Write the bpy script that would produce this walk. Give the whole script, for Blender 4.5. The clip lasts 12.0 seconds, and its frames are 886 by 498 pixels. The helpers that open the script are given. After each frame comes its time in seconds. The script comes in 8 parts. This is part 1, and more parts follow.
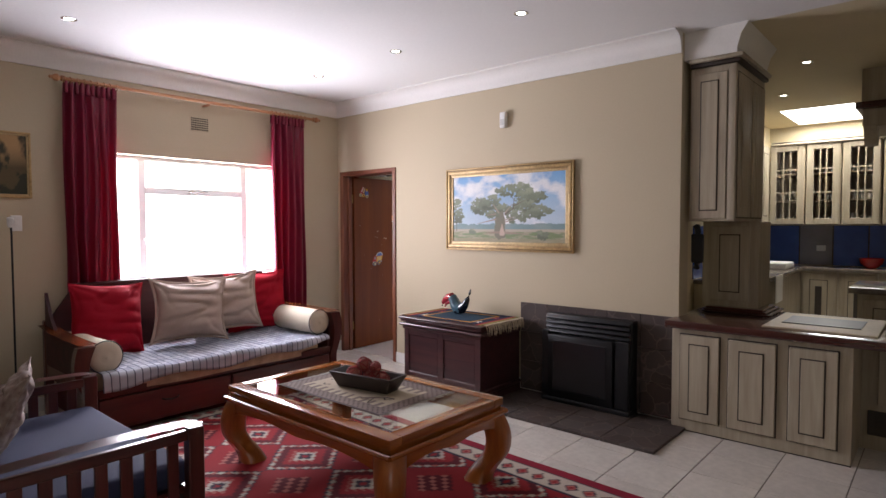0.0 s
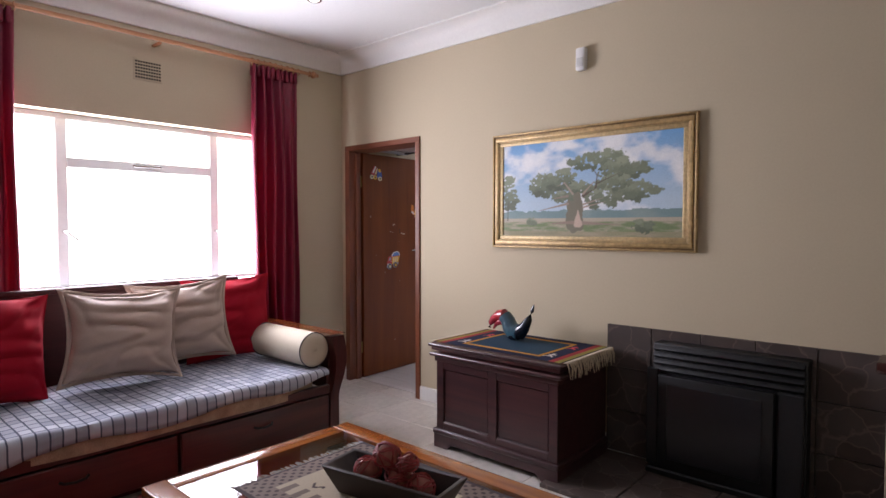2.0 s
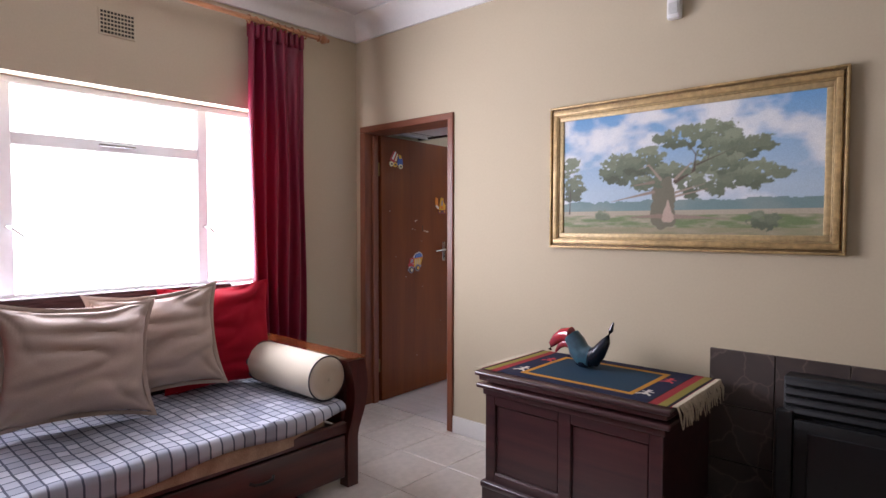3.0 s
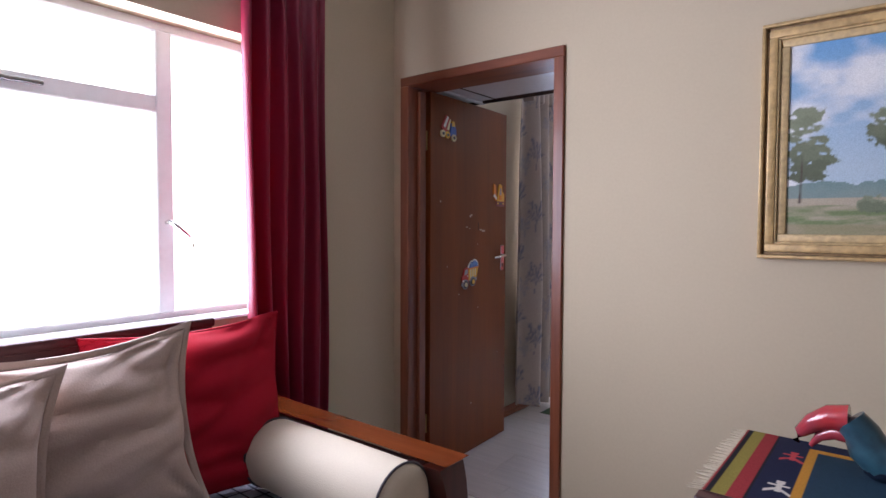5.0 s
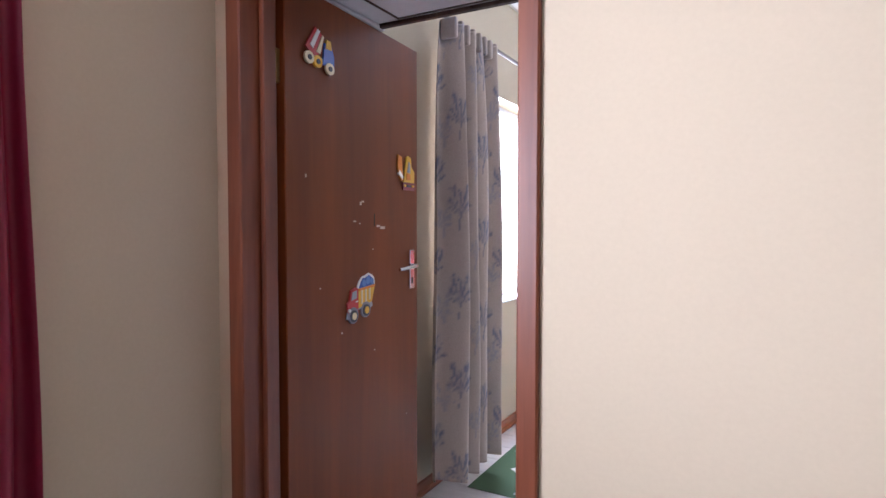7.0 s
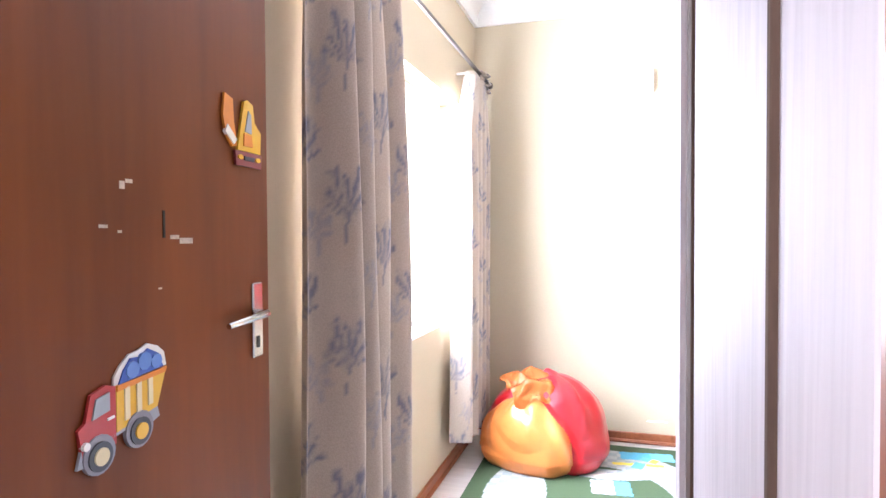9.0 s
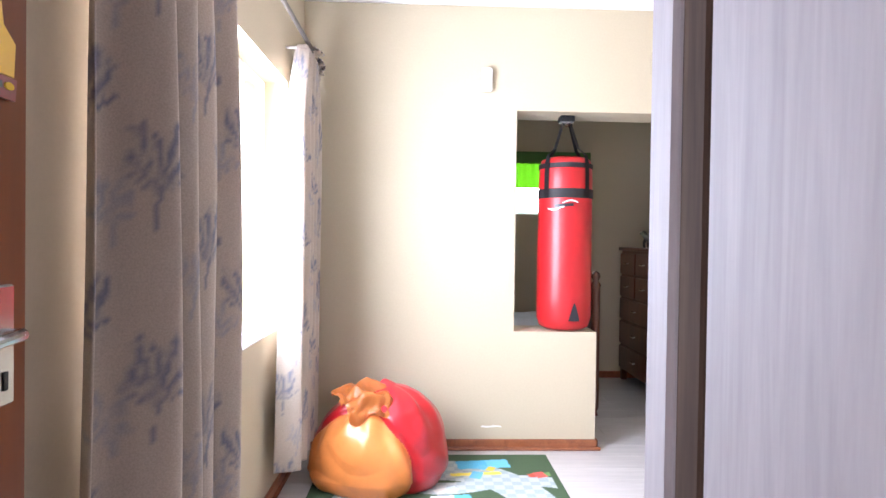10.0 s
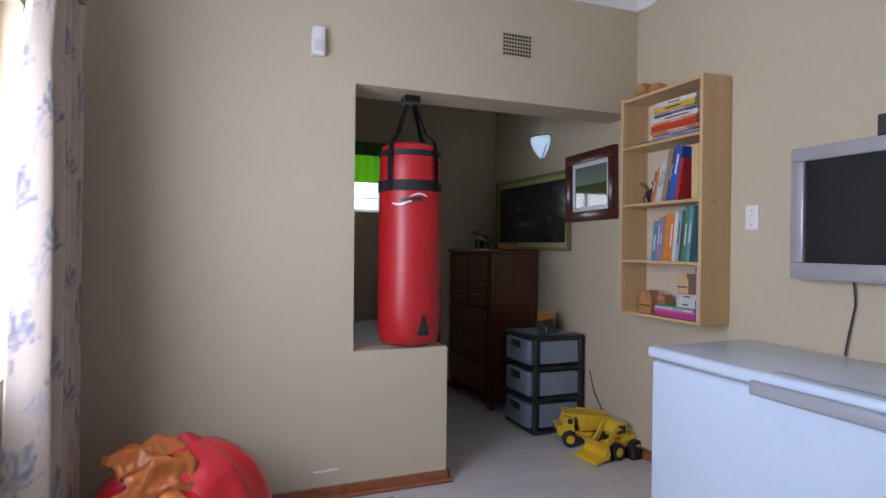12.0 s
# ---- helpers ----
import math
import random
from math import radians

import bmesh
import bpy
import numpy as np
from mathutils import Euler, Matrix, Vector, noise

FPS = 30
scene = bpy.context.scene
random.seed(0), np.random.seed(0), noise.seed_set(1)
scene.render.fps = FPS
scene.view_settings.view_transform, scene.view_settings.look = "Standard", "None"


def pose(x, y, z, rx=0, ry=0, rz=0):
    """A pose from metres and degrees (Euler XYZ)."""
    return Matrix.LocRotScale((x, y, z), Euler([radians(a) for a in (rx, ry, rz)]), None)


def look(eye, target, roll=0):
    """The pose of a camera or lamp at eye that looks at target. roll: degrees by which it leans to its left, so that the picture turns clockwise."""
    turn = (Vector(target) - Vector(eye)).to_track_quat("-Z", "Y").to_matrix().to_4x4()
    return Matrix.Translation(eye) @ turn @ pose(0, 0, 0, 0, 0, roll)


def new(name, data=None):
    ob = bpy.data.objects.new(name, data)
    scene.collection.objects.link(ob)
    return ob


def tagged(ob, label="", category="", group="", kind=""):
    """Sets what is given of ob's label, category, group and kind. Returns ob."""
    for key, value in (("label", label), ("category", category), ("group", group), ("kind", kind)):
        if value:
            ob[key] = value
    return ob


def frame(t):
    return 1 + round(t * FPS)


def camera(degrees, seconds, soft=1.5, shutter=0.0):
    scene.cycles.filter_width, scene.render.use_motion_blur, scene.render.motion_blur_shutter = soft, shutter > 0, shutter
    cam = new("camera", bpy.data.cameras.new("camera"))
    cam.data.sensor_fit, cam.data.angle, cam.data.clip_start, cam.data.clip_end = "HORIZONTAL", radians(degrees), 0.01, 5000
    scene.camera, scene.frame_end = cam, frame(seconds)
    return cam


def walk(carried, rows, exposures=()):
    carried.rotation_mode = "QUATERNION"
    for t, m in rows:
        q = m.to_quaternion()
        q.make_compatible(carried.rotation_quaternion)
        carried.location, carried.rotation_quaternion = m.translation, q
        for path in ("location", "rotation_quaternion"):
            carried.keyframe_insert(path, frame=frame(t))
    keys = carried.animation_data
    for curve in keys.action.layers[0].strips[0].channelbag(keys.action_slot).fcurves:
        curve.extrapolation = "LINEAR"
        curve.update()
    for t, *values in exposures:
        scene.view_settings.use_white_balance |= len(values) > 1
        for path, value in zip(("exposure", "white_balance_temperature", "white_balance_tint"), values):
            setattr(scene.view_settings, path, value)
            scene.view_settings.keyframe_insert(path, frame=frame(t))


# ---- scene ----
cam = camera(74.6, 12.0)
PATH = [
    (0, (1.295, -0.039, 1.47), (-0.015, 1.47, 1.388), -0.1),
    (0.5, (1.02, 0.23, 1.437), (-0.294, 1.736, 1.355), -0.1),
    (1, (0.719, 0.498, 1.434), (-0.599, 2.0, 1.35), -0.1),
    (1.5, (0.382, 0.766, 1.391), (-0.94, 2.264, 1.308), -0.1),
    (2, (0.028, 1.0, 1.381), (-1.297, 2.496, 1.302), -0.0),
    (2.5, (-0.317, 1.221, 1.374), (-1.644, 2.715, 1.288), 0.0),
    (3, (-0.699, 1.45, 1.354), (-2.025, 2.945, 1.274), 0.1),
    (3.5, (-1.042, 1.654, 1.345), (-2.376, 3.143, 1.276), 0.1),
    (5.3, (-2.184, 2.217, 1.342), (-3.384, 3.816, 1.268), 0.0),
    (5.5, (-2.273, 2.314, 1.32), (-3.441, 3.937, 1.26), -0.2),
    (6, (-2.497, 2.596, 1.305), (-3.588, 4.271, 1.242), -0.3),
    (6.5, (-2.620, 2.868, 1.322), (-3.632, 4.593, 1.24), 0.1),
    (6.7, (-2.665, 2.988, 1.315), (-3.659, 4.724, 1.233), 0.1),
    (8.5, (-3.175, 3.959, 1.303), (-3.939, 5.807, 1.264), -0.3),
    (9, (-3.282, 4.127, 1.310), (-3.853, 6.043, 1.267), -0.3),
    (9.5, (-3.382, 4.253, 1.327), (-3.584, 6.242, 1.277), 0.2),
    (10, (-3.472, 4.424, 1.279), (-3.401, 6.422, 1.252), 0.8),
    (10.5, (-3.505, 4.603, 1.292), (-3.265, 6.589, 1.264), 0.8),
    (11, (-3.558, 4.820, 1.293), (-3.122, 6.771, 1.268), 0.8),
    (11.5, (-3.550, 4.965, 1.316), (-2.952, 6.873, 1.279), 0.7),
    (12, (-3.578, 5.082, 1.274), (-2.835, 6.939, 1.26), 0.6),
]
EXPOSURES = [(0.0, -0.4, 6450, 11), (1.5, -0.7, 6350, 11), (2.5, -0.6, 6300, 11), (3.5, -0.52, 6150, 11), (5.5, -0.95, 5800, 12), (6.5, -0.5, 5650, 12), (8.5, 0.68, 6400, 12), (9.0, 0.72, 6400, 11), (9.5, 0.32, 6400, 11), (10.0, 0.05, 6400, 11), (10.7, -0.52, 6250, 11), (11.3, -1.02, 6100, 11), (12.0, -1.72, 6200, 12)]
walk(cam, [(t, look(eye, target, roll)) for t, eye, target, roll in PATH], EXPOSURES)

# ---- light ----
world = bpy.data.worlds.new("sky")
scene.world = world
world.use_nodes = True
wn = world.node_tree.nodes
sky = wn.new("ShaderNodeTexSky")
sky.sky_type, sky.sun_disc = "NISHITA", False
sky.sun_elevation, sky.sun_rotation = radians(62), radians(60)
world.node_tree.links.new(sky.outputs[0], wn["Background"].inputs[0])
wn["Background"].inputs[1].default_value = 0.10
sun = new("sun", bpy.data.lights.new("sun", "SUN"))
sun.data.energy, sun.data.angle, sun.data.color = 3.0, radians(0.5), (1.0, 0.95, 0.87)
sun.matrix_world = look((6, 4, 12), (0, 1, 0))


def window_light(name, x, y, z, wide, high, watts, facing=(1, 0, 0), color=(0.80, 0.90, 1.0)):
    lamp = new(name, bpy.data.lights.new(name, "AREA"))
    lamp.data.shape, lamp.data.size, lamp.data.size_y = "RECTANGLE", wide, high
    lamp.data.energy, lamp.data.color = watts, color
    e = Vector((x, y, z))
    lamp.matrix_world = look(e, e + Vector(facing))
    return lamp


window_light("living_window_light", -4.205, 2.71, 1.535, 1.76, 1.08, 188, (1, 0, 0), (0.88, 0.855, 1.0))
window_light("bedroom_window_light", -4.29, 6.70, 1.47, 1.62, 1.24, 250, (1, 0, -0.04), (0.72, 0.785, 1.0))
window_light("alcove_window_light", -2.365, 9.97, 1.82, 0.72, 0.52, 11, (0, -1, 0))
window_light("kitchen_skylight_light", 0.07, 8.76, 3.02, 0.72, 1.22, 78, (0, 0.001, -1), (1, 0.97, 0.92))
# added fill for the sofa side, from an assumed opening out of view
window_light("lounge_rear_window_light", 3.58, -1.5, 1.4, 2.2, 1.7, 18, (-1, 0, 0), (1.0, 0.92, 0.80))


# ---- materials ----
def mat(name, color, rough=0.6, metal=0.0, var=0.12, grain=40.0, big=2.5, bump=0.15, spec=0.5, coat=0.0, stretch=(1, 1, 1), tint=None, rnd=0.0, trans=0.0, coords="Object"):
    """Paint, plaster, metal, cloth: a base colour with fine grain and broad variation, and relief."""
    m = bpy.data.materials.new(name)
    m.use_nodes = True
    nt = m.node_tree
    n, l = nt.nodes, nt.links
    b = n["Principled BSDF"]
    tc = n.new("ShaderNodeTexCoord")
    mp = n.new("ShaderNodeMapping")
    mp.inputs["Scale"].default_value = stretch
    l.new(tc.outputs[coords], mp.inputs[0])
    fine, broad = n.new("ShaderNodeTexNoise"), n.new("ShaderNodeTexNoise")
    fine.inputs["Scale"].default_value, fine.inputs["Detail"].default_value = grain, 4
    broad.inputs["Scale"].default_value, broad.inputs["Detail"].default_value = big, 3
    l.new(mp.outputs[0], fine.inputs[0])
    l.new(mp.outputs[0], broad.inputs[0])
    add = n.new("ShaderNodeMath")
    add.operation = "ADD"
    l.new(fine.outputs[0], add.inputs[0])
    l.new(broad.outputs[0], add.inputs[1])
    fac = add.outputs[0]
    if rnd:
        oi = n.new("ShaderNodeObjectInfo")
        mul = n.new("ShaderNodeMath")
        mul.operation, mul.inputs[1].default_value = "MULTIPLY_ADD", rnd
        l.new(oi.outputs["Random"], mul.inputs[0])
        l.new(fac, mul.inputs[2])
        sub = n.new("ShaderNodeMath")
        sub.operation, sub.inputs[1].default_value = "SUBTRACT", rnd / 2
        l.new(mul.outputs[0], sub.inputs[0])
        fac = sub.outputs[0]
    ramp = n.new("ShaderNodeMapRange")
    ramp.inputs[1].default_value, ramp.inputs[2].default_value = 0.6, 1.4
    l.new(fac, ramp.inputs[0])
    mix = n.new("ShaderNodeMix")
    mix.data_type = "RGBA"
    c = Vector(color)
    t = Vector(tint) if tint else c * (1 - var * 1.6)
    mix.inputs[6].default_value = (*(t if tint else t), 1)
    mix.inputs[7].default_value = (*[min(1, v * (1 + var * 0.6)) for v in c], 1)
    l.new(ramp.outputs[0], mix.inputs[0])
    l.new(mix.outputs[2], b.inputs["Base Color"])
    b.inputs["Roughness"].default_value, b.inputs["Metallic"].default_value = rough, metal
    b.inputs["Specular IOR Level"].default_value = spec
    b.inputs["Coat Weight"].default_value, b.inputs["Coat Roughness"].default_value = coat, 0.12
    b.inputs["Transmission Weight"].default_value = trans
    if bump:
        bp = n.new("ShaderNodeBump")
        bp.inputs["Strength"].default_value, bp.inputs["Distance"].default_value = bump, 0.004
        l.new(fine.outputs[0], bp.inputs["Height"])
        l.new(bp.outputs[0], b.inputs["Normal"])
    return m


def wood(name, light, dark, rough=0.35, scale=9.0, axis=2, coat=0.2, bump=0.1, spec=0.5):
    """Grain that runs along one axis of the object."""
    m = bpy.data.materials.new(name)
    m.use_nodes = True
    n, l = m.node_tree.nodes, m.node_tree.links
    b = n["Principled BSDF"]
    tc, mp = n.new("ShaderNodeTexCoord"), n.new("ShaderNodeMapping")
    s = [scale, scale, scale]
    s[axis] = scale * 0.07
    mp.inputs["Scale"].default_value = s
    l.new(tc.outputs["Object"], mp.inputs[0])
    no, fi = n.new("ShaderNodeTexNoise"), n.new("ShaderNodeTexNoise")
    no.inputs["Scale"].default_value, no.inputs["Detail"].default_value, no.inputs["Distortion"].default_value = 1.3, 5, 1.2
    fi.inputs["Scale"].default_value, fi.inputs["Detail"].default_value = 9, 3
    l.new(mp.outputs[0], no.inputs[0])
    l.new(mp.outputs[0], fi.inputs[0])
    ad = n.new("ShaderNodeMath")
    ad.operation, ad.inputs[1].default_value = "MULTIPLY_ADD", 0.35
    l.new(fi.outputs[0], ad.inputs[0])
    l.new(no.outputs[0], ad.inputs[2])
    mr = n.new("ShaderNodeMapRange")
    mr.inputs[1].default_value, mr.inputs[2].default_value = 0.42, 0.92
    l.new(ad.outputs[0], mr.inputs[0])
    mix = n.new("ShaderNodeMix")
    mix.data_type = "RGBA"
    mix.inputs[6].default_value, mix.inputs[7].default_value = (*dark, 1), (*light, 1)
    l.new(mr.outputs[0], mix.inputs[0])
    l.new(mix.outputs[2], b.inputs["Base Color"])
    b.inputs["Roughness"].default_value, b.inputs["Specular IOR Level"].default_value = rough, spec
    b.inputs["Coat Weight"].default_value, b.inputs["Coat Roughness"].default_value = coat, 0.15
    bp = n.new("ShaderNodeBump")
    bp.inputs["Strength"].default_value, bp.inputs["Distance"].default_value = bump, 0.002
    l.new(ad.outputs[0], bp.inputs["Height"])
    l.new(bp.outputs[0], b.inputs["Normal"])
    return m


def dyed(name, rough=0.85, grain=220.0, bump=0.25, spec=0.2):
    """Cloth or canvas whose colours are dyed in point by point (colour attribute "dye")."""
    m = bpy.data.materials.new(name)
    m.use_nodes = True
    n, l = m.node_tree.nodes, m.node_tree.links
    b = n["Principled BSDF"]
    at, tc = n.new("ShaderNodeAttribute"), n.new("ShaderNodeTexCoord")
    at.attribute_name = "dye"
    no = n.new("ShaderNodeTexNoise")
    no.inputs["Scale"].default_value, no.inputs["Detail"].default_value = grain, 3
    l.new(tc.outputs["Object"], no.inputs[0])
    mr = n.new("ShaderNodeMapRange")
    mr.inputs[3].default_value, mr.inputs[4].default_value = 0.72, 1.25
    l.new(no.outputs[0], mr.inputs[0])
    mu = n.new("ShaderNodeMix")
    mu.data_type, mu.blend_type = "RGBA", "MULTIPLY"
    mu.inputs[0].default_value = 1.0
    l.new(at.outputs["Color"], mu.inputs[6])
    l.new(mr.outputs[0], mu.inputs[7])
    l.new(mu.outputs[2], b.inputs["Base Color"])
    b.inputs["Roughness"].default_value, b.inputs["Specular IOR Level"].default_value = rough, spec
    bp = n.new("ShaderNodeBump")
    bp.inputs["Strength"].default_value, bp.inputs["Distance"].default_value = bump, 0.002
    l.new(no.outputs[0], bp.inputs["Height"])
    l.new(bp.outputs[0], b.inputs["Normal"])
    return m


def slate(name):
    """Riven brown slate: irregular patches of brown and grey between pale broken veins."""
    m = bpy.data.materials.new(name)
    m.use_nodes = True
    n, l = m.node_tree.nodes, m.node_tree.links
    b = n["Principled BSDF"]
    tc, no, ad = n.new("ShaderNodeTexCoord"), n.new("ShaderNodeTexNoise"), n.new("ShaderNodeVectorMath")
    no.inputs["Scale"].default_value, no.inputs["Detail"].default_value = 7, 6
    ad.operation, ad.inputs[1].default_value = "MULTIPLY_ADD", (0.12, 0.12, 0.12)
    l.new(tc.outputs["Object"], no.inputs[0])
    l.new(no.outputs["Color"], ad.inputs[0])
    l.new(tc.outputs["Object"], ad.inputs[2])
    cell, edge = n.new("ShaderNodeTexVoronoi"), n.new("ShaderNodeTexVoronoi")
    edge.feature = "DISTANCE_TO_EDGE"
    for v in (cell, edge):
        v.inputs["Scale"].default_value = 6.5
        l.new(ad.outputs[0], v.inputs[0])
    tone = n.new("ShaderNodeMix")
    tone.data_type = "RGBA"
    tone.inputs[6].default_value, tone.inputs[7].default_value = (0.040, 0.029, 0.026, 1), (0.115, 0.072, 0.054, 1)
    l.new(no.outputs[0], tone.inputs[0])
    patch = n.new("ShaderNodeMix")
    patch.data_type, patch.inputs[0].default_value = "RGBA", 0.35
    bw = n.new("ShaderNodeMapRange")
    bw.inputs[3].default_value, bw.inputs[4].default_value = 0.03, 0.11
    l.new(cell.outputs["Color"], bw.inputs[0])
    l.new(tone.outputs[2], patch.inputs[6])
    l.new(bw.outputs[0], patch.inputs[7])
    vein = n.new("ShaderNodeMapRange")
    vein.inputs[1].default_value, vein.inputs[2].default_value, vein.inputs[3].default_value, vein.inputs[4].default_value = 0.0, 0.035, 0.45, 0.0
    l.new(edge.outputs["Distance"], vein.inputs[0])
    mix = n.new("ShaderNodeMix")
    mix.data_type = "RGBA"
    mix.inputs[7].default_value = (0.20, 0.155, 0.125, 1)
    l.new(vein.outputs[0], mix.inputs[0])
    l.new(patch.outputs[2], mix.inputs[6])
    l.new(mix.outputs[2], b.inputs["Base Color"])
    b.inputs["Roughness"].default_value, b.inputs["Specular IOR Level"].default_value = 0.6, 0.2
    bp = n.new("ShaderNodeBump")
    bp.inputs["Strength"].default_value, bp.inputs["Distance"].default_value = 0.5, 0.006
    l.new(no.outputs[0], bp.inputs["Height"])
    l.new(bp.outputs[0], b.inputs["Normal"])
    return m


def glass_mat(name, color=(1, 1, 1), rough=0.0):
    m = bpy.data.materials.new(name)
    m.use_nodes = True
    n, l = m.node_tree.nodes, m.node_tree.links
    tr, gl, mx, fr = n.new("ShaderNodeBsdfTransparent"), n.new("ShaderNodeBsdfGlossy"), n.new("ShaderNodeMixShader"), n.new("ShaderNodeLayerWeight")
    tr.inputs[0].default_value = (*color, 1)
    gl.inputs["Roughness"].default_value = rough
    po, sc = n.new("ShaderNodeMath"), n.new("ShaderNodeMath")
    po.operation, po.inputs[1].default_value = "POWER", 5.0
    sc.operation, sc.inputs[1].default_value, sc.inputs[2].default_value = "MULTIPLY_ADD", 0.75, 0.04
    l.new(fr.outputs["Facing"], po.inputs[0])
    l.new(po.outputs[0], sc.inputs[0])
    l.new(sc.outputs[0], mx.inputs[0])
    l.new(tr.outputs[0], mx.inputs[1])
    l.new(gl.outputs[0], mx.inputs[2])
    l.new(mx.outputs[0], n["Material Output"].inputs[0])
    return m


def lit(name, color, strength):
    m = bpy.data.materials.new(name)
    m.use_nodes = True
    b = m.node_tree.nodes["Principled BSDF"]
    b.inputs["Base Color"].default_value = (*color, 1)
    b.inputs["Emission Color"].default_value, b.inputs["Emission Strength"].default_value = (*color, 1), strength
    return m


WALL = mat("cream_wall_paint", (0.52, 0.442, 0.312), 0.75, var=0.03, grain=90, big=1.1, bump=0.04, spec=0.25)
WALL_K = mat("kitchen_wall_paint", (0.66, 0.57, 0.38), 0.75, var=0.05, grain=90, big=1.1, bump=0.1, spec=0.25)
WHITE = mat("white_ceiling_paint", (0.75, 0.74, 0.72), 0.85, var=0.03, grain=60, big=0.8, bump=0.08, spec=0.2)
PLASTER = mat("white_gypsum", (0.78, 0.76, 0.72), 0.8, var=0.04, grain=60, bump=0.06)
TILE = mat("cream_ceramic_tile", (0.70, 0.65, 0.585), 0.22, var=0.10, grain=26, big=5, bump=0.03, rnd=0.5, coat=0.3)
GROUT = mat("grey_brown_grout", (0.20, 0.17, 0.14), 0.9, var=0.2, grain=120)
PLANK = wood("pale_grey_laminate", (0.62, 0.58, 0.55), (0.46, 0.43, 0.41), 0.32, 14, 0, 0.15, 0.05)
RED_WOOD = wood("red_mahogany", (0.105, 0.021, 0.015), (0.040, 0.008, 0.007), 0.32, 7, 1, 0.5)
RED_WOOD_X = wood("red_mahogany_across", (0.105, 0.021, 0.015), (0.040, 0.008, 0.007), 0.32, 7, 0, 0.5)
RED_WOOD_Z = wood("red_mahogany_upright", (0.105, 0.021, 0.015), (0.040, 0.008, 0.007), 0.32, 7, 2, 0.5)
DARK_WOOD = wood("dark_stained_wood", (0.066, 0.022, 0.022), (0.028, 0.011, 0.013), 0.36, 8, 0, 0.35)
CHEST_WOOD = wood("dark_cherry_wood", (0.135, 0.040, 0.018), (0.055, 0.016, 0.008), 0.35, 8, 2, 0.3)
TABLE_WOOD = wood("honey_teak", (0.40, 0.120, 0.020), (0.22, 0.055, 0.010), 0.2, 8, 0, 0.5)
TABLE_WOOD_Y = wood("honey_teak_across", (0.40, 0.120, 0.020), (0.22, 0.055, 0.010), 0.2, 8, 1, 0.5)
DOOR_WOOD = wood("brown_veneer", (0.185, 0.046, 0.009), (0.115, 0.027, 0.006), 0.42, 5, 2, 0.0, 0.06, 0.22)
FRAME_WOOD = wood("brown_meranti", (0.225, 0.066, 0.026), (0.115, 0.030, 0.012), 0.45, 9, 2, 0.1)
PINE = wood("pale_pine", (0.62, 0.42, 0.21), (0.50, 0.32, 0.145), 0.5, 6, 2, 0.05, 0.05)
PINE_Y = wood("pale_pine_along", (0.62, 0.42, 0.21), (0.50, 0.32, 0.145), 0.5, 6, 1, 0.05, 0.05)
ROD_WOOD = wood("varnished_pine_rod", (0.52, 0.25, 0.11), (0.36, 0.15, 0.06), 0.4, 9, 1, 0.3)
SKIRT = wood("brown_skirting_wood", (0.32, 0.105, 0.04), (0.19, 0.055, 0.02), 0.4, 9, 1, 0.2)
WARD = wood("pale_grey_wardrobe_laminate", (0.44, 0.41, 0.42), (0.345, 0.32, 0.33), 0.6, 26, 2, 0.0, 0.03, 0.15)
WARD_DARK = wood("dark_wardrobe_edging", (0.10, 0.065, 0.048), (0.04, 0.026, 0.020), 0.85, 14, 2, 0.0, 0.1, 0.08)
WARD_TOP = mat("white_painted_board", (0.60, 0.57, 0.56), 0.45, var=0.06, grain=30, bump=0.04)
CUPBOARD = wood("cream_limed_cupboard", (0.44, 0.38, 0.28), (0.30, 0.25, 0.175), 0.5, 10, 2, 0.1, 0.08)
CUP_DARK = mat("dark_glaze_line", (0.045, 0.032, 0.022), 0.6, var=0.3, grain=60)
COUNTER = wood("dark_counter_wood", (0.075, 0.020, 0.014), (0.03, 0.010, 0.008), 0.22, 6, 0, 0.6)
SLATE = slate("brown_slate")
IRON = mat("black_iron", (0.012, 0.012, 0.013), 0.45, 0.2, var=0.3, grain=60, bump=0.1)
FIRE_GLASS = mat("black_fire_glass", (0.006, 0.007, 0.009), 0.32, var=0.2, grain=8, bump=0.0, coat=0.0)
GOLD = mat("gilt_frame", (0.50, 0.34, 0.145), 0.45, 0.25, var=0.3, grain=50, big=9, bump=0.3)
GOLD_PALE = mat("pale_gilt_slip", (0.56, 0.41, 0.20), 0.5, 0.25, var=0.25, grain=60, bump=0.2)
GOLD_DARK = mat("worn_gilt_edge", (0.27, 0.17, 0.075), 0.5, 0.25, var=0.35, grain=50, bump=0.3)
DYED = dyed("dyed_wool")
CANVAS = dyed("painted_canvas", 0.55, 320, 0.15, 0.3)
CURT_RED = mat("burgundy_curtain_satin", (0.22, 0.010, 0.036), 0.42, var=0.12, grain=260, big=3, bump=0.08, spec=0.5)
CUSH_RED = mat("crimson_cushion_cotton", (0.34, 0.005, 0.018), 0.85, var=0.08, grain=320, bump=0.25, spec=0.2)
CUSH_TAN = mat("taupe_cushion_velvet", (0.45, 0.345, 0.285), 0.70, var=0.10, grain=220, bump=0.25)
BOLSTER = mat("cream_bolster_cotton", (0.66, 0.58, 0.44), 0.75, var=0.05, grain=240, bump=0.2)
PIPING = mat("dark_piping", (0.05, 0.042, 0.05), 0.7)
NAVY_CLOTH = mat("navy_seat_cloth", (0.035, 0.042, 0.095), 0.85, var=0.15, grain=240, bump=0.3)
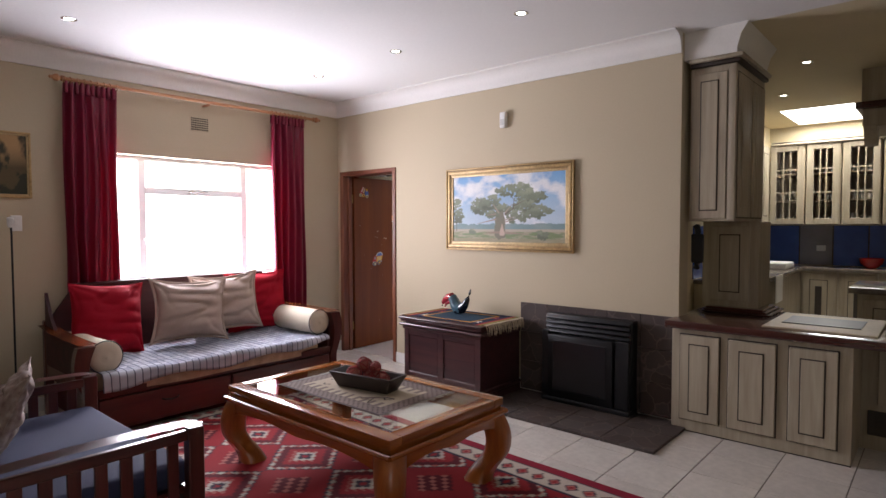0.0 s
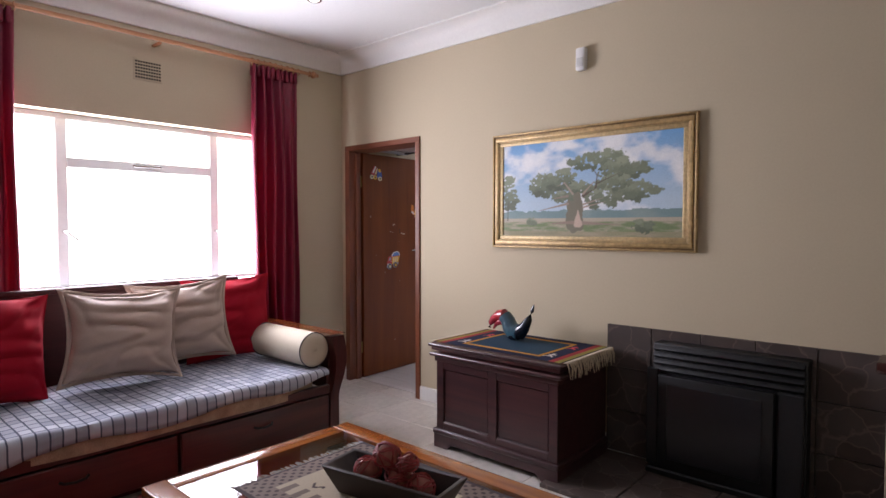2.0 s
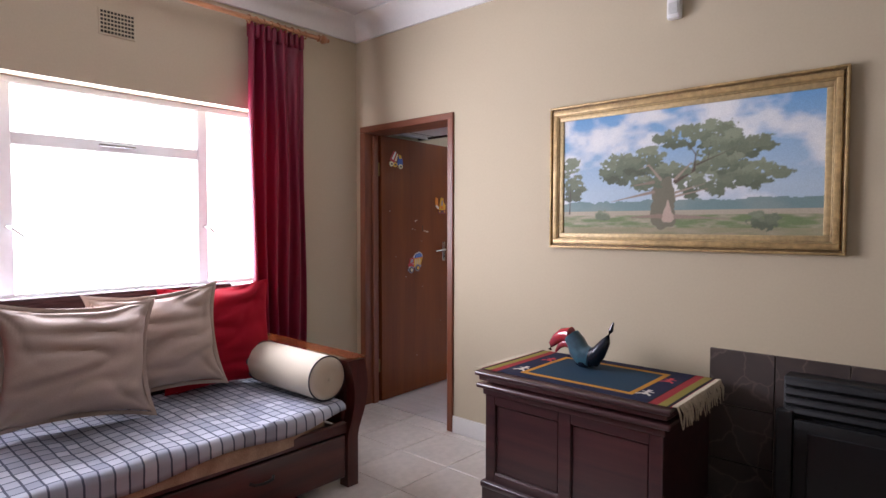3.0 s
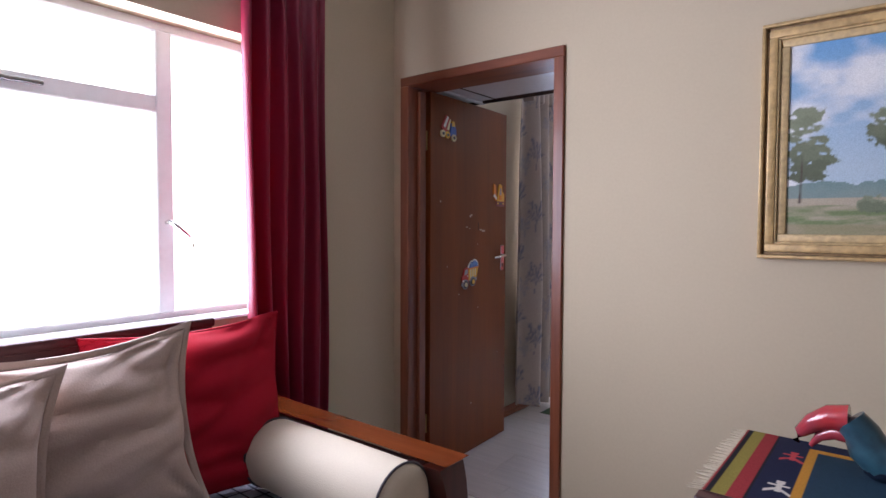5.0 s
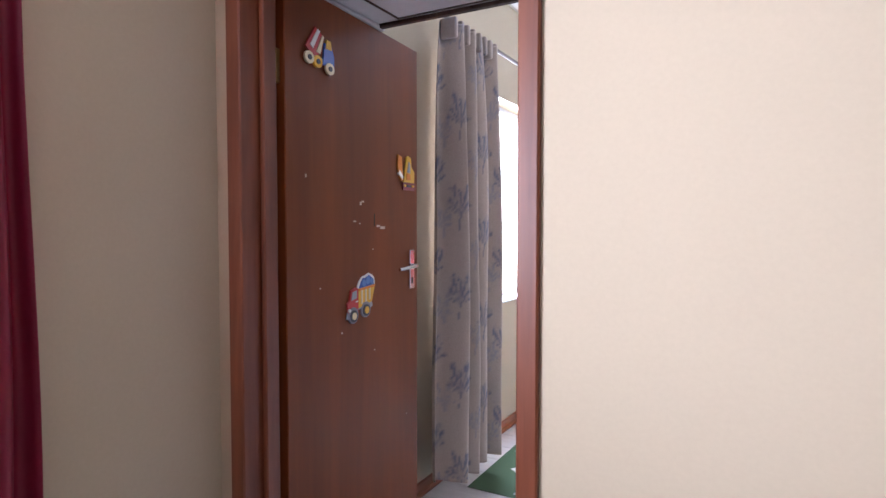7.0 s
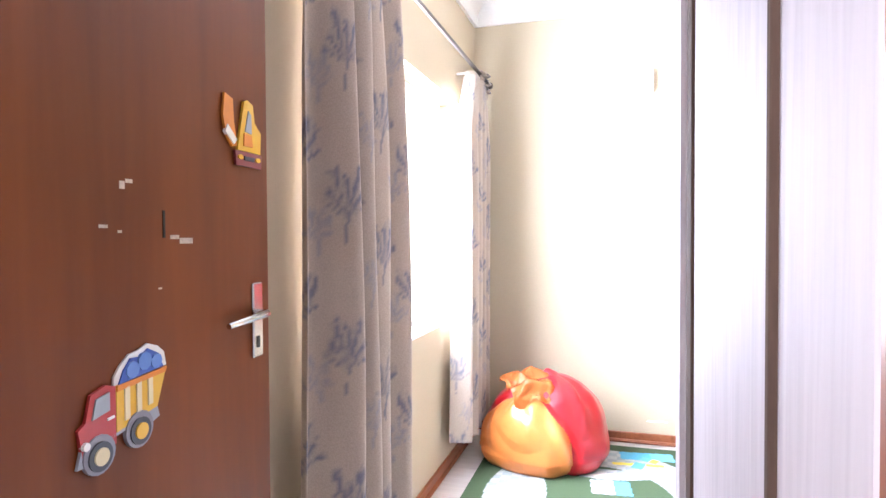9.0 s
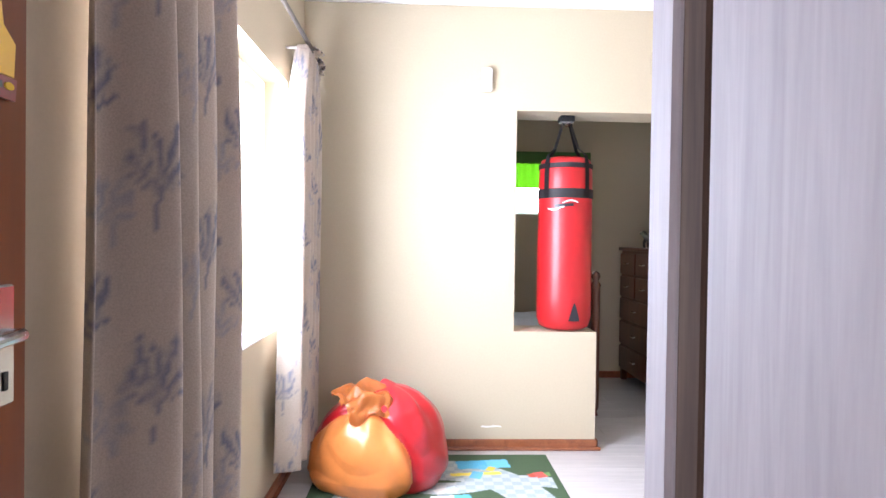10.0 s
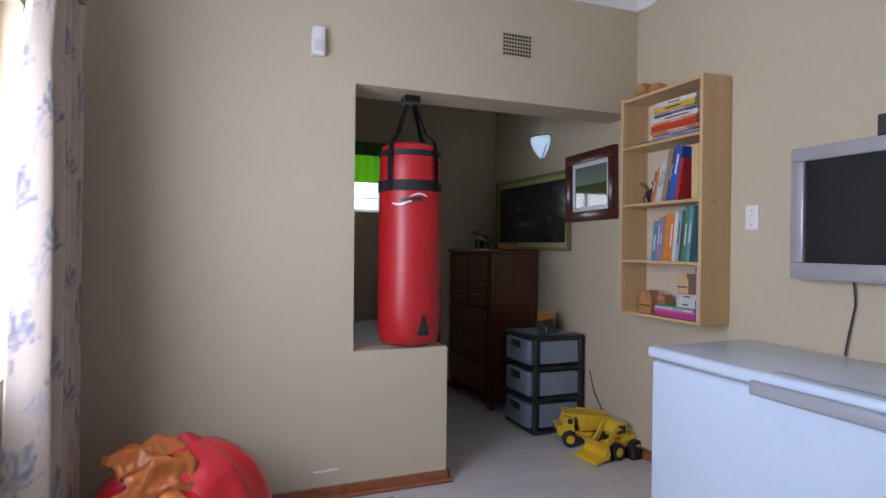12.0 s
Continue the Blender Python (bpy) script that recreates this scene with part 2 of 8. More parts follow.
CHROME = mat("brushed_chrome", (0.62, 0.62, 0.62), 0.18, 1.0, var=0.05, grain=60, bump=0.02)
BRASS = mat("dull_brass", (0.42, 0.29, 0.11), 0.35, 0.9, var=0.2, grain=60, bump=0.05)
STEEL_WHITE = mat("white_window_paint_glow", (0.84, 0.85, 0.88), 0.4, var=0.05, grain=40, bump=0.05)
PLASTIC_W = mat("white_plastic", (0.74, 0.73, 0.70), 0.4, var=0.04, grain=40, bump=0.02)
BLACK_PL = mat("black_plastic", (0.016, 0.016, 0.019), 0.42, var=0.2, grain=50, bump=0.03)
VENT_DARK = mat("dark_vent_hole", (0.03, 0.026, 0.02), 0.9)


def let_light_through(m, share, colour):
    """Passes a share of the light behind: thin cloth, and window frames given a glare glow."""
    n, l = m.node_tree.nodes, m.node_tree.links
    tl, mx = n.new("ShaderNodeBsdfTranslucent"), n.new("ShaderNodeMixShader")
    tl.inputs[0].default_value, mx.inputs[0].default_value = (*colour, 1), share
    l.new(n["Principled BSDF"].outputs[0], mx.inputs[1])
    l.new(tl.outputs[0], mx.inputs[2])
    l.new(mx.outputs[0], n["Material Output"].inputs[0])


let_light_through(CURT_RED, 0.20, (0.36, 0.014, 0.050))
# painted steel is opaque; this share makes the bars glow, imitating window glare
let_light_through(STEEL_WHITE, 0.22, (0.86, 0.87, 0.90))
GLASS = glass_mat("clear_pane")
HAZE = lit("bright_haze", (1.0, 1.0, 1.0), 5.0)
# arm boards: window glare on the polish is put into this brighter orange
ARM_WOOD = wood("mahogany_with_window_glare", (0.36, 0.085, 0.022), (0.22, 0.045, 0.012), 0.22, 7, 0, 0.6)
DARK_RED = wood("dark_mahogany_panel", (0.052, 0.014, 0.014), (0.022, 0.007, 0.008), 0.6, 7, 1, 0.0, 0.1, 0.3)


# ---- building helpers ----
def box(bm, x0, y0, z0, x1, y1, z1, bevel=0.0, seg=1):
    vs = [bm.verts.new((x, y, z)) for z in (z0, z1) for y in (y0, y1) for x in (x0, x1)]
    fs = [bm.faces.new([vs[i] for i in q]) for q in ((0, 2, 3, 1), (4, 5, 7, 6), (0, 1, 5, 4), (2, 6, 7, 3), (0, 4, 6, 2), (1, 3, 7, 5))]
    if bevel:
        es = list({e for f in fs for e in f.edges})
        bmesh.ops.bevel(bm, geom=es, offset=bevel, segments=seg, profile=0.5, affect="EDGES", clamp_overlap=True)
    return vs


def blk(x0, y0, z0, x1, y1, z1, bevel=0.0, seg=1):
    bm = bmesh.new()
    box(bm, x0, y0, z0, x1, y1, z1, bevel, seg)
    return bm


def turn(bm, m):
    bmesh.ops.transform(bm, matrix=m, verts=bm.verts)
    return bm


def lathe(profile, n=24, bm=None, m=None):
    """Rings of (radius, height) round the z axis."""
    bm = bm or bmesh.new()
    m = m or Matrix()
    rings = []
    for r, z in profile:
        rings.append([bm.verts.new(m @ Vector((r * math.cos(2 * math.pi * i / n), r * math.sin(2 * math.pi * i / n), z))) for i in range(n)])
    for a, b in zip(rings, rings[1:]):
        for i in range(n):
            bm.faces.new((a[i], a[(i + 1) % n], b[(i + 1) % n], b[i]))
    if profile[0][0] > 1e-5:
        bm.faces.new(rings[0][::-1])
    if profile[-1][0] > 1e-5:
        bm.faces.new(rings[-1])
    return bm


def tube(points, r, n=8, bm=None):
    bm = bm or bmesh.new()
    pts = [Vector(p) for p in points]
    rings = []
    for i, p in enumerate(pts):
        d = (pts[min(i + 1, len(pts) - 1)] - pts[max(i - 1, 0)]).normalized()
        side = d.cross(Vector((0, 0, 1)) if abs(d.z) < 0.9 else Vector((1, 0, 0))).normalized()
        up = side.cross(d)
        rr = r[i] if isinstance(r, (list, tuple)) else r
        rings.append([bm.verts.new(p + (side * math.cos(2 * math.pi * k / n) + up * math.sin(2 * math.pi * k / n)) * rr) for k in range(n)])
    for a, b in zip(rings, rings[1:]):
        for k in range(n):
            bm.faces.new((a[k], a[(k + 1) % n], b[(k + 1) % n], b[k]))
    bm.faces.new(rings[0][::-1])
    bm.faces.new(rings[-1])
    return bm


def prism(outline, depth, axis="y", at=0.0):
    """A flat outline of (u, v) pushed out by depth along an axis; u, v are the other two axes in order."""
    bm = bmesh.new()

    def put(u, v, w):
        return {"x": (w, u, v), "y": (u, w, v), "z": (u, v, w)}[axis]
    a = [bm.verts.new(put(u, v, at)) for u, v in outline]
    b = [bm.verts.new(put(u, v, at + depth)) for u, v in outline]
    bm.faces.new(a[::-1])
    bm.faces.new(b)
    k = len(a)
    for i in range(k):
        bm.faces.new((a[i], a[(i + 1) % k], b[(i + 1) % k], b[i]))
    bmesh.ops.recalc_face_normals(bm, faces=bm.faces)
    return bm


def grid(nu, nv, fn, bm=None, close_u=False):
    bm = bm or bmesh.new()
    vs = [[bm.verts.new(fn(i / nu, j / nv)) for j in range(nv + 1)] for i in range(nu if close_u else nu + 1)]
    n = len(vs)
    for i in range(nu):
        for j in range(nv):
            bm.faces.new((vs[i][j], vs[(i + 1) % n][j], vs[(i + 1) % n][j + 1], vs[i][j + 1]))
    return bm


def mesh_of(name, bm, material, smooth=None):
    me = bpy.data.meshes.new(name)
    bm.normal_update()
    bm.to_mesh(me)
    bm.free()
    me.materials.append(material)
    if smooth:
        me.polygons.foreach_set("use_smooth", [True] * len(me.polygons))
        me.set_sharp_from_angle(angle=radians(smooth))
    return me


def part(name, bm, material, parent=None, label="", smooth=35):
    ob = new(name, mesh_of(name, bm, material, smooth))
    if parent is not None:
        ob.parent = parent
    if label:
        ob["label"] = label
    return ob


def thing(name, label, category, at=(0, 0, 0), rz=0.0, group=""):
    ob = new(name)
    ob.empty_display_size = 0.1
    ob.matrix_world = pose(*at, 0, 0, rz)
    return tagged(ob, label, category, group)


def solo(name, bm, material, label, category, group="", smooth=35):
    return tagged(part(name, bm, material, None, "", smooth), label, category, group)


def setting(name, bm, material, label="", category="", parent=None, smooth=None):
    ob = part(name, bm, material, parent, label, smooth)
    if parent is None:
        tagged(ob, label, category, "", "structure")
    return ob


def dye(ob, colour):
    """Fill the colour attribute of a mesh from its points: colour(xyz array) gives rgb."""
    me = ob.data
    co = np.empty(len(me.vertices) * 3)
    me.vertices.foreach_get("co", co)
    rgb = np.ones((len(me.vertices), 4))
    rgb[:, :3] = colour(co.reshape(-1, 3))
    at = me.color_attributes.new("dye", "FLOAT_COLOR", "POINT")
    at.data.foreach_set("color", rgb.ravel())


def wall_with_hole(name, axis, at, thick, a0, a1, z0, z1, holes, material, label):
    """A wall along one axis with rectangular holes (a, b, low, high), built of blocks butted end to end."""
    bm = bmesh.new()
    us = sorted({a0, a1, *[h[0] for h in holes], *[h[1] for h in holes]})
    for u, v in zip(us, us[1:]):
        cut = sorted([(h[2], h[3]) for h in holes if h[0] <= u + 1e-6 and h[1] >= v - 1e-6])
        z = z0
        for lo, hi in cut + [(z1, z1)]:
            if lo - z > 1e-4:
                if axis == "x":
                    box(bm, u, at, z, v, at + thick, lo)
                else:
                    box(bm, at, u, z, at + thick, v, lo)
            z = max(z, hi)
    bmesh.ops.remove_doubles(bm, verts=bm.verts, dist=1e-5)
    seen = {}
    for f in bm.faces:
        seen.setdefault(tuple(sorted(v.index for v in f.verts)), []).append(f)
    bm.verts.index_update()
    seen = {}
    for f in bm.faces:
        seen.setdefault(tuple(sorted(v.index for v in f.verts)), []).append(f)
    bmesh.ops.delete(bm, geom=[f for fs in seen.values() if len(fs) > 1 for f in fs], context="FACES_ONLY")
    return setting(name, bm, material, label, "wall")


def cove(points, inward, low, high, out):
    """A cornice run between two points, its profile stepping from the wall to the ceiling."""
    (x0, y0), (x1, y1) = points
    nx, ny = inward
    prof = [(0.0, low), (0.02, low), (0.024, low + 0.018)]
    for k in range(7):
        a = k / 6 * math.pi / 2
        prof.append((0.026 + (out - 0.05) * (1 - math.cos(a)), low + 0.03 + (high - low - 0.045) * math.sin(a)))
    prof += [(out, high - 0.012), (out, high), (0.0, high)]
    bm = bmesh.new()
    ends = []
    for x, y in ((x0, y0), (x1, y1)):
        ends.append([bm.verts.new((x + nx * o, y + ny * o, z)) for o, z in prof])
    a, b = ends
    for i in range(len(a)):
        j = (i + 1) % len(a)
        bm.faces.new((a[i], a[j], b[j], b[i]))
    bm.faces.new(a)
    bm.faces.new(b)
    bmesh.ops.recalc_face_normals(bm, faces=bm.faces)
    return bm


# ---- structure ----
WX, WY, CEIL, LOW = -4.12, 4.32, 2.86, 2.715
BX, BY, SX = -4.20, 7.98, -1.14
FARY, KY = 9.90, 9.55

# grounds and floors
setting("ground", blk(-40, -30, -0.32, 40, 40, -0.22), mat("pale_paving", (0.42, 0.39, 0.34), 0.9, var=0.2, grain=8), "pale dry paved ground outside the house", "ground")
floor_living = setting("floor", blk(-4.3, -4.2, -0.15, 3.6, 4.41, -0.006), GROUT, "cream ceramic tiled floor with dark grout", "floor")
floor_kitchen = setting("floor", blk(-0.9, 4.41, -0.15, 3.6, KY + 0.15, -0.006), GROUT, "cream ceramic tiled kitchen floor", "floor")
floor_bed = setting("floor", blk(-4.3, 4.41, -0.15, -1.0, FARY + 0.1, -0.006), GROUT, "pale grey laminate plank floor", "floor")
setting("ceiling", blk(-4.35, -4.3, CEIL, 3.7, 4.41, CEIL + 0.1), WHITE, "smooth white painted ceiling", "ceiling")
bm = bmesh.new()
for a in ((-0.94, 4.41, 3.7, 8.12), (-0.94, 8.12, -0.32, 9.40), (0.46, 8.12, 3.7, 9.40), (-0.94, 9.40, 3.7, KY + 0.2)):
    box(bm, a[0], a[1], CEIL, a[2], a[3], CEIL + 0.1)
setting("ceiling", bm, WALL_K, "cream kitchen ceiling with a skylight opening", "ceiling")
setting("ceiling", blk(-4.35, 4.41, CEIL, -1.0, FARY + 0.2, CEIL + 0.1), WHITE, "white bedroom ceiling", "ceiling")

# the glare outside the windows
setting("backdrop", blk(-5.7, -12, -0.22, -5.6, 20, 7), HAZE, "white sunlit haze beyond the windows", "backdrop")
setting("backdrop", blk(-6, 14.0, -0.22, 2, 14.1, 7), HAZE, "white sunlit haze beyond the alcove window", "backdrop")
setting("backdrop", blk(-1.5, 7.0, 6.0, 2.2, 10.2, 6.1), HAZE, "white sunlit haze over the skylight", "backdrop")

# walls
WIN = (1.80, 3.62, 0.97, 2.095)
BWIN = (5.85, 7.56, 0.825, 2.11)
wall_with_hole("wall_west", "y", WX - 0.23, 0.23, -4.2, 4.41, -0.15, CEIL, [WIN], WALL, "cream painted wall with a wide window")
wall_with_hole("wall_west_bedroom", "y", BX - 0.23, 0.23, 4.41, FARY + 0.1, -0.15, CEIL, [BWIN], WALL, "cream painted bedroom wall with a window")
DOOR = (-4.066, -3.150, -0.15, 2.085)
wall_with_hole("wall_north", "x", WY, 0.18, WX, -0.19, -0.15, CEIL, [DOOR], WALL, "cream painted chimney wall with a doorway")
wall_with_hole("wall_bedroom_divider", "x", BY, 0.27, BX, SX, -0.15, CEIL, [(-2.903, -2.388, 0.728, 2.085), (-2.388, SX, -0.15, 2.085)], WALL, "cream wall with a wide opening and a half-height ledge")
setting("wall_bedroom_east", blk(SX, 4.50, -0.15, SX + 0.2, FARY, CEIL), WALL, "cream painted bedroom wall", "wall")
wall_with_hole("wall_alcove_north", "x", FARY, 0.2, BX, SX + 0.2, -0.15, CEIL, [(-2.75, -1.98, 1.545, 2.1)], WALL, "cream alcove wall with a small high window")
setting("wall_south", blk(-4.35, -4.4, -0.15, 3.8, -4.2, CEIL), WALL, "plain cream wall", "wall")
# the hole in this unseen wall is assumed, to go with the rear fill
wall_with_hole("wall_east", "y", 3.6, 0.2, -4.2, KY, -0.15, CEIL, [(-2.6, -0.4, 0.5, 2.3)], WALL, "plain cream wall with an unseen opening added for fill light")
setting("wall_kitchen_north", blk(-0.7, KY, -0.15, 3.6, KY + 0.2, CEIL), WALL_K, "cream kitchen wall", "wall")
setting("wall_kitchen_west", blk(-0.94, 4.50, -0.15, -0.70, KY + 0.2, CEIL), WALL_K, "cream kitchen side wall", "wall")
setting("wall_kitchen_return", blk(-0.70, 4.50, -0.15, -0.19, 4.56, CEIL), WALL_K, "cream wall end beside the kitchen", "wall")

# cornices
setting("trim_cornice", cove(((WX, -4.2), (WX, WY)), (1, 0), LOW, CEIL, 0.15), PLASTER, "white moulded plaster cornice", "cornice", None, 40)
setting("trim_cornice", cove(((WX, WY), (-0.19, WY)), (0, -1), LOW, CEIL, 0.15), PLASTER, "white moulded plaster cornice", "cornice", None, 40)
setting("trim_cornice", cove(((BX, 4.5), (BX, BY)), (1, 0), LOW, CEIL, 0.15), PLASTER, "white moulded plaster cornice", "cornice", None, 40)
setting("trim_cornice", cove(((BX, BY), (SX, BY)), (0, -1), LOW, CEIL, 0.15), PLASTER, "white moulded plaster cornice", "cornice", None, 40)
setting("trim_cornice", cove(((SX, 4.5), (SX, BY)), (-1, 0), LOW, CEIL, 0.15), PLASTER, "white moulded plaster cornice", "cornice", None, 40)

# skirtings
for a in ((-3.150, WY - 0.012, -0.19, WY), (WX, WY - 0.012, -4.066, WY)):
    setting("baseboard", blk(a[0], a[1], 0, a[2], a[3], 0.11, 0.002), PLASTER, "white painted low skirting", "skirting")
setting("baseboard", blk(WX, -4.2, 0, WX + 0.012, WY - 0.012, 0.11, 0.002), PLASTER, "white painted low skirting", "skirting")
for nm, a in (("w", (BX, 4.52, BX + 0.016, BY)), ("n", (BX + 0.016, BY - 0.016, -2.372, BY)), ("e", (-2.388, BY - 0.016, -2.372, BY + 0.27)), ("s", (SX - 0.016, 5.2, SX, BY + 0.5)), ("f", (BX, FARY - 0.016, SX - 0.016, FARY))):
    setting("baseboard", blk(a[0], a[1], 0, a[2], a[3], 0.065, 0.004), SKIRT, "brown varnished wooden skirting", "skirting")
bm = tube([(BX + 0.022, 4.6, 0.012), (BX + 0.022, BY - 0.03, 0.012)], 0.012, 6)
tube([(BX + 0.03, BY - 0.024, 0.012), (-2.36, BY - 0.024, 0.012)], 0.012, 6, bm)
setting("trim_quarter_round", bm, SKIRT, "brown quarter-round bead along the floor", "skirting")
# air vents


def air_vent(y, z, x=None, wall="west", wide=0.2, high=0.125, cols=10, rows=6):
    """A perforated plaster vent set on a wall."""
    v = thing("air_vent", "cream perforated air vent high on the wall", "vent")
    face = bmesh.new()
    holes = bmesh.new()
    for i in range(cols):
        for j in range(rows):
            u, w = (i + 0.5) / cols * wide - wide / 2, (j + 0.5) / rows * high - high / 2
            s = wide / cols * 0.34
            if wall == "west":
                box(holes, WX + 0.004, y + u - s, z + w - s, WX + 0.0075, y + u + s, z + w + s)
            else:
                box(holes, x + u - s, BY - 0.0075, z + w - s, x + u + s, BY - 0.004, z + w + s)
    if wall == "west":
        box(face, WX + 0.0005, y - wide / 2 - 0.008, z - high / 2 - 0.008, WX + 0.005, y + wide / 2 + 0.008, z + high / 2 + 0.008, 0.002)
    else:
        box(face, x - wide / 2 - 0.008, BY - 0.005, z - high / 2 - 0.008, x + wide / 2 + 0.008, BY - 0.0005, z + high / 2 + 0.008, 0.002)
    part("plate", face, WALL, v)
    part("hole", holes, VENT_DARK, v, "dark square vent holes")
    return v


air_vent(2.66, 2.433, None, "west", 0.17, 0.125)
air_vent(0, 2.40, -1.985, "north", 0.18, 0.125)


def sensor(x, y, z):
    s = thing("motion_sensor", "small white alarm sensor box on the wall", "sensor")
    part("body", blk(x - 0.033, y - 0.045, z - 0.07, x + 0.033, y - 0.001, z + 0.07, 0.012, 2), PLASTIC_W, s)
    part("lens", blk(x - 0.022, y - 0.049, z - 0.05, x + 0.022, y - 0.0455, z + 0.005, 0.003), mat("frosted_lens", (0.62, 0.61, 0.58), 0.3), s, "frosted lens")


sensor(-1.746, WY, 2.413)
sensor(-3.094, BY, 2.262)


def spotlight(x, y, z=CEIL):
    d = thing("downlight", "small round recessed ceiling spotlight, lit", "ceiling light", (x, y, z), 0, "ceiling spotlights")
    part("ring", lathe([(0.03, -0.001), (0.042, -0.006), (0.048, -0.004), (0.048, 0.0)], 24), CHROME, d)
    part("bulb", lathe([(0.0, -0.003), (0.03, -0.003), (0.03, 0.0)], 20), lit("lamp_glow", (1.0, 0.93, 0.82), 9.0), d, "glowing lamp glass")


for p in ((-3.20, 1.31), (-2.075, 3.272), (-0.858, 3.228), (-3.165, 3.337), (0.346, 5.809), (-0.079, 7.147)):
    spotlight(*p)


# ---- windows ----
def window(name, x, y0, y1, z0, z1, uprights, transom, label, open_vent=True):
    """A white steel casement: outer frame, uprights, a transom over the middle light, panes and stays."""
    w = tagged(new(name), label, "window", "", "structure")
    t = 0.032
    fr = bmesh.new()
    box(fr, x, y0, z0, x + 0.04, y1, z0 + t, 0.003)
    box(fr, x, y0, z1 - t, x + 0.04, y1, z1, 0.003)
    box(fr, x, y0, z0 + t, x + 0.04, y0 + t, z1 - t, 0.003)
    box(fr, x, y1 - t, z0 + t, x + 0.04, y1, z1 - t, 0.003)
    part("window_frame", fr, STEEL_WHITE, w)
    for u in uprights:
        part("mullion", blk(x - 0.004, u - 0.03, z0 + t, x + 0.044, u + 0.03, z1 - t, 0.004), STEEL_WHITE, w)
    if transom:
        part("transom", blk(x - 0.002, uprights[0] + 0.03, transom - 0.03, x + 0.042, uprights[-1] - 0.03, transom + 0.03, 0.004), STEEL_WHITE, w)
        part("window_latch", blk(x + 0.043, (uprights[0] + uprights[-1]) / 2 - 0.08, transom - 0.004, x + 0.058, (uprights[0] + uprights[-1]) / 2 + 0.11, transom + 0.010, 0.003), CHROME, w, "steel stay bar")
    edges = [y0 + t] + [q for u in uprights for q in (u - 0.03, u + 0.03)] + [y1 - t]
    for a, b in zip(edges[::2], edges[1::2]):
        pane = part("pane", blk(x + 0.017, a, z0 + t, x + 0.021, b, z1 - t), GLASS, w, "", None)
        pane.visible_shadow = False
    for u in uprights:
        hb = tube([(x + 0.046, u, 1.345), (x + 0.07, u, 1.35), (x + 0.085, u + 0.02, 1.335), (x + 0.09, u + 0.07, 1.29), (x + 0.088, u + 0.085, 1.25)], [0.008, 0.008, 0.007, 0.006, 0.005], 6)
        part("window_handle", hb, CHROME, w, "curved steel window handle")
    part("window_sill", blk(x + 0.044, y0, z0 - 0.001, WX + 0.012 if x > -4.4 and name == "window_1" else BX + 0.010, y1, z0 + 0.012, 0.004), STEEL_WHITE, w, "white painted sill board")
    return w


window("window_1", WX - 0.16, WIN[0], WIN[1], WIN[2], WIN[3], (2.170, 3.180), 1.79, "white steel casement window, blazing with daylight")
window("window_2", BX - 0.16, BWIN[0], BWIN[1], BWIN[2], BWIN[3], (6.72,), None, "white steel bedroom window, blazing with daylight")
bw = tagged(new("window_3"), "small high alcove window with clear panes", "window", "", "structure")
part("window_frame", blk(-2.75, FARY + 0.06, 1.545, -1.98, FARY + 0.09, 1.575, 0.003), STEEL_WHITE, bw)
part("window_frame", blk(-2.24, FARY + 0.06, 1.575, -2.21, FARY + 0.09, 2.1, 0.003), STEEL_WHITE, bw)
part("transom", blk(-2.75, FARY + 0.06, 1.66, -2.24, FARY + 0.085, 1.675, 0.002), STEEL_WHITE, bw)


# ---- curtains ----
def curtain(name, x, y0, y1, z0, z1, folds, depth, material, label, seed=1, gather=0.75, bulge=None, colour=None):
    """Hanging cloth in deep folds that tighten towards the heading."""
    rs = random.Random(seed)
    ph = [rs.uniform(0, 6.28) for _ in range(6)]
    am = [rs.uniform(0.7, 1.15) for _ in range(6)]

    def fn(u, v):
        z = z0 + (z1 - z0) * v
        w = u + 0.012 * math.sin(5 * v + ph[0]) * math.sin(math.pi * u)
        f = math.sin(2 * math.pi * folds * w + ph[1] + 0.5 * math.sin(2 * v + ph[2]))
        f = math.copysign(abs(f) ** 0.75, f)
        a = depth * (1 - 0.45 * v ** 3) * (0.75 + 0.25 * am[int(u * 5.999)])
        wid = 1 - (1 - gather) * 0.5 * (0.5 - 0.5 * math.cos(math.pi * min(1, (1 - v) * 1.4))) * 0
        y = y0 + (y1 - y0) * (0.5 + (u - 0.5) * wid)
        if bulge:
            y = bulge(u, v, y)
        y += 0.007 * math.sin(9 * v + ph[3] + 7 * u)
        return (x + a * f + 0.014 * math.sin(11 * u * math.pi + ph[4]), y, z)
    c = thing(name, label, "curtain")
    bm = grid(folds * (14 if not colour else 44), 46 if not colour else 190, fn)
    cloth = part("cloth", bm, material, c, "", 80)
    so = cloth.modifiers.new("thick", "SOLIDIFY")
    so.thickness = 0.003
    n = folds * 2
    for i in range(n):
        yy = y0 + (y1 - y0) * (i + 0.5) / n
        if bulge:
            yy = bulge((i + 0.5) / n, 1.0, yy)
        part("pleat", blk(x - depth * 0.5, yy - 0.014, z1 - 0.075, x + depth * 0.6, yy + 0.014, z1 + 0.02, 0.010, 2), material, c, "", 60)
    if colour:
        dye(cloth, colour)
        for o in c.children:
            if o.name.startswith("pleat"):
                dye(o, colour)
    return c


curtain("curtain", WX + 0.10, 1.50, 1.885, 0.10, 2.60, 5, 0.042, CURT_RED, "burgundy satin curtain hanging in deep folds", 3)
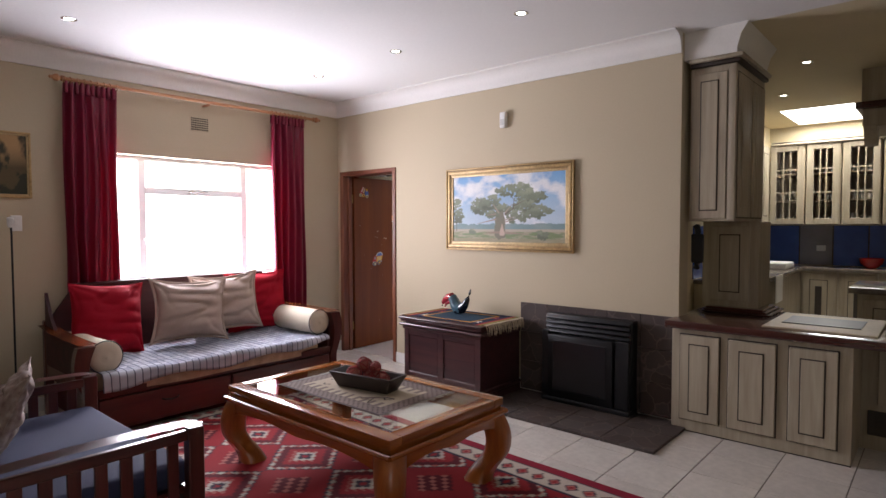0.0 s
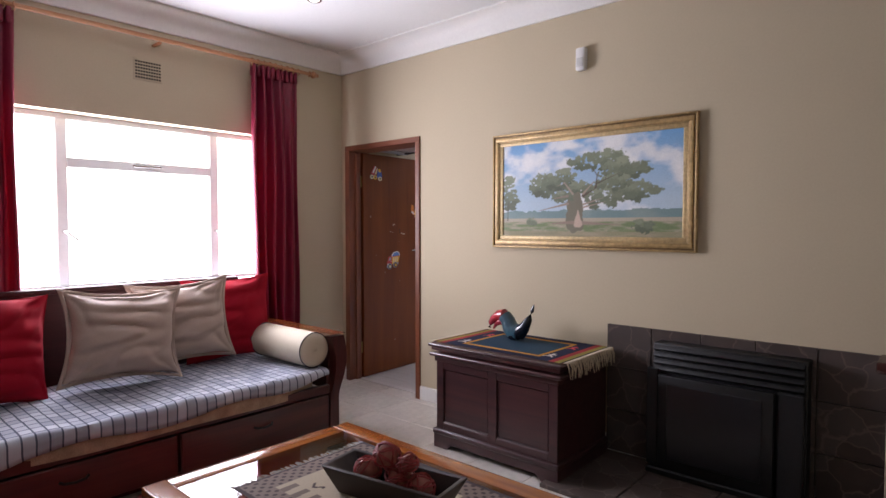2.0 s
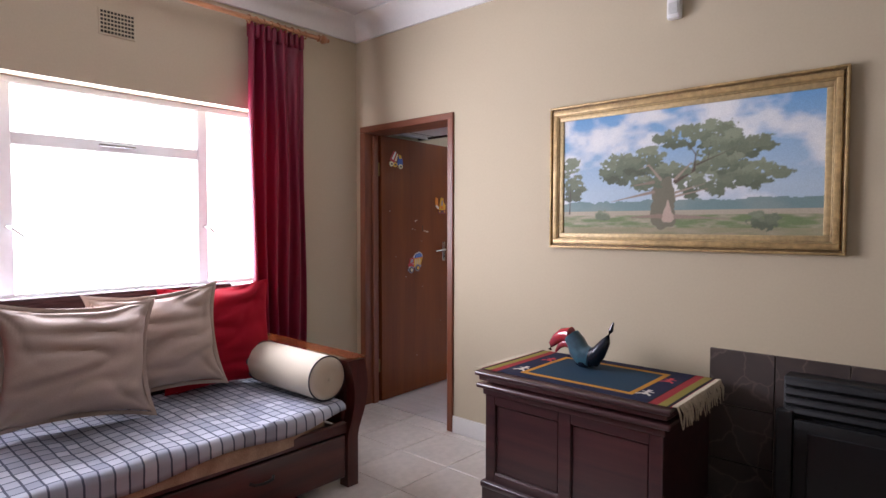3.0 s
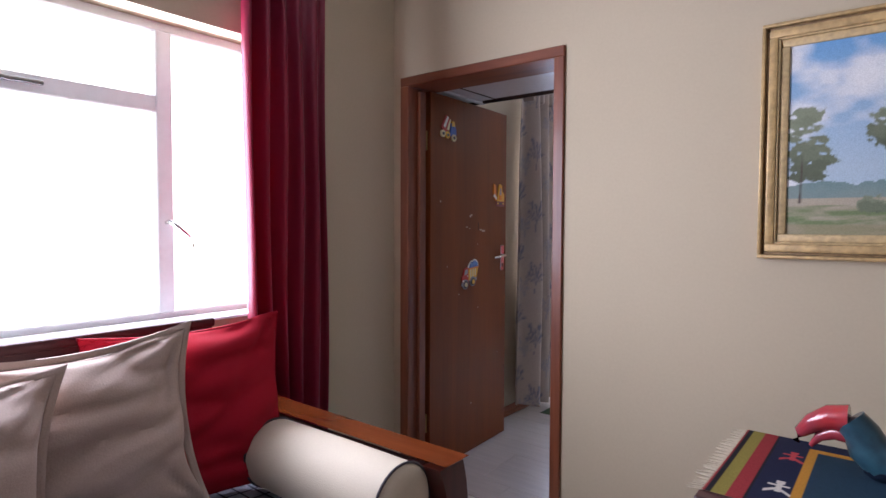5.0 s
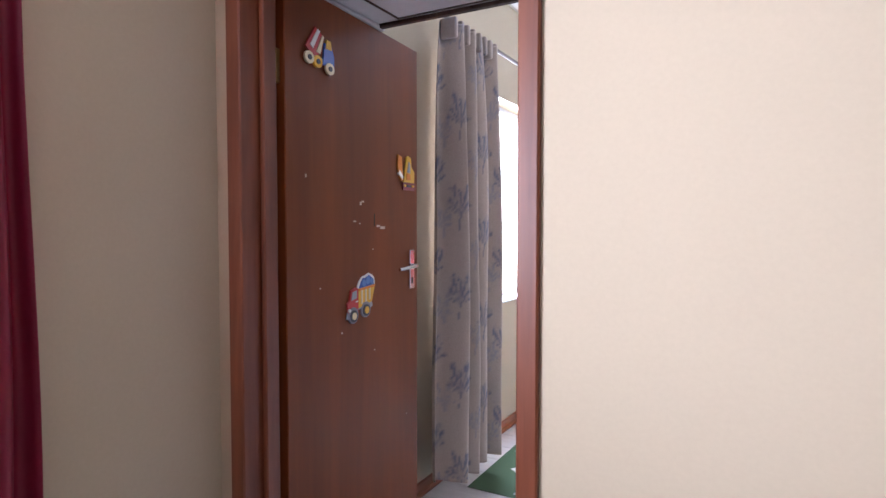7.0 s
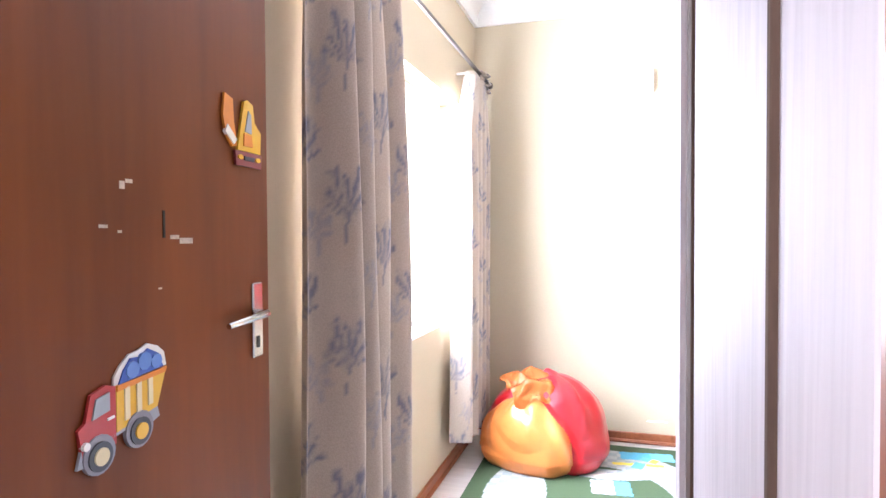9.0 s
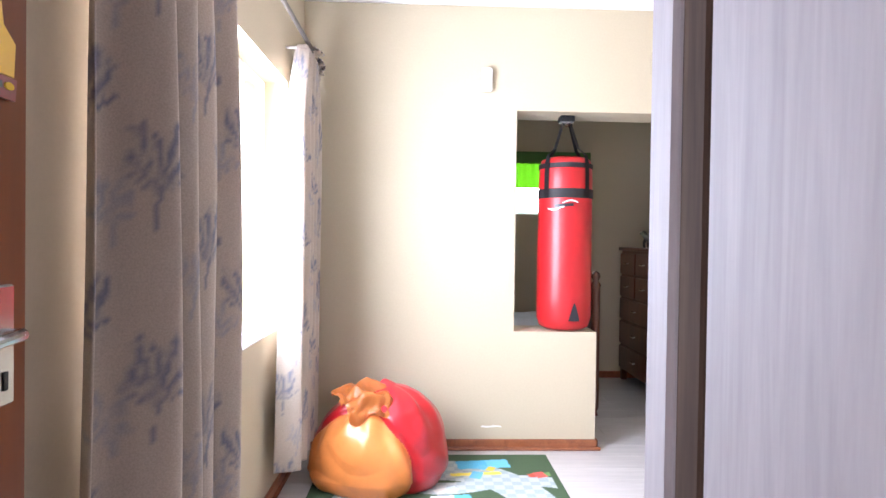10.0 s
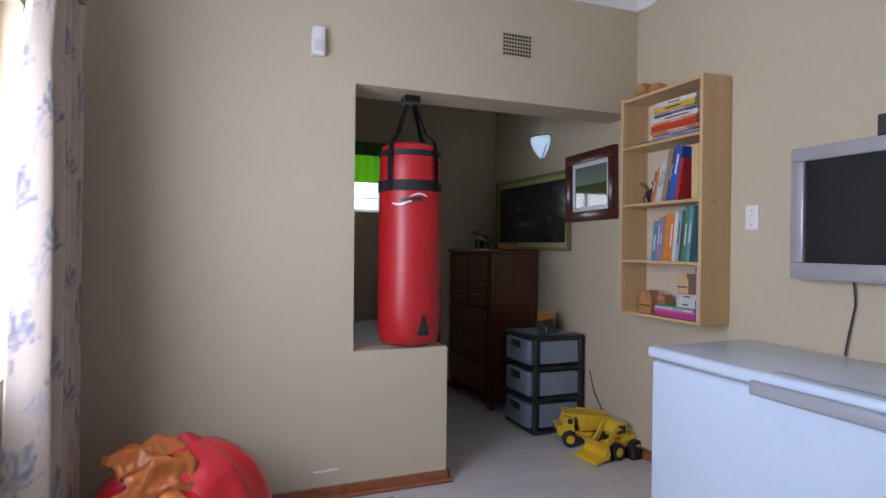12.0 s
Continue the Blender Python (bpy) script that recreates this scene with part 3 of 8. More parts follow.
curtain("curtain", WX + 0.092, 3.372, 3.785, 0.10, 2.60, 5, 0.044, CURT_RED, "burgundy satin curtain hanging in deep folds", 8)


def curtain_rod():
    x, z = WX + 0.11, 2.632
    r = thing("curtain_rod", "varnished pine curtain rod with rings and finials", "curtain rod")
    part("rod", tube([(x, 1.50, z), (x, 3.89, z)], 0.015, 12), ROD_WOOD, r)
    for y, s in ((1.50, -1), (3.89, 1)):
        part("finial", lathe([(0.012, 0), (0.024, 0.008), (0.014, 0.02), (0.03, 0.04), (0.026, 0.06), (0.012, 0.078), (0.014, 0.09), (0.0, 0.1)], 16, None, pose(x, y, z, -90 * s, 0, 0)), ROD_WOOD, r, "turned wooden finial")
    for y0, y1 in ((1.505, 1.89), (3.375, 3.785)):
        for k in range(9):
            y = y0 + (y1 - y0) * k / 8
            bm = bmesh.new()
            tube([(x + 0.024 * math.cos(a * math.pi / 6), y + 0.004 * math.sin(k * 2.1 + a), z - 0.006 + 0.024 * math.sin(a * math.pi / 6)) for a in range(13)], 0.0048, 6, bm)
            part("ring", bm, ROD_WOOD, r)
    for y in (1.62, 2.7, 3.74):
        part("bracket", blk(WX + 0.001, y - 0.012, z - 0.03, x, y + 0.012, z - 0.016, 0.003), ROD_WOOD, r)


curtain_rod()


# ---- door ----
def doorway():
    d = tagged(new("door_1"), "brown veneered door standing open, with toy truck magnets", "door", "", "structure")
    x0, x1 = DOOR[0], DOOR[1]
    for nm, a in (("left", (x0, x0 + 0.055)), ("right", (x1 - 0.048, x1 - 0.0005))):
        part("door_jamb", blk(a[0], WY - 0.014, 0, a[1], WY + (0.20 if nm == "left" else 0.036), 2.04, 0.004), FRAME_WOOD, d)
    part("door_stop", blk(x0 + 0.055, WY + 0.055, 0, x0 + 0.075, WY + 0.105, 2.02, 0.003), FRAME_WOOD, d)
    part("door_liner", blk(x1 - 0.044, WY + 0.046, 0.002, x1, WY + 0.178, 2.04, 0.002), WARD, d, "pale woodgrain reveal lining")
    part("door_liner_seam", blk(x1 - 0.040, WY + 0.0365, 0.002, x1, WY + 0.0455, 2.04), WARD_DARK, d)
    part("door_head", blk(x0, WY - 0.014, 2.04, x1, WY + 0.20, DOOR[3], 0.004), wood("brown_meranti_head", (0.225, 0.066, 0.026), (0.115, 0.030, 0.012), 0.45, 9, 0, 0.1), d)
    leaf = part("door_leaf", blk(0, -0.020, 0.008, 0.813, 0.020, 2.035, 0.003), DOOR_WOOD, d, "flush brown veneer leaf with scuffs")
    leaf.matrix_basis = pose(x0 + 0.066, WY + 0.125, 0, 0, 0, 93.2)
    for z in (0.28, 1.78):
        part("hinge", blk(x0 + 0.052, WY + 0.108, z - 0.05, x0 + 0.068, WY + 0.128, z + 0.05, 0.003), BRASS, d)
    # handle: plate, lever and keyhole, on the room side of the leaf
    pl = part("handle_plate", blk(0.74, -0.0265, 1.054, 0.778, -0.0205, 1.214, 0.003), CHROME, leaf, "chrome handle plate")
    part("lever", tube([(0.757, -0.027, 1.148), (0.757, -0.044, 1.148), (0.748, -0.052, 1.150), (0.70, -0.054, 1.147), (0.625, -0.044, 1.140)], [0.010, 0.009, 0.009, 0.0075, 0.006], 10), CHROME, leaf, "chrome lever handle")
    part("keyhole", blk(0.752, -0.0285, 1.075, 0.762, -0.027, 1.10, 0.001), VENT_DARK, leaf)
    scuff = mat("bare_scuff", (0.62, 0.50, 0.40), 0.8, var=0.3, grain=90)
    bm = bmesh.new()
    for u, z, a, b in ((0.440, 1.318, 0.022, 0.007), (0.464, 1.310, 0.034, 0.010), (0.330, 1.395, 0.010, 0.012), (0.342, 1.405, 0.014, 0.006), (0.290, 1.335, 0.016, 0.005), (0.325, 1.328, 0.008, 0.004), (0.10, 1.118, 0.006, 0.004), (0.215, 0.955, 0.008, 0.005), (0.033, 1.471, 0.006, 0.010), (0.42, 0.86, 0.006, 0.004), (0.66, 0.55, 0.004, 0.005), (0.35, 0.30, 0.006, 0.008), (0.41, 1.235, 0.008, 0.003)):
        box(bm, u + 0.055, -0.0212, z - 0.010, u + 0.055 + a, -0.0203, z - 0.010 + b)
    part("scuff", bm, scuff, leaf, "pale chipped scuff marks")
    part("scuff", blk(0.477, -0.0212, 1.310, 0.483, -0.0203, 1.356), VENT_DARK, leaf, "dark gouge")
    return leaf


LEAF = doorway()


def magnet(name, label, pieces, u, z, rz=0, size=1.0, wide=1.0):
    """A flat painted wooden toy vehicle stuck on the door leaf; pieces are outlines in centimetres with a colour."""
    g = thing(name, label, "fridge magnet")
    g.matrix_world = LEAF.matrix_basis @ pose(u, -0.0205, z, 0, rz, 0)
    for i, (nm, outline, colour, lift) in enumerate(pieces):
        bm = prism([(a * size * wide / 100, b * size / 100) for a, b in outline], -0.004 - lift * 0.0012, "y", -lift * 0.0012)
        part(nm, bm, mat("toy_" + colour[0], colour[1], 0.35, var=0.06, grain=60, bump=0.02, coat=0.3), g)


def disc(cx, cy, r, n=18):
    return [(cx + r * math.cos(2 * math.pi * k / n), cy + r * math.sin(2 * math.pi * k / n)) for k in range(n)]


YEL, ORA, RED, BLU, GRY, CRM, DKG = ("yellow", (0.75, 0.42, 0.03)), ("orange", (0.70, 0.22, 0.02)), ("red", (0.45, 0.03, 0.03)), ("blue", (0.04, 0.10, 0.42)), ("grey", (0.30, 0.32, 0.36)), ("cream", (0.72, 0.62, 0.38)), ("dark", (0.05, 0.055, 0.07))
SKY, LIL = ("sky_blue", (0.10, 0.22, 0.55)), ("lilac_grey", (0.22, 0.21, 0.25))
WHT, PUR = ("white", (0.75, 0.72, 0.68)), ("maroon", (0.20, 0.035, 0.045))
magnet("toy_magnet", "red and yellow dump truck magnet with a blue load", [
    ("cab", [(-7.5, 0), (-2.5, 0), (-2.5, 7), (-4, 7.5), (-6.2, 6.8), (-7, 3.8), (-8, 3.2)], RED, 1), ("window", [(-6.2, 3.9), (-3.6, 4.4), (-3.6, 6.6), (-5.6, 6.2)], GRY, 2),
    ("tray", [(-2.4, 1.2), (4.6, 2.6), (6.4, 7.6), (-2.4, 7)], YEL, 1), ("tray_rib", [(-1.2, 2.4), (-0.4, 2.5), (-0.4, 6.6), (-1.2, 6.5)], CRM, 2), ("tray_rib", [(0.8, 2.8), (1.6, 2.9), (1.6, 6.7), (0.8, 6.6)], CRM, 2), ("tray_rib", [(2.8, 3.2), (3.6, 3.3), (3.6, 6.9), (2.8, 6.8)], CRM, 2),
    ("load_outline", [(-2.6, 6.9), (6.6, 7.7), (6.2, 9.6), (5.0, 10.6), (3.2, 11.2), (1.6, 10.6), (0, 10.4), (-1.6, 9.2), (-2.5, 8.0)], WHT, 0), ("load", [(-2, 7), (5.8, 7.7), (5, 9.6), (3, 10.6), (1.6, 9.8), (0, 9.9), (-1.2, 8.6)], BLU, 1), ("boulder", disc(0.2, 8.4, 1.1, 9), SKY, 2), ("boulder", disc(2.3, 9.1, 1.2, 9), SKY, 2), ("boulder", disc(4.4, 8.7, 1.0, 9), SKY, 2),
    ("chassis", [(-8.2, -1.2), (-6.9, -1.2), (-6.9, 0.1), (3.2, 1.9), (3.2, 0.6), (5.0, 1.2), (4.6, 2.6), (-2.4, 1.3), (-7.6, 0.8)], GRY, 1), ("arch", disc(-5.2, -0.4, 2.35), LIL, 2), ("arch", disc(1.2, 0.6, 2.35), LIL, 2), ("rail", [(-2.4, 6.3), (6.0, 6.9), (6.3, 7.6), (-2.4, 7.0)], ORA, 2), ("door_handle", [(-3.9, 3.2), (-2.9, 3.3), (-2.9, 3.6), (-3.9, 3.5)], WHT, 2), ("wheel", disc(-5.2, -0.6, 1.75), DKG, 3), ("hub", disc(-5.2, -0.6, 1.05), CRM, 4), ("wheel", disc(1.2, 0.4, 1.75), DKG, 3), ("hub", disc(1.2, 0.4, 1.05), YEL, 4), ("headlight", disc(-7.2, 1.2, 0.5, 10), WHT, 3)], 0.395, 1.005, 0, 1.22)
magnet("toy_magnet", "yellow digger magnet with a raised bucket arm", [
    ("cab", [(-2.2, -3), (3.4, -3), (3.6, 2.2), (2.0, 4.4), (1.6, 8.6), (0.2, 9.4), (-0.6, 8.8)], YEL, 1), ("window", [(-0.6, 1.6), (1.0, 1.4), (0.9, 6.0), (0.3, 6.8)], GRY, 2), ("door", [(-0.9, -1.8), (1.2, -1.8), (1.0, 1.0), (-0.8, 1.2)], ORA, 2),
    ("arm", [(-4.8, 0), (-3.4, -2.6), (-2.4, -2.2), (-2.6, 0.6), (-3.0, 3.2), (-3.2, 8.4), (-5.0, 9.2), (-5.4, 4)], ORA, 1), ("bucket", [(-5.2, 0.4), (-3.2, -2.0), (-2.5, -0.8), (-4.6, 2.2)], WHT, 2), ("track", [(-2.6, -6.6), (3.6, -6.6), (3.8, -3.2), (-2.8, -3.2)], PUR, 1), ("grille", [(-0.8, -5.2), (1.6, -5.2), (1.6, -4.2), (-0.8, -4.2)], DKG, 2), ("light", disc(-1.7, -4.6, 0.6, 10), YEL, 2), ("light", disc(2.6, -4.6, 0.6, 10), YEL, 2)], 0.722, 1.513, 0, 0.86, 1.75)
magnet("toy_magnet", "blue and red striped cement mixer magnet", [
    ("drum", [(-7.5, 3.2), (-3.0, 11), (1.2, 8.6), (-0.2, 2.6), (-4, 0.6)], RED, 1), ("stripe", [(-5.6, 4.2), (-2.0, 10.5), (-0.9, 9.9), (-4.2, 3.2)], WHT, 2), ("stripe", [(-2.6, 2.6), (0.3, 9.0), (1.0, 8.6), (-0.8, 2.2)], CRM, 2), ("cab", [(0.6, -1), (6.4, -1), (6.4, 3), (5.2, 6.4), (1.6, 6.8), (1.2, 3)], BLU, 1), ("roof", [(2.0, 5), (5.0, 5), (4.4, 8.0), (2.4, 8.2)], YEL, 2), ("chassis", [(-8, -0.2), (0.6, -1), (0.6, 1), (-6, 1.8)], GRY, 1),
    ("wheel", disc(-6.2, -0.4, 2.1), CRM, 3), ("hub", disc(-6.2, -0.4, 0.9), DKG, 4), ("wheel", disc(-2.2, -0.8, 2.1), YEL, 3), ("hub", disc(-2.2, -0.8, 0.9), DKG, 4), ("wheel", disc(3.8, -1.8, 2.1), CRM, 3), ("hub", disc(3.8, -1.8, 0.9), DKG, 4)], 0.165, 1.832, 0, 0.9, 1.15)


# ---- pictures ----
def framed(name, label, x0, x1, z0, z1, steps, image, image_mat, painter, at=None, nu=220, nv=110):
    """A picture with a stepped moulding; built facing -y at the origin plane."""
    p = thing(name, label, "painting")
    if at is not None:
        p.matrix_world = at
    a, b, c, d = x0, x1, z0, z1
    for i, (w, proud, m, lab) in enumerate(steps):
        bm = bmesh.new()
        box(bm, a, -proud, c, b, -0.001 if i == 0 else -0.002, c + w, 0.004, 2)
        box(bm, a, -proud, d - w, b, -0.001 if i == 0 else -0.002, d, 0.004, 2)
        box(bm, a, -proud, c + w, a + w, -0.002, d - w, 0.004, 2)
        box(bm, b - w, -proud, c + w, b, -0.002, d - w, 0.004, 2)
        part("frame_moulding", bm, m, p, lab)
        a, b, c, d = a + w, b - w, c + w, d - w
    im = part(image, grid(nu, nv, lambda u, v: (a + (b - a) * u, -0.014, c + (d - c) * v)), image_mat, p, "", None)
    if painter:
        w, h = b - a, d - c
        dye(im, lambda co: painter((co[:, 0] - a) / w, (co[:, 2] - c) / h))
    return p


def smooth_noise(u, v, scale, seed, octaves=4):
    """Value noise over arrays."""
    rs = np.random.RandomState(seed)
    out, amp, tot = np.zeros_like(u), 1.0, 0.0
    for o in range(octaves):
        tab = rs.rand(128, 128)
        x, y = u * scale, v * scale
        xi, yi = np.floor(x).astype(int), np.floor(y).astype(int)
        fx, fy = x - xi, y - yi
        fx, fy = fx * fx * (3 - 2 * fx), fy * fy * (3 - 2 * fy)
        g = lambda i, j: tab[(xi + i) % 128, (yi + j) % 128]
        out += amp * ((g(0, 0) * (1 - fx) + g(1, 0) * fx) * (1 - fy) + (g(0, 1) * (1 - fx) + g(1, 1) * fx) * fy)
        tot += amp
        amp, scale = amp * 0.5, scale * 2.05
    return out / tot


def blend(base, mask, colour):
    m = np.clip(mask, 0, 1)[:, None]
    return base * (1 - m) + np.array(colour) * m


def paint_tree(u, v):
    """A broad baobab-like tree on a plain under summer cloud."""
    a = u * 1.85
    rgb = blend(np.ones((len(u), 3)) * (0.42, 0.52, 0.60), (v - 0.35) / 0.65, (0.16, 0.34, 0.58))
    cl = smooth_noise(a, v * 1.6, 3.2, 5)
    rgb = blend(rgb, (cl - 0.46) * 6, (0.62, 0.65, 0.68))
    rgb = blend(rgb, (cl - 0.60) * 7, (0.74, 0.74, 0.73))
    far = 0.25 + 0.045 * smooth_noise(a, a * 0, 14, 9)
    rgb = blend(rgb, np.where((v < far) & (v > 0.17), 0.85, 0), (0.13, 0.21, 0.19))
    ground = 0.19
    rgb = np.where((v < ground)[:, None], np.array((0.42, 0.36, 0.27)), rgb)
    gn = smooth_noise(a, v * 5, 7, 11)
    rgb = blend(rgb, np.where(v < 0.15, (gn - 0.25) * 3, 0), (0.17, 0.22, 0.10))
    rgb = blend(rgb, np.where(v < 0.05, 0.7, 0), (0.32, 0.27, 0.17))

    def stroke(p, q, w0, w1, colour, k):
        nonlocal rgb
        px, py, qx, qy = p[0] * 1.85, p[1], q[0] * 1.85, q[1]
        t = np.clip(((a - px) * (qx - px) + (v - py) * (qy - py)) / ((qx - px) ** 2 + (qy - py) ** 2), 0, 1)
        d = np.hypot(a - px - t * (qx - px), v - py - t * (qy - py))
        w = (w0 + (w1 - w0) * t) * (0.8 + 0.5 * smooth_noise(a, v, 22, k, 2))
        rgb = blend(rgb, (w - d) * 160, colour)

    def leaves(cx, cy, rx, ry, n, seed, dark=(0.080, 0.095, 0.060), light=(0.25, 0.28, 0.185)):
        nonlocal rgb
        rs = np.random.RandomState(seed)
        fl = smooth_noise(a, v, 40, seed, 3)
        for _ in range(n):
            th, r = rs.rand() * 6.283, math.sqrt(rs.rand())
            x, y, s = (cx + rx * r * math.cos(th)) * 1.85, cy + ry * r * math.sin(th), 0.022 + 0.030 * rs.rand()
            m = s * (0.15 + 1.6 * fl) - np.hypot((a - x) * 0.8, (v - y) * 1.3)
            k = np.clip((y - cy + ry) / (2 * ry), 0, 1) * 0.8 + 0.25 * rs.rand()
            rgb = blend(rgb, m * 110, np.array(dark) * (1 - k) + np.array(light) * k)
    # left distance tree, then the great one
    leaves(0.045, 0.47, 0.045, 0.18, 46, 3)
    stroke((0.03, 0.17), (0.035, 0.42), 0.008, 0.004, (0.08, 0.06, 0.05), 1)
    wood_dark, wood_pale = (0.11, 0.085, 0.06), (0.33, 0.26, 0.20)
    leaves(0.60, 0.40, 0.10, 0.11, 70, 26)
    stroke((0.45, 0.14), (0.45, 0.44), 0.095, 0.075, (0.175, 0.16, 0.11), 39)
    stroke((0.50, 0.42), (0.57, 0.50), 0.018, 0.012, wood_dark, 31)
    leaves(0.27, 0.55, 0.09, 0.11, 70, 21)
    leaves(0.36, 0.60, 0.09, 0.10, 50, 22)
    leaves(0.58, 0.76, 0.15, 0.09, 100, 23)
    leaves(0.72, 0.66, 0.12, 0.09, 80, 24)
    leaves(0.78, 0.44, 0.10, 0.09, 80, 25)
    leaves(0.66, 0.53, 0.08, 0.07, 40, 29)
    leaves(0.48, 0.50, 0.06, 0.05, 30, 30)
    leaves(0.38, 0.42, 0.05, 0.05, 20, 33)
    for k, (p, q, w0, w1, tone) in enumerate((
            ((0.57, 0.50), (0.575, 0.62), 0.011, 0.008, wood_dark), ((0.575, 0.62), (0.53, 0.75), 0.008, 0.003, wood_dark), ((0.58, 0.54), (0.72, 0.65), 0.009, 0.003, wood_dark), ((0.62, 0.57), (0.63, 0.70), 0.006, 0.003, wood_dark),
            ((0.44, 0.44), (0.39, 0.56), 0.016, 0.008, wood_pale), ((0.39, 0.56), (0.35, 0.53), 0.008, 0.003, wood_pale), ((0.41, 0.42), (0.33, 0.40), 0.014, 0.006, (0.26, 0.20, 0.15)),
            ((0.41, 0.34), (0.23, 0.27), 0.015, 0.004, (0.30, 0.23, 0.18)), ((0.50, 0.44), (0.56, 0.56), 0.014, 0.006, wood_pale), ((0.50, 0.33), (0.61, 0.39), 0.012, 0.004, wood_pale), ((0.50, 0.30), (0.62, 0.35), 0.011, 0.004, (0.34, 0.26, 0.20)),
            ((0.47, 0.135), (0.47, 0.27), 0.046, 0.006, (0.48, 0.36, 0.28)), ((0.32, 0.135), (0.44, 0.145), 0.008, 0.020, (0.27, 0.20, 0.15)), ((0.50, 0.14), (0.70, 0.12), 0.020, 0.005, (0.29, 0.22, 0.17)))):
        stroke(p, q, w0, w1, tone, 40 + k)
    leaves(0.82, 0.11, 0.03, 0.05, 22, 27)
    leaves(0.19, 0.15, 0.012, 0.02, 8, 28)
    return rgb


framed("painting", "oil painting of a broad old tree in a stepped gilt frame", -2.420, -1.040, 1.234, 2.006,
       [(0.012, 0.034, GOLD, "worn outer gilt edge"), (0.010, 0.022, GOLD_DARK, "dark groove"), (0.026, 0.032, GOLD, "ribbed gilt moulding"), (0.007, 0.028, GOLD_PALE, "bright bead"), (0.026, 0.021, GOLD_PALE, "pale gilt slip")],
       "canvas", CANVAS, paint_tree, pose(0, WY, 0), 300, 160)


def paint_dusk(u, v):
    n = smooth_noise(u * 1.6, v, 4, 3)
    rgb = blend(np.ones((len(u), 3)) * (0.10, 0.075, 0.035), (v - 0.45) * 3, (0.42, 0.26, 0.12))
    rgb = blend(rgb, (n - 0.45) * 5, (0.055, 0.05, 0.03))
    return blend(rgb, np.where((v < 0.62) & (n > 0.5), 0.8, 0), (0.03, 0.032, 0.018))


framed("painting", "small dusky landscape painting in a slim gilt frame", 0.85, 1.296, 1.683, 2.19,
       [(0.018, 0.022, GOLD, ""), (0.012, 0.016, GOLD_PALE, "")], "canvas", CANVAS, paint_dusk, pose(WX, 0, 0) @ pose(0, 0, 0, 0, 0, 90), 60, 60)


# ---- fireplace ----
def fireplace():
    f = thing("fireplace", "built-in black iron fireplace in a brown slate surround", "fireplace")
    x0, x1, top = -1.556, -0.192, 0.79
    y = WY - 0.024
    part("surround_backing", blk(x0 + 0.002, y + 0.012, 0.02, x1 - 0.002, WY - 0.001, top - 0.004), GROUT, f)
    rs = random.Random(4)
    cells = []
    for u in range(5):
        for w in range(3):
            cells.append((x0 + (x1 - x0) * u / 5, x0 + (x1 - x0) * (u + 1) / 5, 0.02 + (top - 0.02) * w / 3, 0.02 + (top - 0.02) * (w + 1) / 3))
    for a, b, c, d in cells:
        j = lambda: rs.uniform(-0.010, 0.010)
        bm = prism([(a + 0.003, c + 0.003), (b - 0.003, c + 0.003), (b - 0.003, d - 0.003), (a + 0.003, d - 0.003)], 0.012 + rs.uniform(0, 0.004), "y", y - rs.uniform(0, 0.003))
        part("slate_tile", bm, SLATE, f)
    hx0, hx1, hy0 = -1.60, -0.085, 3.60
    for k in range(4):
        a, b = hx0 + (hx1 - hx0) * k / 4, hx0 + (hx1 - hx0) * (k + 1) / 4
        for m in range(2):
            c, d = hy0 + (WY - 0.03 - hy0) * m / 2, hy0 + (WY - 0.03 - hy0) * (m + 1) / 2
            part("hearth_slab", blk(a + 0.003, c + 0.003, 0.0, b - 0.003, d - 0.003, 0.022, 0.003), SLATE, f, "brown slate hearth slab")
    bx0, bx1, by = -1.228, -0.485, 4.17
    part("firebox", blk(bx0, by + 0.02, 0.05, bx1, WY - 0.027, 0.735, 0.008, 2), IRON, f, "black iron firebox")
    for k in range(4):
        z = 0.725 - 0.038 * k
        bm = blk(bx0 + 0.01, -0.022, -0.013, bx1 - 0.01, 0.010, 0.013, 0.004, 2)
        bmesh.ops.transform(bm, matrix=pose(0, by + 0.014, z - 0.02, -32, 0, 0), verts=bm.verts)
        part("louvre", bm, IRON, f, "curved black louvre")
    part("fire_door", blk(bx0 + 0.05, by - 0.045, 0.06, bx1 - 0.13, by - 0.012, 0.575, 0.008, 2), IRON, f, "black iron door")
    part("fire_glass", blk(bx0 + 0.10, by - 0.051, 0.12, bx1 - 0.18, by - 0.046, 0.53, 0.003), FIRE_GLASS, f, "sooty black glass")
    part("side_panel", blk(bx1 - 0.12, by - 0.03, 0.06, bx1 - 0.005, by + 0.018, 0.58, 0.006), IRON, f)
    part("side_panel", blk(bx0 - 0.02, by - 0.02, 0.06, bx0 + 0.045, by + 0.018, 0.60, 0.006), IRON, f)
    part("base", blk(bx0 - 0.01, by - 0.05, 0.0225, bx1 + 0.01, by + 0.1, 0.058, 0.006), IRON, f)
    return f


fireplace()


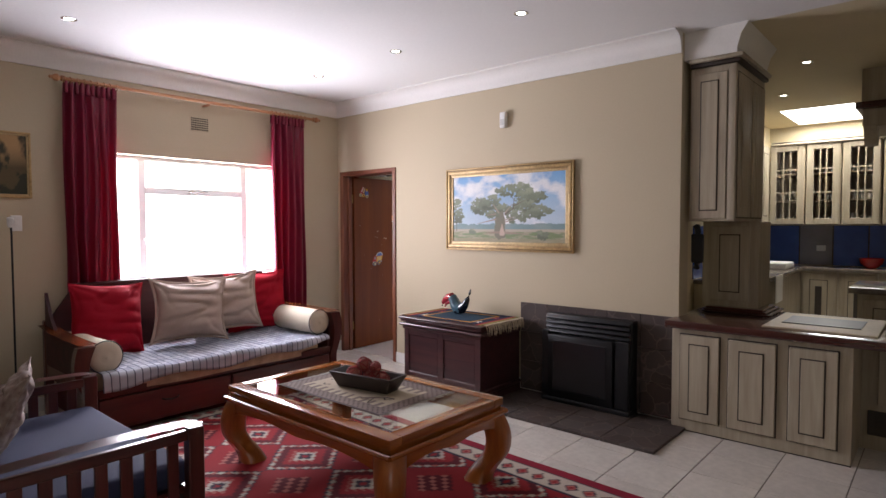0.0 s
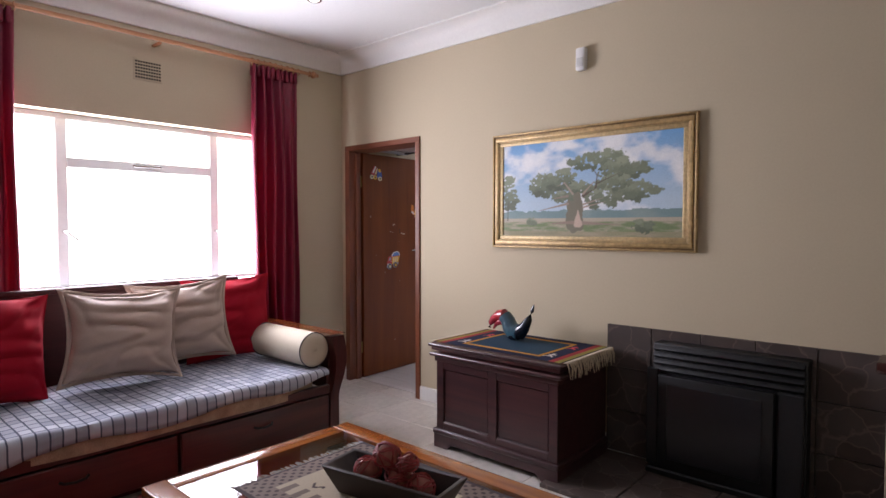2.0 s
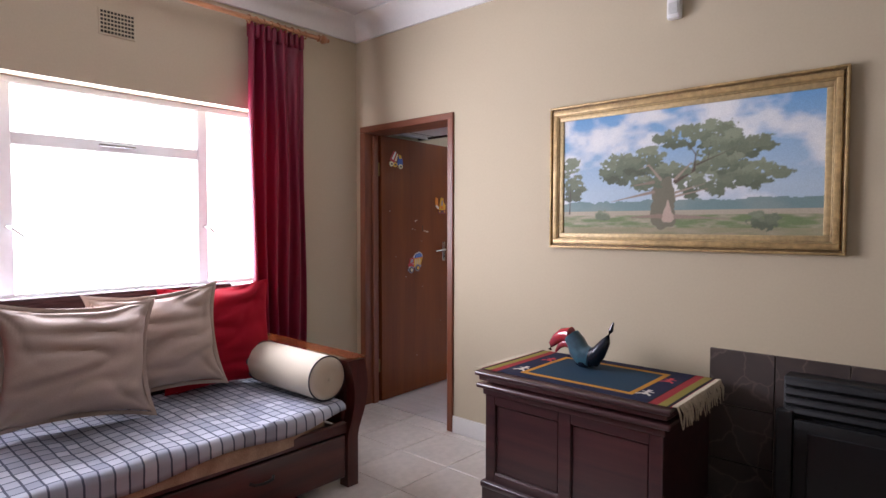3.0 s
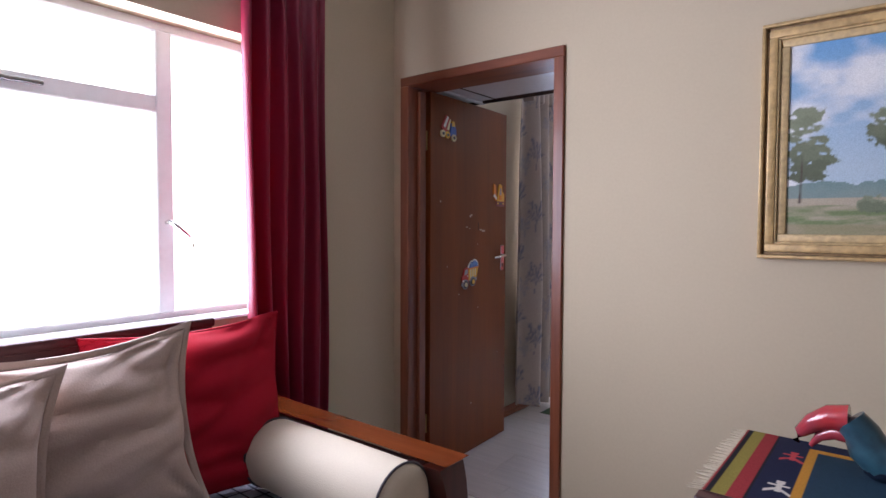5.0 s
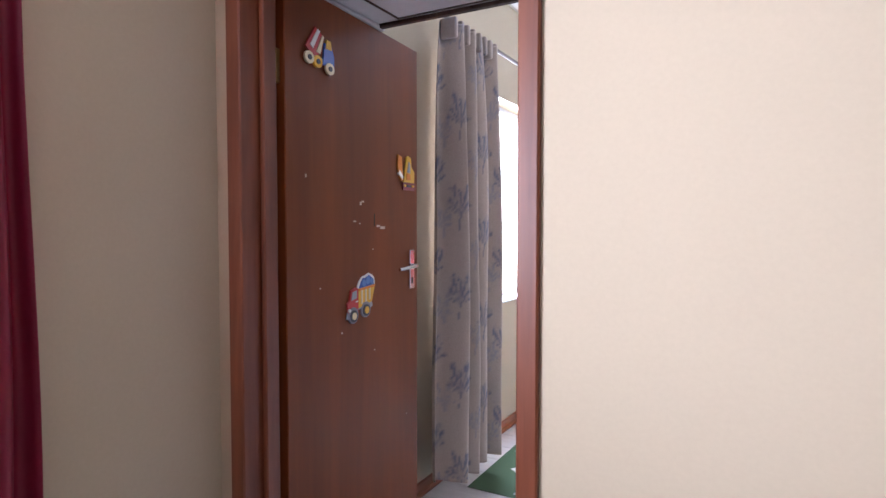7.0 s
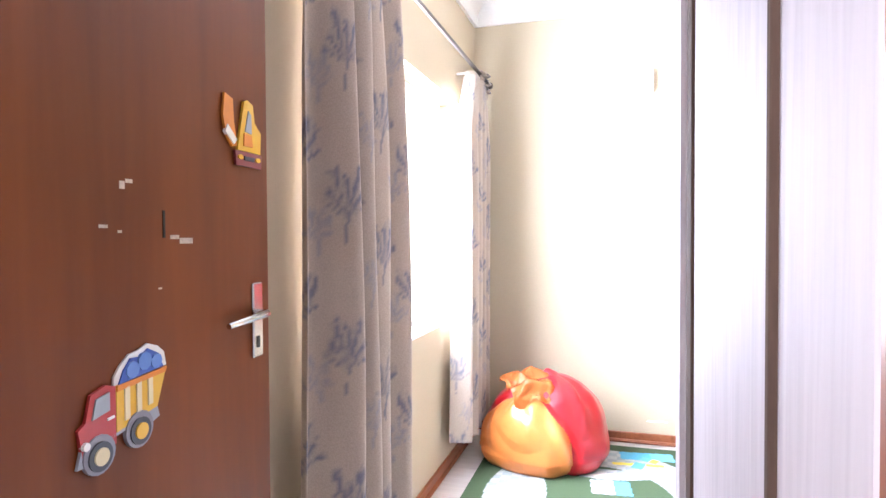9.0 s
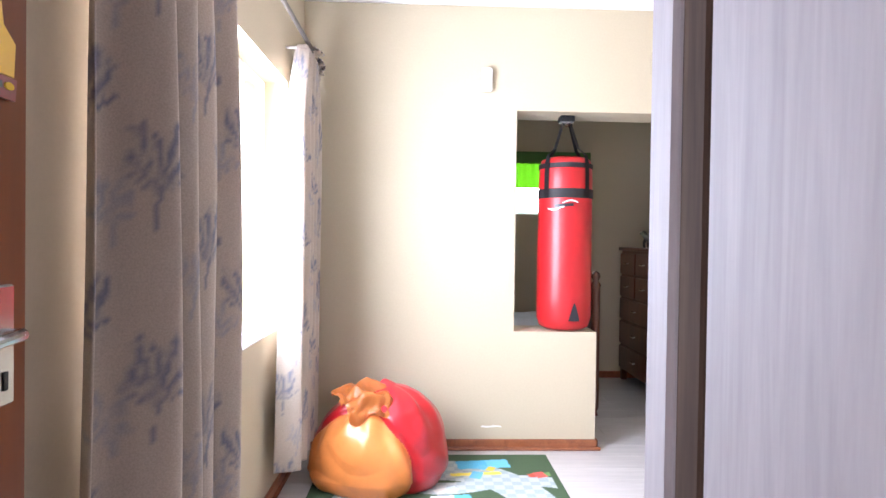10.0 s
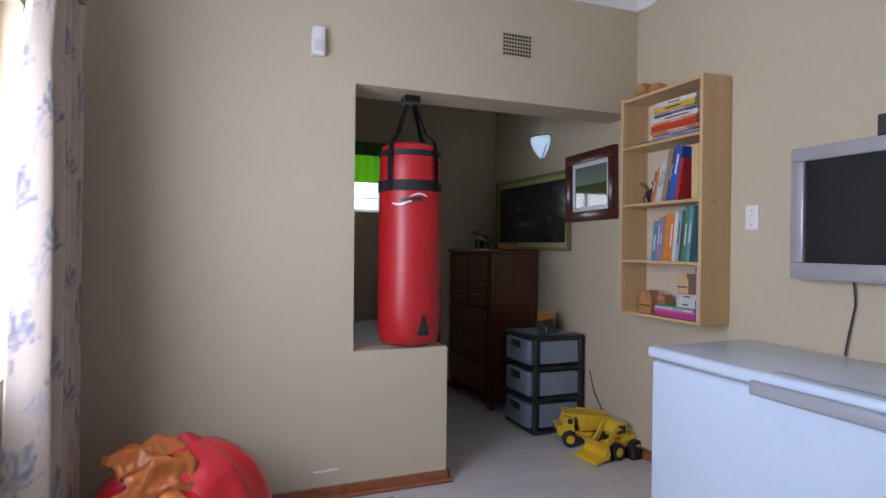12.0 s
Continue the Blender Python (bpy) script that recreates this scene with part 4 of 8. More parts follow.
# ---- lounge furniture ----
def daybed():
    s = thing("daybed", "dark red mahogany daybed with scrolled arms and a patterned mattress cover", "sofa")
    xb, xf, y0, y1 = -3.96, -3.03, 1.335, 3.37
    # back: posts, top rail, panel and slats
    edge = [(y0, 0.30), (y1, 0.30), (y1, 0.70), (y1 - 0.04, 0.78), (y1 - 0.11, 0.88), (y1 - 0.18, 0.985), (y0 + 0.18, 0.985), (y0 + 0.11, 0.88), (y0 + 0.04, 0.78), (y0, 0.70)]
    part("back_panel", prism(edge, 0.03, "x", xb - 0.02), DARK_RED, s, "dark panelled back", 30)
    part("back_rail", blk(xb - 0.03, y0 + 0.15, 0.978, xb + 0.03, y1 - 0.17, 1.012, 0.010, 2), DARK_RED, s)
    for y, sg in ((y0, -1), (y1, 1)):
        # front post: an S that swells outward above the seat
        left, right = [], []
        for i in range(19):
            t = i / 18
            z = 0.0 + 0.655 * t
            c = 0.0 if t < 0.42 else 0.058 * math.sin((t - 0.42) / 0.58 * math.pi * 0.86)
            w = 0.034 + (0.020 * max(0, t - 0.5) * 2)
            left.append((y + sg * c - w, z))
            right.append((y + sg * c + w, z))
        part("arm_post", prism(left + right[::-1], 0.065, "x", xf - 0.06), RED_WOOD_Z, s, "", 50)
        part("back_post", blk(xb - 0.03, y - 0.03, 0, xb + 0.028, y + 0.03, 0.74, 0.008), RED_WOOD_Z, s)
        top = 0.955 if sg < 0 else 0.640
        wing = [(xb + 0.03, 0.40), (xf - 0.065, 0.40), (xf - 0.065, 0.640), (xb + 0.30, min(0.645, top)), (xb + 0.16, min(0.76, top)), (xb + 0.06, top - 0.05 if sg < 0 else top), (xb + 0.03, top)]
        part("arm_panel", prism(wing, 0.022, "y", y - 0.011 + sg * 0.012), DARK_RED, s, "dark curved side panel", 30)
        # arm board, gently rising to the back
        bm = grid(16, 1, lambda u, v: (xb + 0.03 + (xf + 0.03 - xb - 0.03) * u, y + sg * 0.02 - 0.055 + 0.11 * v, 0.675 + (0.035 if sg < 0 else 0.004) * (1 - u) ** 3))
        bmesh.ops.solidify(bm, geom=bm.faces, thickness=0.030)
        bmesh.ops.recalc_face_normals(bm, faces=bm.faces)
        part("armrest", bm, ARM_WOOD, s, "polished armrest board", 40)
        part("arm_rail", blk(xb + 0.03, y - 0.02, 0.30, xf - 0.06, y + 0.02, 0.40, 0.004), RED_WOOD_X, s)
    # apron, with two trundle fronts and dark pulls
    part("front_rail", blk(xf - 0.035, y0 + 0.035, 0.285, xf, y1 - 0.035, 0.345, 0.006), RED_WOOD, s)
    ym = (y0 + y1) / 2
    for a, b in ((y0 + 0.04, ym - 0.01), (ym + 0.01, y1 - 0.04)):
        d = part("trundle_drawer", blk(xf - 0.03, a, 0.055, xf - 0.004, b, 0.275, 0.006), RED_WOOD, s, "wide drawer front")
        part("drawer_pull", tube([(xf - 0.004, (a + b) / 2 - 0.06, 0.20), (xf + 0.016, (a + b) / 2 - 0.045, 0.195), (xf + 0.02, (a + b) / 2, 0.19), (xf + 0.016, (a + b) / 2 + 0.045, 0.195), (xf - 0.004, (a + b) / 2 + 0.06, 0.20)], 0.007, 8), IRON, d, "dark curved pull")
    part("base", blk(xb + 0.04, y0 + 0.04, 0.06, xf - 0.04, y1 - 0.04, 0.30), RED_WOOD, s)

    # mattress: a soft slab, with a printed cover laid over
    def slab(u, v):
        a = 2 * math.pi * u
        k = 5.0
        cx, cy = math.copysign(abs(math.cos(a)) ** (2 / k), math.cos(a)), math.copysign(abs(math.sin(a)) ** (2 / k), math.sin(a))
        r = [1.0, 1.0, 1.0, 0.985, 0.95, 0.75, 0.4, 0.0][min(7, int(round(v * 7)))]
        z = [0.31, 0.35, 0.40, 0.424, 0.432, 0.435, 0.436, 0.436][min(7, int(round(v * 7)))]
        x, y = (xb + xf) / 2 + 0.015 + (xf - xb) / 2 * 1.0 * cx * r, ym + (y1 - y0 - 0.10) / 2 * cy * r
        return (x, y, z + 0.004 * math.sin(x * 9) * math.sin(y * 7))
    part("mattress", grid(96, 7, slab, None, True), BEIGE_PRINT, s, "beige mattress with small printed squares", 50)

    def cover(u, v):
        y = y0 + 0.06 + (y1 - y0 - 0.12) * u
        drop = 0.055 + 0.035 * math.sin(3.1 * u + 0.4) + 0.018 * math.sin(17 * u) + 0.05 * max(0, 1 - u * 7)
        L = 0.86 + drop
        d = v * L
        if d < 0.84:
            x, z = xb + 0.05 + d + 0.05, 0.4545
        else:
            e = d - 0.84
            x, z = xf + 0.0 + 0.030 * min(1, e / 0.03), 0.4545 - max(0, e - 0.012) * 0.97
            x += 0.006 * math.sin(23 * u) * min(1, e * 12)
        z += (0.005 * math.sin(7 * y + 5 * x) + 0.003 * math.sin(19 * y)) * (1 if d < 0.84 else 0)
        return (x, y, z)
    c = part("mattress_cover", grid(120, 40, cover), GRID_CLOTH, s, "blue-grey and white checked cover", 60)
    so = c.modifiers.new("thick", "SOLIDIFY")
    so.thickness, so.offset = 0.004, 1
    return s


def grid_cloth(name, cell, tiles, line, gap, rough=0.8):
    """Printed squares with dark lines between, each square a tone of its own."""
    m = bpy.data.materials.new(name)
    m.use_nodes = True
    n, l = m.node_tree.nodes, m.node_tree.links
    b = n["Principled BSDF"]
    tc, mp, br, no = n.new("ShaderNodeTexCoord"), n.new("ShaderNodeMapping"), n.new("ShaderNodeTexBrick"), n.new("ShaderNodeTexNoise")
    l.new(tc.outputs["Object"], mp.inputs[0])
    no.inputs["Scale"].default_value = 6
    l.new(tc.outputs["Object"], no.inputs[0])
    mx = n.new("ShaderNodeMix")
    mx.data_type, mx.blend_type = "VECTOR", "MIX"
    ad = n.new("ShaderNodeVectorMath")
    ad.operation, sc = "MULTIPLY_ADD", 0.018
    ad.inputs[1].default_value = (sc, sc, sc)
    l.new(no.outputs["Color"], ad.inputs[0])
    l.new(mp.outputs[0], ad.inputs[2])
    br.offset, br.squash = 0.0, 1.0
    br.inputs["Scale"].default_value = 1.0
    br.inputs["Brick Width"].default_value, br.inputs["Row Height"].default_value = cell[0], cell[1]
    br.inputs["Mortar Size"].default_value, br.inputs["Mortar Smooth"].default_value = gap, 0.2
    br.inputs["Color1"].default_value, br.inputs["Color2"].default_value, br.inputs["Mortar"].default_value = (*tiles[0], 1), (*tiles[1], 1), (*line, 1)
    l.new(ad.outputs[0], br.inputs[0])
    l.new(br.outputs[0], b.inputs["Base Color"])
    b.inputs["Roughness"].default_value, b.inputs["Specular IOR Level"].default_value = rough, 0.3
    fi, bp = n.new("ShaderNodeTexNoise"), n.new("ShaderNodeBump")
    fi.inputs["Scale"].default_value = 240
    l.new(tc.outputs["Object"], fi.inputs[0])
    bp.inputs["Strength"].default_value, bp.inputs["Distance"].default_value = 0.25, 0.002
    l.new(fi.outputs[0], bp.inputs["Height"])
    l.new(bp.outputs[0], b.inputs["Normal"])
    return m


GRID_CLOTH = grid_cloth("checked_cover_cloth", (0.062, 0.052), ((0.58, 0.60, 0.66), (0.33, 0.35, 0.43)), (0.085, 0.095, 0.135), 0.0042)
BEIGE_PRINT = mat("beige_print_cloth", (0.52, 0.38, 0.26), 0.85, var=0.18, grain=200, big=14, bump=0.25, tint=(0.27, 0.17, 0.11))
daybed()


def cushion(name, label, m, w, h, d, at, flange=0.0, seed=1, dent=0.10):
    """A stuffed square cushion standing on edge: soft corners, creases, and a flat flange where it has one."""
    rs = random.Random(seed)
    ph = [rs.uniform(0, 6.28) for _ in range(8)]
    c = thing(name, label, "cushion")
    c.matrix_world = at

    def side(sg):
        def fn(u, v):
            a, b = 2 * u - 1, 2 * v - 1
            pinch = 1 - dent * (1 - abs(a) ** 2) * abs(b) ** 6 - dent * 0.0
            pin2 = 1 - dent * (1 - abs(b) ** 2) * abs(a) ** 6
            x, z = a * w / 2 * pin2, b * h / 2 * pinch
            t = max(0, (1 - abs(a) ** 2.1)) ** 0.56 * max(0, (1 - abs(b) ** 2.1)) ** 0.56
            p = Vector((a * 1.3 + ph[0], b * 1.3 + ph[1], sg * 2.0))
            soft = noise.noise(p * 1.1)
            ridge = 0.0
            for ca, cb, q in ((-1, 1, ph[2]), (1, 1, ph[3]), (1, -1, ph[4]), (-1, -1, ph[5])):
                rr, th = math.hypot(a - ca, b - cb), math.atan2(b - cb, a - ca)
                ridge += math.exp(-(rr / 0.75) ** 2) * max(0, math.sin(8 * th + q + 1.6 * noise.noise(p * 2.2))) ** 2
            fold = 1 - abs(noise.noise(Vector((a * 0.9 + 1.1 * b + ph[6], b * 2.3 - 0.7 * a + ph[7], sg * 3.0))) * 2.4)
            y = d / 2 * t * (0.95 + 0.26 * soft) - 0.032 * ridge * t ** 0.5 - 0.030 * max(0, fold + 0.1) * t
            y += (0.020 * (1 - v) - 0.006) * t
            z += 0.014 * noise.noise(Vector((a * 1.7 + ph[1], b, 5.0))) * (0.3 + 0.7 * abs(b))
            x += 0.012 * noise.noise(Vector((a, b * 1.7 + ph[2], 7.0))) * (0.3 + 0.7 * abs(a))
            return (x, sg * y, z)
        return fn
    bm = grid(46, 46, side(1))
    grid(46, 46, side(-1), bm)
    bmesh.ops.remove_doubles(bm, verts=bm.verts, dist=0.0004)
    bmesh.ops.recalc_face_normals(bm, faces=bm.faces)
    part("cover", bm, m, c, "", 70)
    if flange:
        def rim(u, v):
            a = 4 * u
            k, f = int(a) % 4, a % 1
            e = 2 * f - 1
            sx = 1 - dent * (1 - e * e)
            p = ((e, -sx), (sx, e), (-e, sx), (-sx, -e))[k]
            g = 1 + v * flange / (w / 2)
            return (p[0] * w / 2 * g, 0.008 * math.sin(26 * u + ph[4]) * v, p[1] * h / 2 * g)
        fb = grid(96, 3, rim, None, True)
        fl = part("flange", fb, m, c, "flat stitched border", 60)
        so = fl.modifiers.new("thick", "SOLIDIFY")
        so.thickness, so.offset = 0.005, 0
    else:
        pts = []
        for i in range(49):
            a = 4 * i / 48
            k, f = int(a) % 4, a % 1
            e = 2 * f - 1
            sx = 1 - dent * (1 - e * e)
            p = ((e, -sx), (sx, e), (-e, sx), (-sx, -e))[k]
            pts.append((p[0] * w / 2, 0, p[1] * h / 2))
        part("seam", tube(pts, 0.0035, 5), m, c)
    return c


def leaning(x, y, z, yaw, lean, roll=0):
    """A cushion's pose: its face turned to +x, tipped back by lean degrees."""
    return pose(x, y, z) @ pose(0, 0, 0, 0, 0, 90 + yaw) @ pose(0, 0, 0, lean, 0, 0) @ pose(0, 0, 0, 0, roll, 0)


cushion("cushion", "crimson cotton scatter cushion on the daybed", CUSH_RED, 0.55, 0.57, 0.25, leaning(-3.63, 1.65, 0.742, 5, -9, 4), 0.0, 11)
cushion("cushion", "crimson cotton scatter cushion leaning beside the bolster", CUSH_RED, 0.60, 0.57, 0.21, leaning(-3.765, 3.03, 0.742, -11, -6, -2), 0.0, 12)
cushion("cushion", "taupe velvet flanged cushion propped on the daybed", CUSH_TAN, 0.60, 0.51, 0.33, leaning(-3.575, 2.275, 0.752, -7, -11, 3), 0.026, 13, 0.15)
cushion("cushion", "taupe velvet flanged cushion tucked behind another one", CUSH_TAN, 0.585, 0.51, 0.27, leaning(-3.70, 2.68, 0.765, -9, -8, -3), 0.026, 14, 0.15)


def bolster(at, sag=0.0):
    b = thing("bolster", "cream cotton bolster cushion with dark piping", "cushion", (0, 0, 0), 0, "bolsters")
    b.matrix_world = at
    L, r = 0.62, 0.112
    prof = [(0.0, -0.012), (0.018, 0.004), (0.05, -0.004), (0.09, 0.0), (r - 0.004, 0.016), (r, 0.03), (r * 1.02, L / 2), (r, L - 0.03), (r - 0.004, L - 0.016), (0.09, L), (0.05, L + 0.004), (0.018, L - 0.004), (0.0, L + 0.012)]
    bm = lathe(prof, 40)
    for v in bm.verts:
        a = math.atan2(v.co.y, v.co.x)
        rr = math.hypot(v.co.x, v.co.y)
        if v.co.z < 0.02 or v.co.z > L - 0.02:
            v.co.z += 0.004 * math.sin(20 * a) * min(1, rr / 0.05) * (1 if rr < 0.1 else 0.2)
        v.co.x += sag * math.sin(math.pi * v.co.z / L)
    bmesh.ops.remove_doubles(bm, verts=bm.verts, dist=0.0003)
    part("cover", bm, BOLSTER, b, "", 60)
    for z in (0.018, L - 0.018):
        part("piping", tube([((r + 0.001) * math.cos(k * math.pi / 16), (r + 0.001) * math.sin(k * math.pi / 16), z) for k in range(33)], 0.004, 6), PIPING, b, "dark piping")
        part("button", lathe([(0.0, -0.004), (0.012, 0), (0.012, 0.004), (0.0, 0.008)], 12, None, pose(0, 0, -0.008 if z < 0.3 else L + 0.004)), BOLSTER, b)


bolster(pose(-3.69, 3.255, 0.575, 0, 90, 0))
bolster(pose(-3.72, 1.425, 0.565, 0, 91, 3), 0.01)


# ---- coffee table ----
def coffee_table():
    x0, x1, y0, y1 = -2.06, -0.615, 1.785, 2.69
    cx, cy, w, h = (x0 + x1) / 2, (y0 + y1) / 2, x1 - x0, y1 - y0
    t = thing("coffee_table", "honey teak coffee table with a glass inset top and curved legs", "coffee table", (cx, cy, 0))
    a, b = w / 2, h / 2
    bw = 0.085
    for nm, q in (("top_rail", (-a, -b, a, -b + bw)), ("top_rail", (-a, b - bw, a, b))):
        part(nm, blk(q[0], q[1], 0.435, q[2], q[3], 0.480, 0.006, 2), TABLE_WOOD, t)
    for q in ((-a, -b + bw, -a + bw, b - bw), (a - bw, -b + bw, a, b - bw)):
        part("top_rail", blk(q[0], q[1], 0.435, q[2], q[3], 0.480, 0.006, 2), TABLE_WOOD_Y, t)
    part("glass_top", blk(-a + bw, -b + bw, 0.468, a - bw, b - bw, 0.476), GLASS_TOP, t, "clear glass inset", None).visible_shadow = False
    for q in ((-a + 0.01, -b + 0.012, a - 0.01, -b + 0.03), (-a + 0.01, b - 0.03, a - 0.01, b - 0.012)):
        part("neck", blk(q[0], q[1], 0.405, q[2], q[3], 0.435), TABLE_WOOD, t)
    for q in ((-a + 0.012, -b + 0.03, -a + 0.03, b - 0.03), (a - 0.03, -b + 0.03, a - 0.012, b - 0.03)):
        part("neck", blk(q[0], q[1], 0.405, q[2], q[3], 0.435), TABLE_WOOD_Y, t)
    # aprons with a scalloped lower edge
    def scallop(L):
        pts = [(-L, 0.405), (-L, 0.26)]
        for k in range(25):
            u = k / 24
            s = -L + 2 * L * u
            dip = 0.30 + 0.05 * (1 - abs(2 * u - 1) ** 4) - 0.02 * math.exp(-((u - 0.5) / 0.12) ** 2)
            pts.append((s * 0.999, dip))
        return pts + [(L, 0.26), (L, 0.405)]
    for sg in (-1, 1):
        part("apron", prism(scallop(a - 0.02), 0.03, "y", sg * (b - 0.005) - 0.015), TABLE_WOOD, t)
        part("apron", prism(scallop(b - 0.04), 0.03, "x", sg * (a - 0.005) - 0.015), TABLE_WOOD_Y, t)
        part("moulding", tube([(-a - 0.012, sg * (b + 0.012), 0.402), (a + 0.012, sg * (b + 0.012), 0.402)], 0.014, 8), TABLE_WOOD, t)
        part("moulding", tube([(sg * (a + 0.012), -b - 0.012, 0.402), (sg * (a + 0.012), b + 0.012, 0.402)], 0.014, 8), TABLE_WOOD_Y, t)
    # legs: square section, swelling out at the knee and curling in at the foot
    for sx in (-1, 1):
        for sy in (-1, 1):
            bm = bmesh.new()
            rings = []
            for i in range(15):
                u = i / 14
                z = 0.40 * (1 - u)
                out = 0.040 * math.sin(math.pi * min(1, u * 1.2)) - 0.045 * max(0, u - 0.6) / 0.4
                r = 0.072 - 0.016 * math.sin(math.pi * u) * u + 0.004 * (u > 0.93)
                px, py = sx * (a - 0.06 + out), sy * (b - 0.06 + out)
                rings.append([bm.verts.new((px + r * ex * c, py + r * ey * c, z)) for ex, ey, c in ((1, 0.55, 1), (0.55, 1, 1), (-0.55, 1, 1), (-1, 0.55, 1), (-1, -0.55, 1), (-0.55, -1, 1), (0.55, -1, 1), (1, -0.55, 1))])
            for p, q in zip(rings, rings[1:]):
                for k in range(8):
                    bm.faces.new((p[k], q[k], q[(k + 1) % 8], p[(k + 1) % 8]))
            bm.faces.new(rings[0])
            bm.faces.new(rings[-1][::-1])
            bmesh.ops.recalc_face_normals(bm, faces=bm.faces)
            part("leg", bm, wood("honey_teak_leg", (0.42, 0.128, 0.022), (0.23, 0.060, 0.011), 0.28, 8, 2, 0.5) if sx == sy == -1 else bpy.data.materials["honey_teak_leg"], t, "", 50)
    return t


GLASS_TOP = glass_mat("table_glass", (0.90, 0.94, 0.92))
coffee_table()


# woven pieces: a flat cloth with a colour for each point
def woven(name, label, category, x0, y0, x1, y1, z, thick, nu, nv, pattern, at=None, wave=0.002, fringe=None):
    r = thing(name, label, category)
    if at is not None:
        r.matrix_world = at

    def fn(u, v):
        x, y = x0 + (x1 - x0) * u, y0 + (y1 - y0) * v
        return (x, y, z + thick + wave * math.sin(9 * x + 2) * math.sin(8 * y + 1) + wave)
    w = part("weave", grid(nu, nv, fn), DYED, r, "", None)
    dye(w, lambda co: pattern(co[:, 0] - x0, co[:, 1] - y0, x1 - x0, y1 - y0))
    part("backing", blk(x0 + 0.003, y0 + 0.003, z + 0.0005, x1 - 0.003, y1 - 0.003, z + max(0.002, thick - wave * 1.2)), mat(name + "_backing", (0.16, 0.10, 0.08), 0.9), r)
    if fringe:
        ends, length, colour, droop = fringe
        fm = mat(name + "_fringe", colour, 0.9, var=0.15, grain=90)
        rs = random.Random(7)
        for e in ends:
            bm = bmesh.new()
            k = int((y1 - y0) / 0.011)
            for i in range(k):
                y = y0 + (y1 - y0) * (i + 0.5) / k
                x, sg = (x0, -1) if e == 0 else (x1, 1)
                L = length * rs.uniform(0.75, 1.1)
                dy = rs.uniform(-0.012, 0.012)
                p = [(x - sg * 0.004, y, z + thick), (x + sg * L * 0.4, y + dy * 0.4, z + thick * 0.8 - droop * 0.25), (x + sg * L * (1 - 0.4 * (droop > 0.02)), y + dy, z + thick * 0.6 - droop)]
                tube(p, [0.0028, 0.0024, 0.0016], 4, bm)
            part("fringe", bm, fm, r, "tasselled fringe")
    return r


def kilim(x, y, w, h):
    """Stepped medallions in red, white and navy inside banded borders."""
    s = 0.016
    i, j = np.floor(x / s), np.floor(y / s)
    n = len(x)
    red, dark, white, navy, pink = np.array((0.30, 0.018, 0.024)), np.array((0.12, 0.012, 0.02)), np.array((0.50, 0.44, 0.37)), np.array((0.045, 0.03, 0.05)), np.array((0.42, 0.13, 0.11))
    rgb = np.tile(red, (n, 1))
    per = 36
    a, b = np.abs((i % per) - per / 2), np.abs(((j + 4) % per) - per / 2)
    d = a + b
    hook = (np.abs(a - b) % 6 < 2)
    rgb[(d < 17) & ~hook] = white
    rgb[(d < 17) & hook] = pink
    rgb[(d < 15)] = dark
    rgb[(d < 11)] = red
    rgb[(d < 8) & ((i + j) % 4 < 2)] = pink
    rgb[(d < 6)] = white
    rgb[(d < 4)] = navy
    rgb[(d < 2)] = red
    z2 = (d >= 17) & (np.abs(((i + 18) % per) - per / 2) + np.abs(((j + 22) % per) - per / 2) < 9)
    rgb[z2] = dark
    rgb[z2 & ((i // 2 + j // 2) % 3 == 0)] = pink
    rgb[(d >= 17) & (d < 18)] = navy
    # borders: a red outer band, then a row of small medallions on white
    e = np.minimum(np.minimum(x, w - x), np.minimum(y, h - y))
    along = np.where(np.minimum(x, w - x) < np.minimum(y, h - y), y, x)
    m = (e > 0.085) & (e < 0.235)
    rgb[m] = white
    k = np.abs((along % 0.11) - 0.055) + np.abs(e - 0.16) * 0.9
    rgb[m & (k < 0.046)] = navy
    rgb[m & (k < 0.034)] = pink
    rgb[m & (k < 0.018)] = red
    rgb[(e > 0.07) & (e < 0.085)] = navy
    rgb[(e > 0.235) & (e < 0.255)] = navy
    rgb[(e <= 0.07)] = np.array((0.24, 0.012, 0.03))
    return rgb


woven("kilim_rug", "red, white and navy woven kilim rug under the coffee table", "rug", -1.75, -1.15, 1.85, 1.15, 0.0, 0.006, 330, 210, kilim, pose(-1.45, 1.88, 0.001, 0, 0, -2.0), 0.0012)


def table_mat(x, y, w, h):
    rgb = np.tile(np.array((0.40, 0.33, 0.24)), (len(x), 1))
    ex, ey = np.minimum(x, w - x), np.minimum(y, h - y)
    dark, taupe = np.array((0.065, 0.045, 0.045)), np.array((0.20, 0.15, 0.125))
    bd = (ey < 0.10) | (ex < 0.10)
    rgb[bd] = taupe
    rgb[bd & (np.sin(x * 160) * np.sin(y * 160) > 0.35)] = dark
    rgb[(ey < 0.014) | (ex < 0.012)] = dark
    comb = (ey > 0.10) & (ey < 0.165) & (((x % 0.062) < 0.026 + 0.10 * np.maximum(0, 0.15 - ey))) & (ex > 0.11)
    rgb[comb] = taupe * 0.8
    for cx, cy in ((0.16, 0.30), (0.72, 0.22), (0.2, 0.2)):
        f = (np.abs(x - cx) < 0.03) & (np.abs(y - cy - 0.01 * np.sin(120 * x)) < 0.007)
        rgb[f] = dark
    return rgb


woven("table_runner", "taupe and cream woven mat on the coffee table", "table mat", -1.80, 1.985, -0.90, 2.565, 0.481, 0.004, 260, 170, table_mat, None, 0.0010, ((0, 1), 0.03, (0.46, 0.41, 0.34), 0.0))


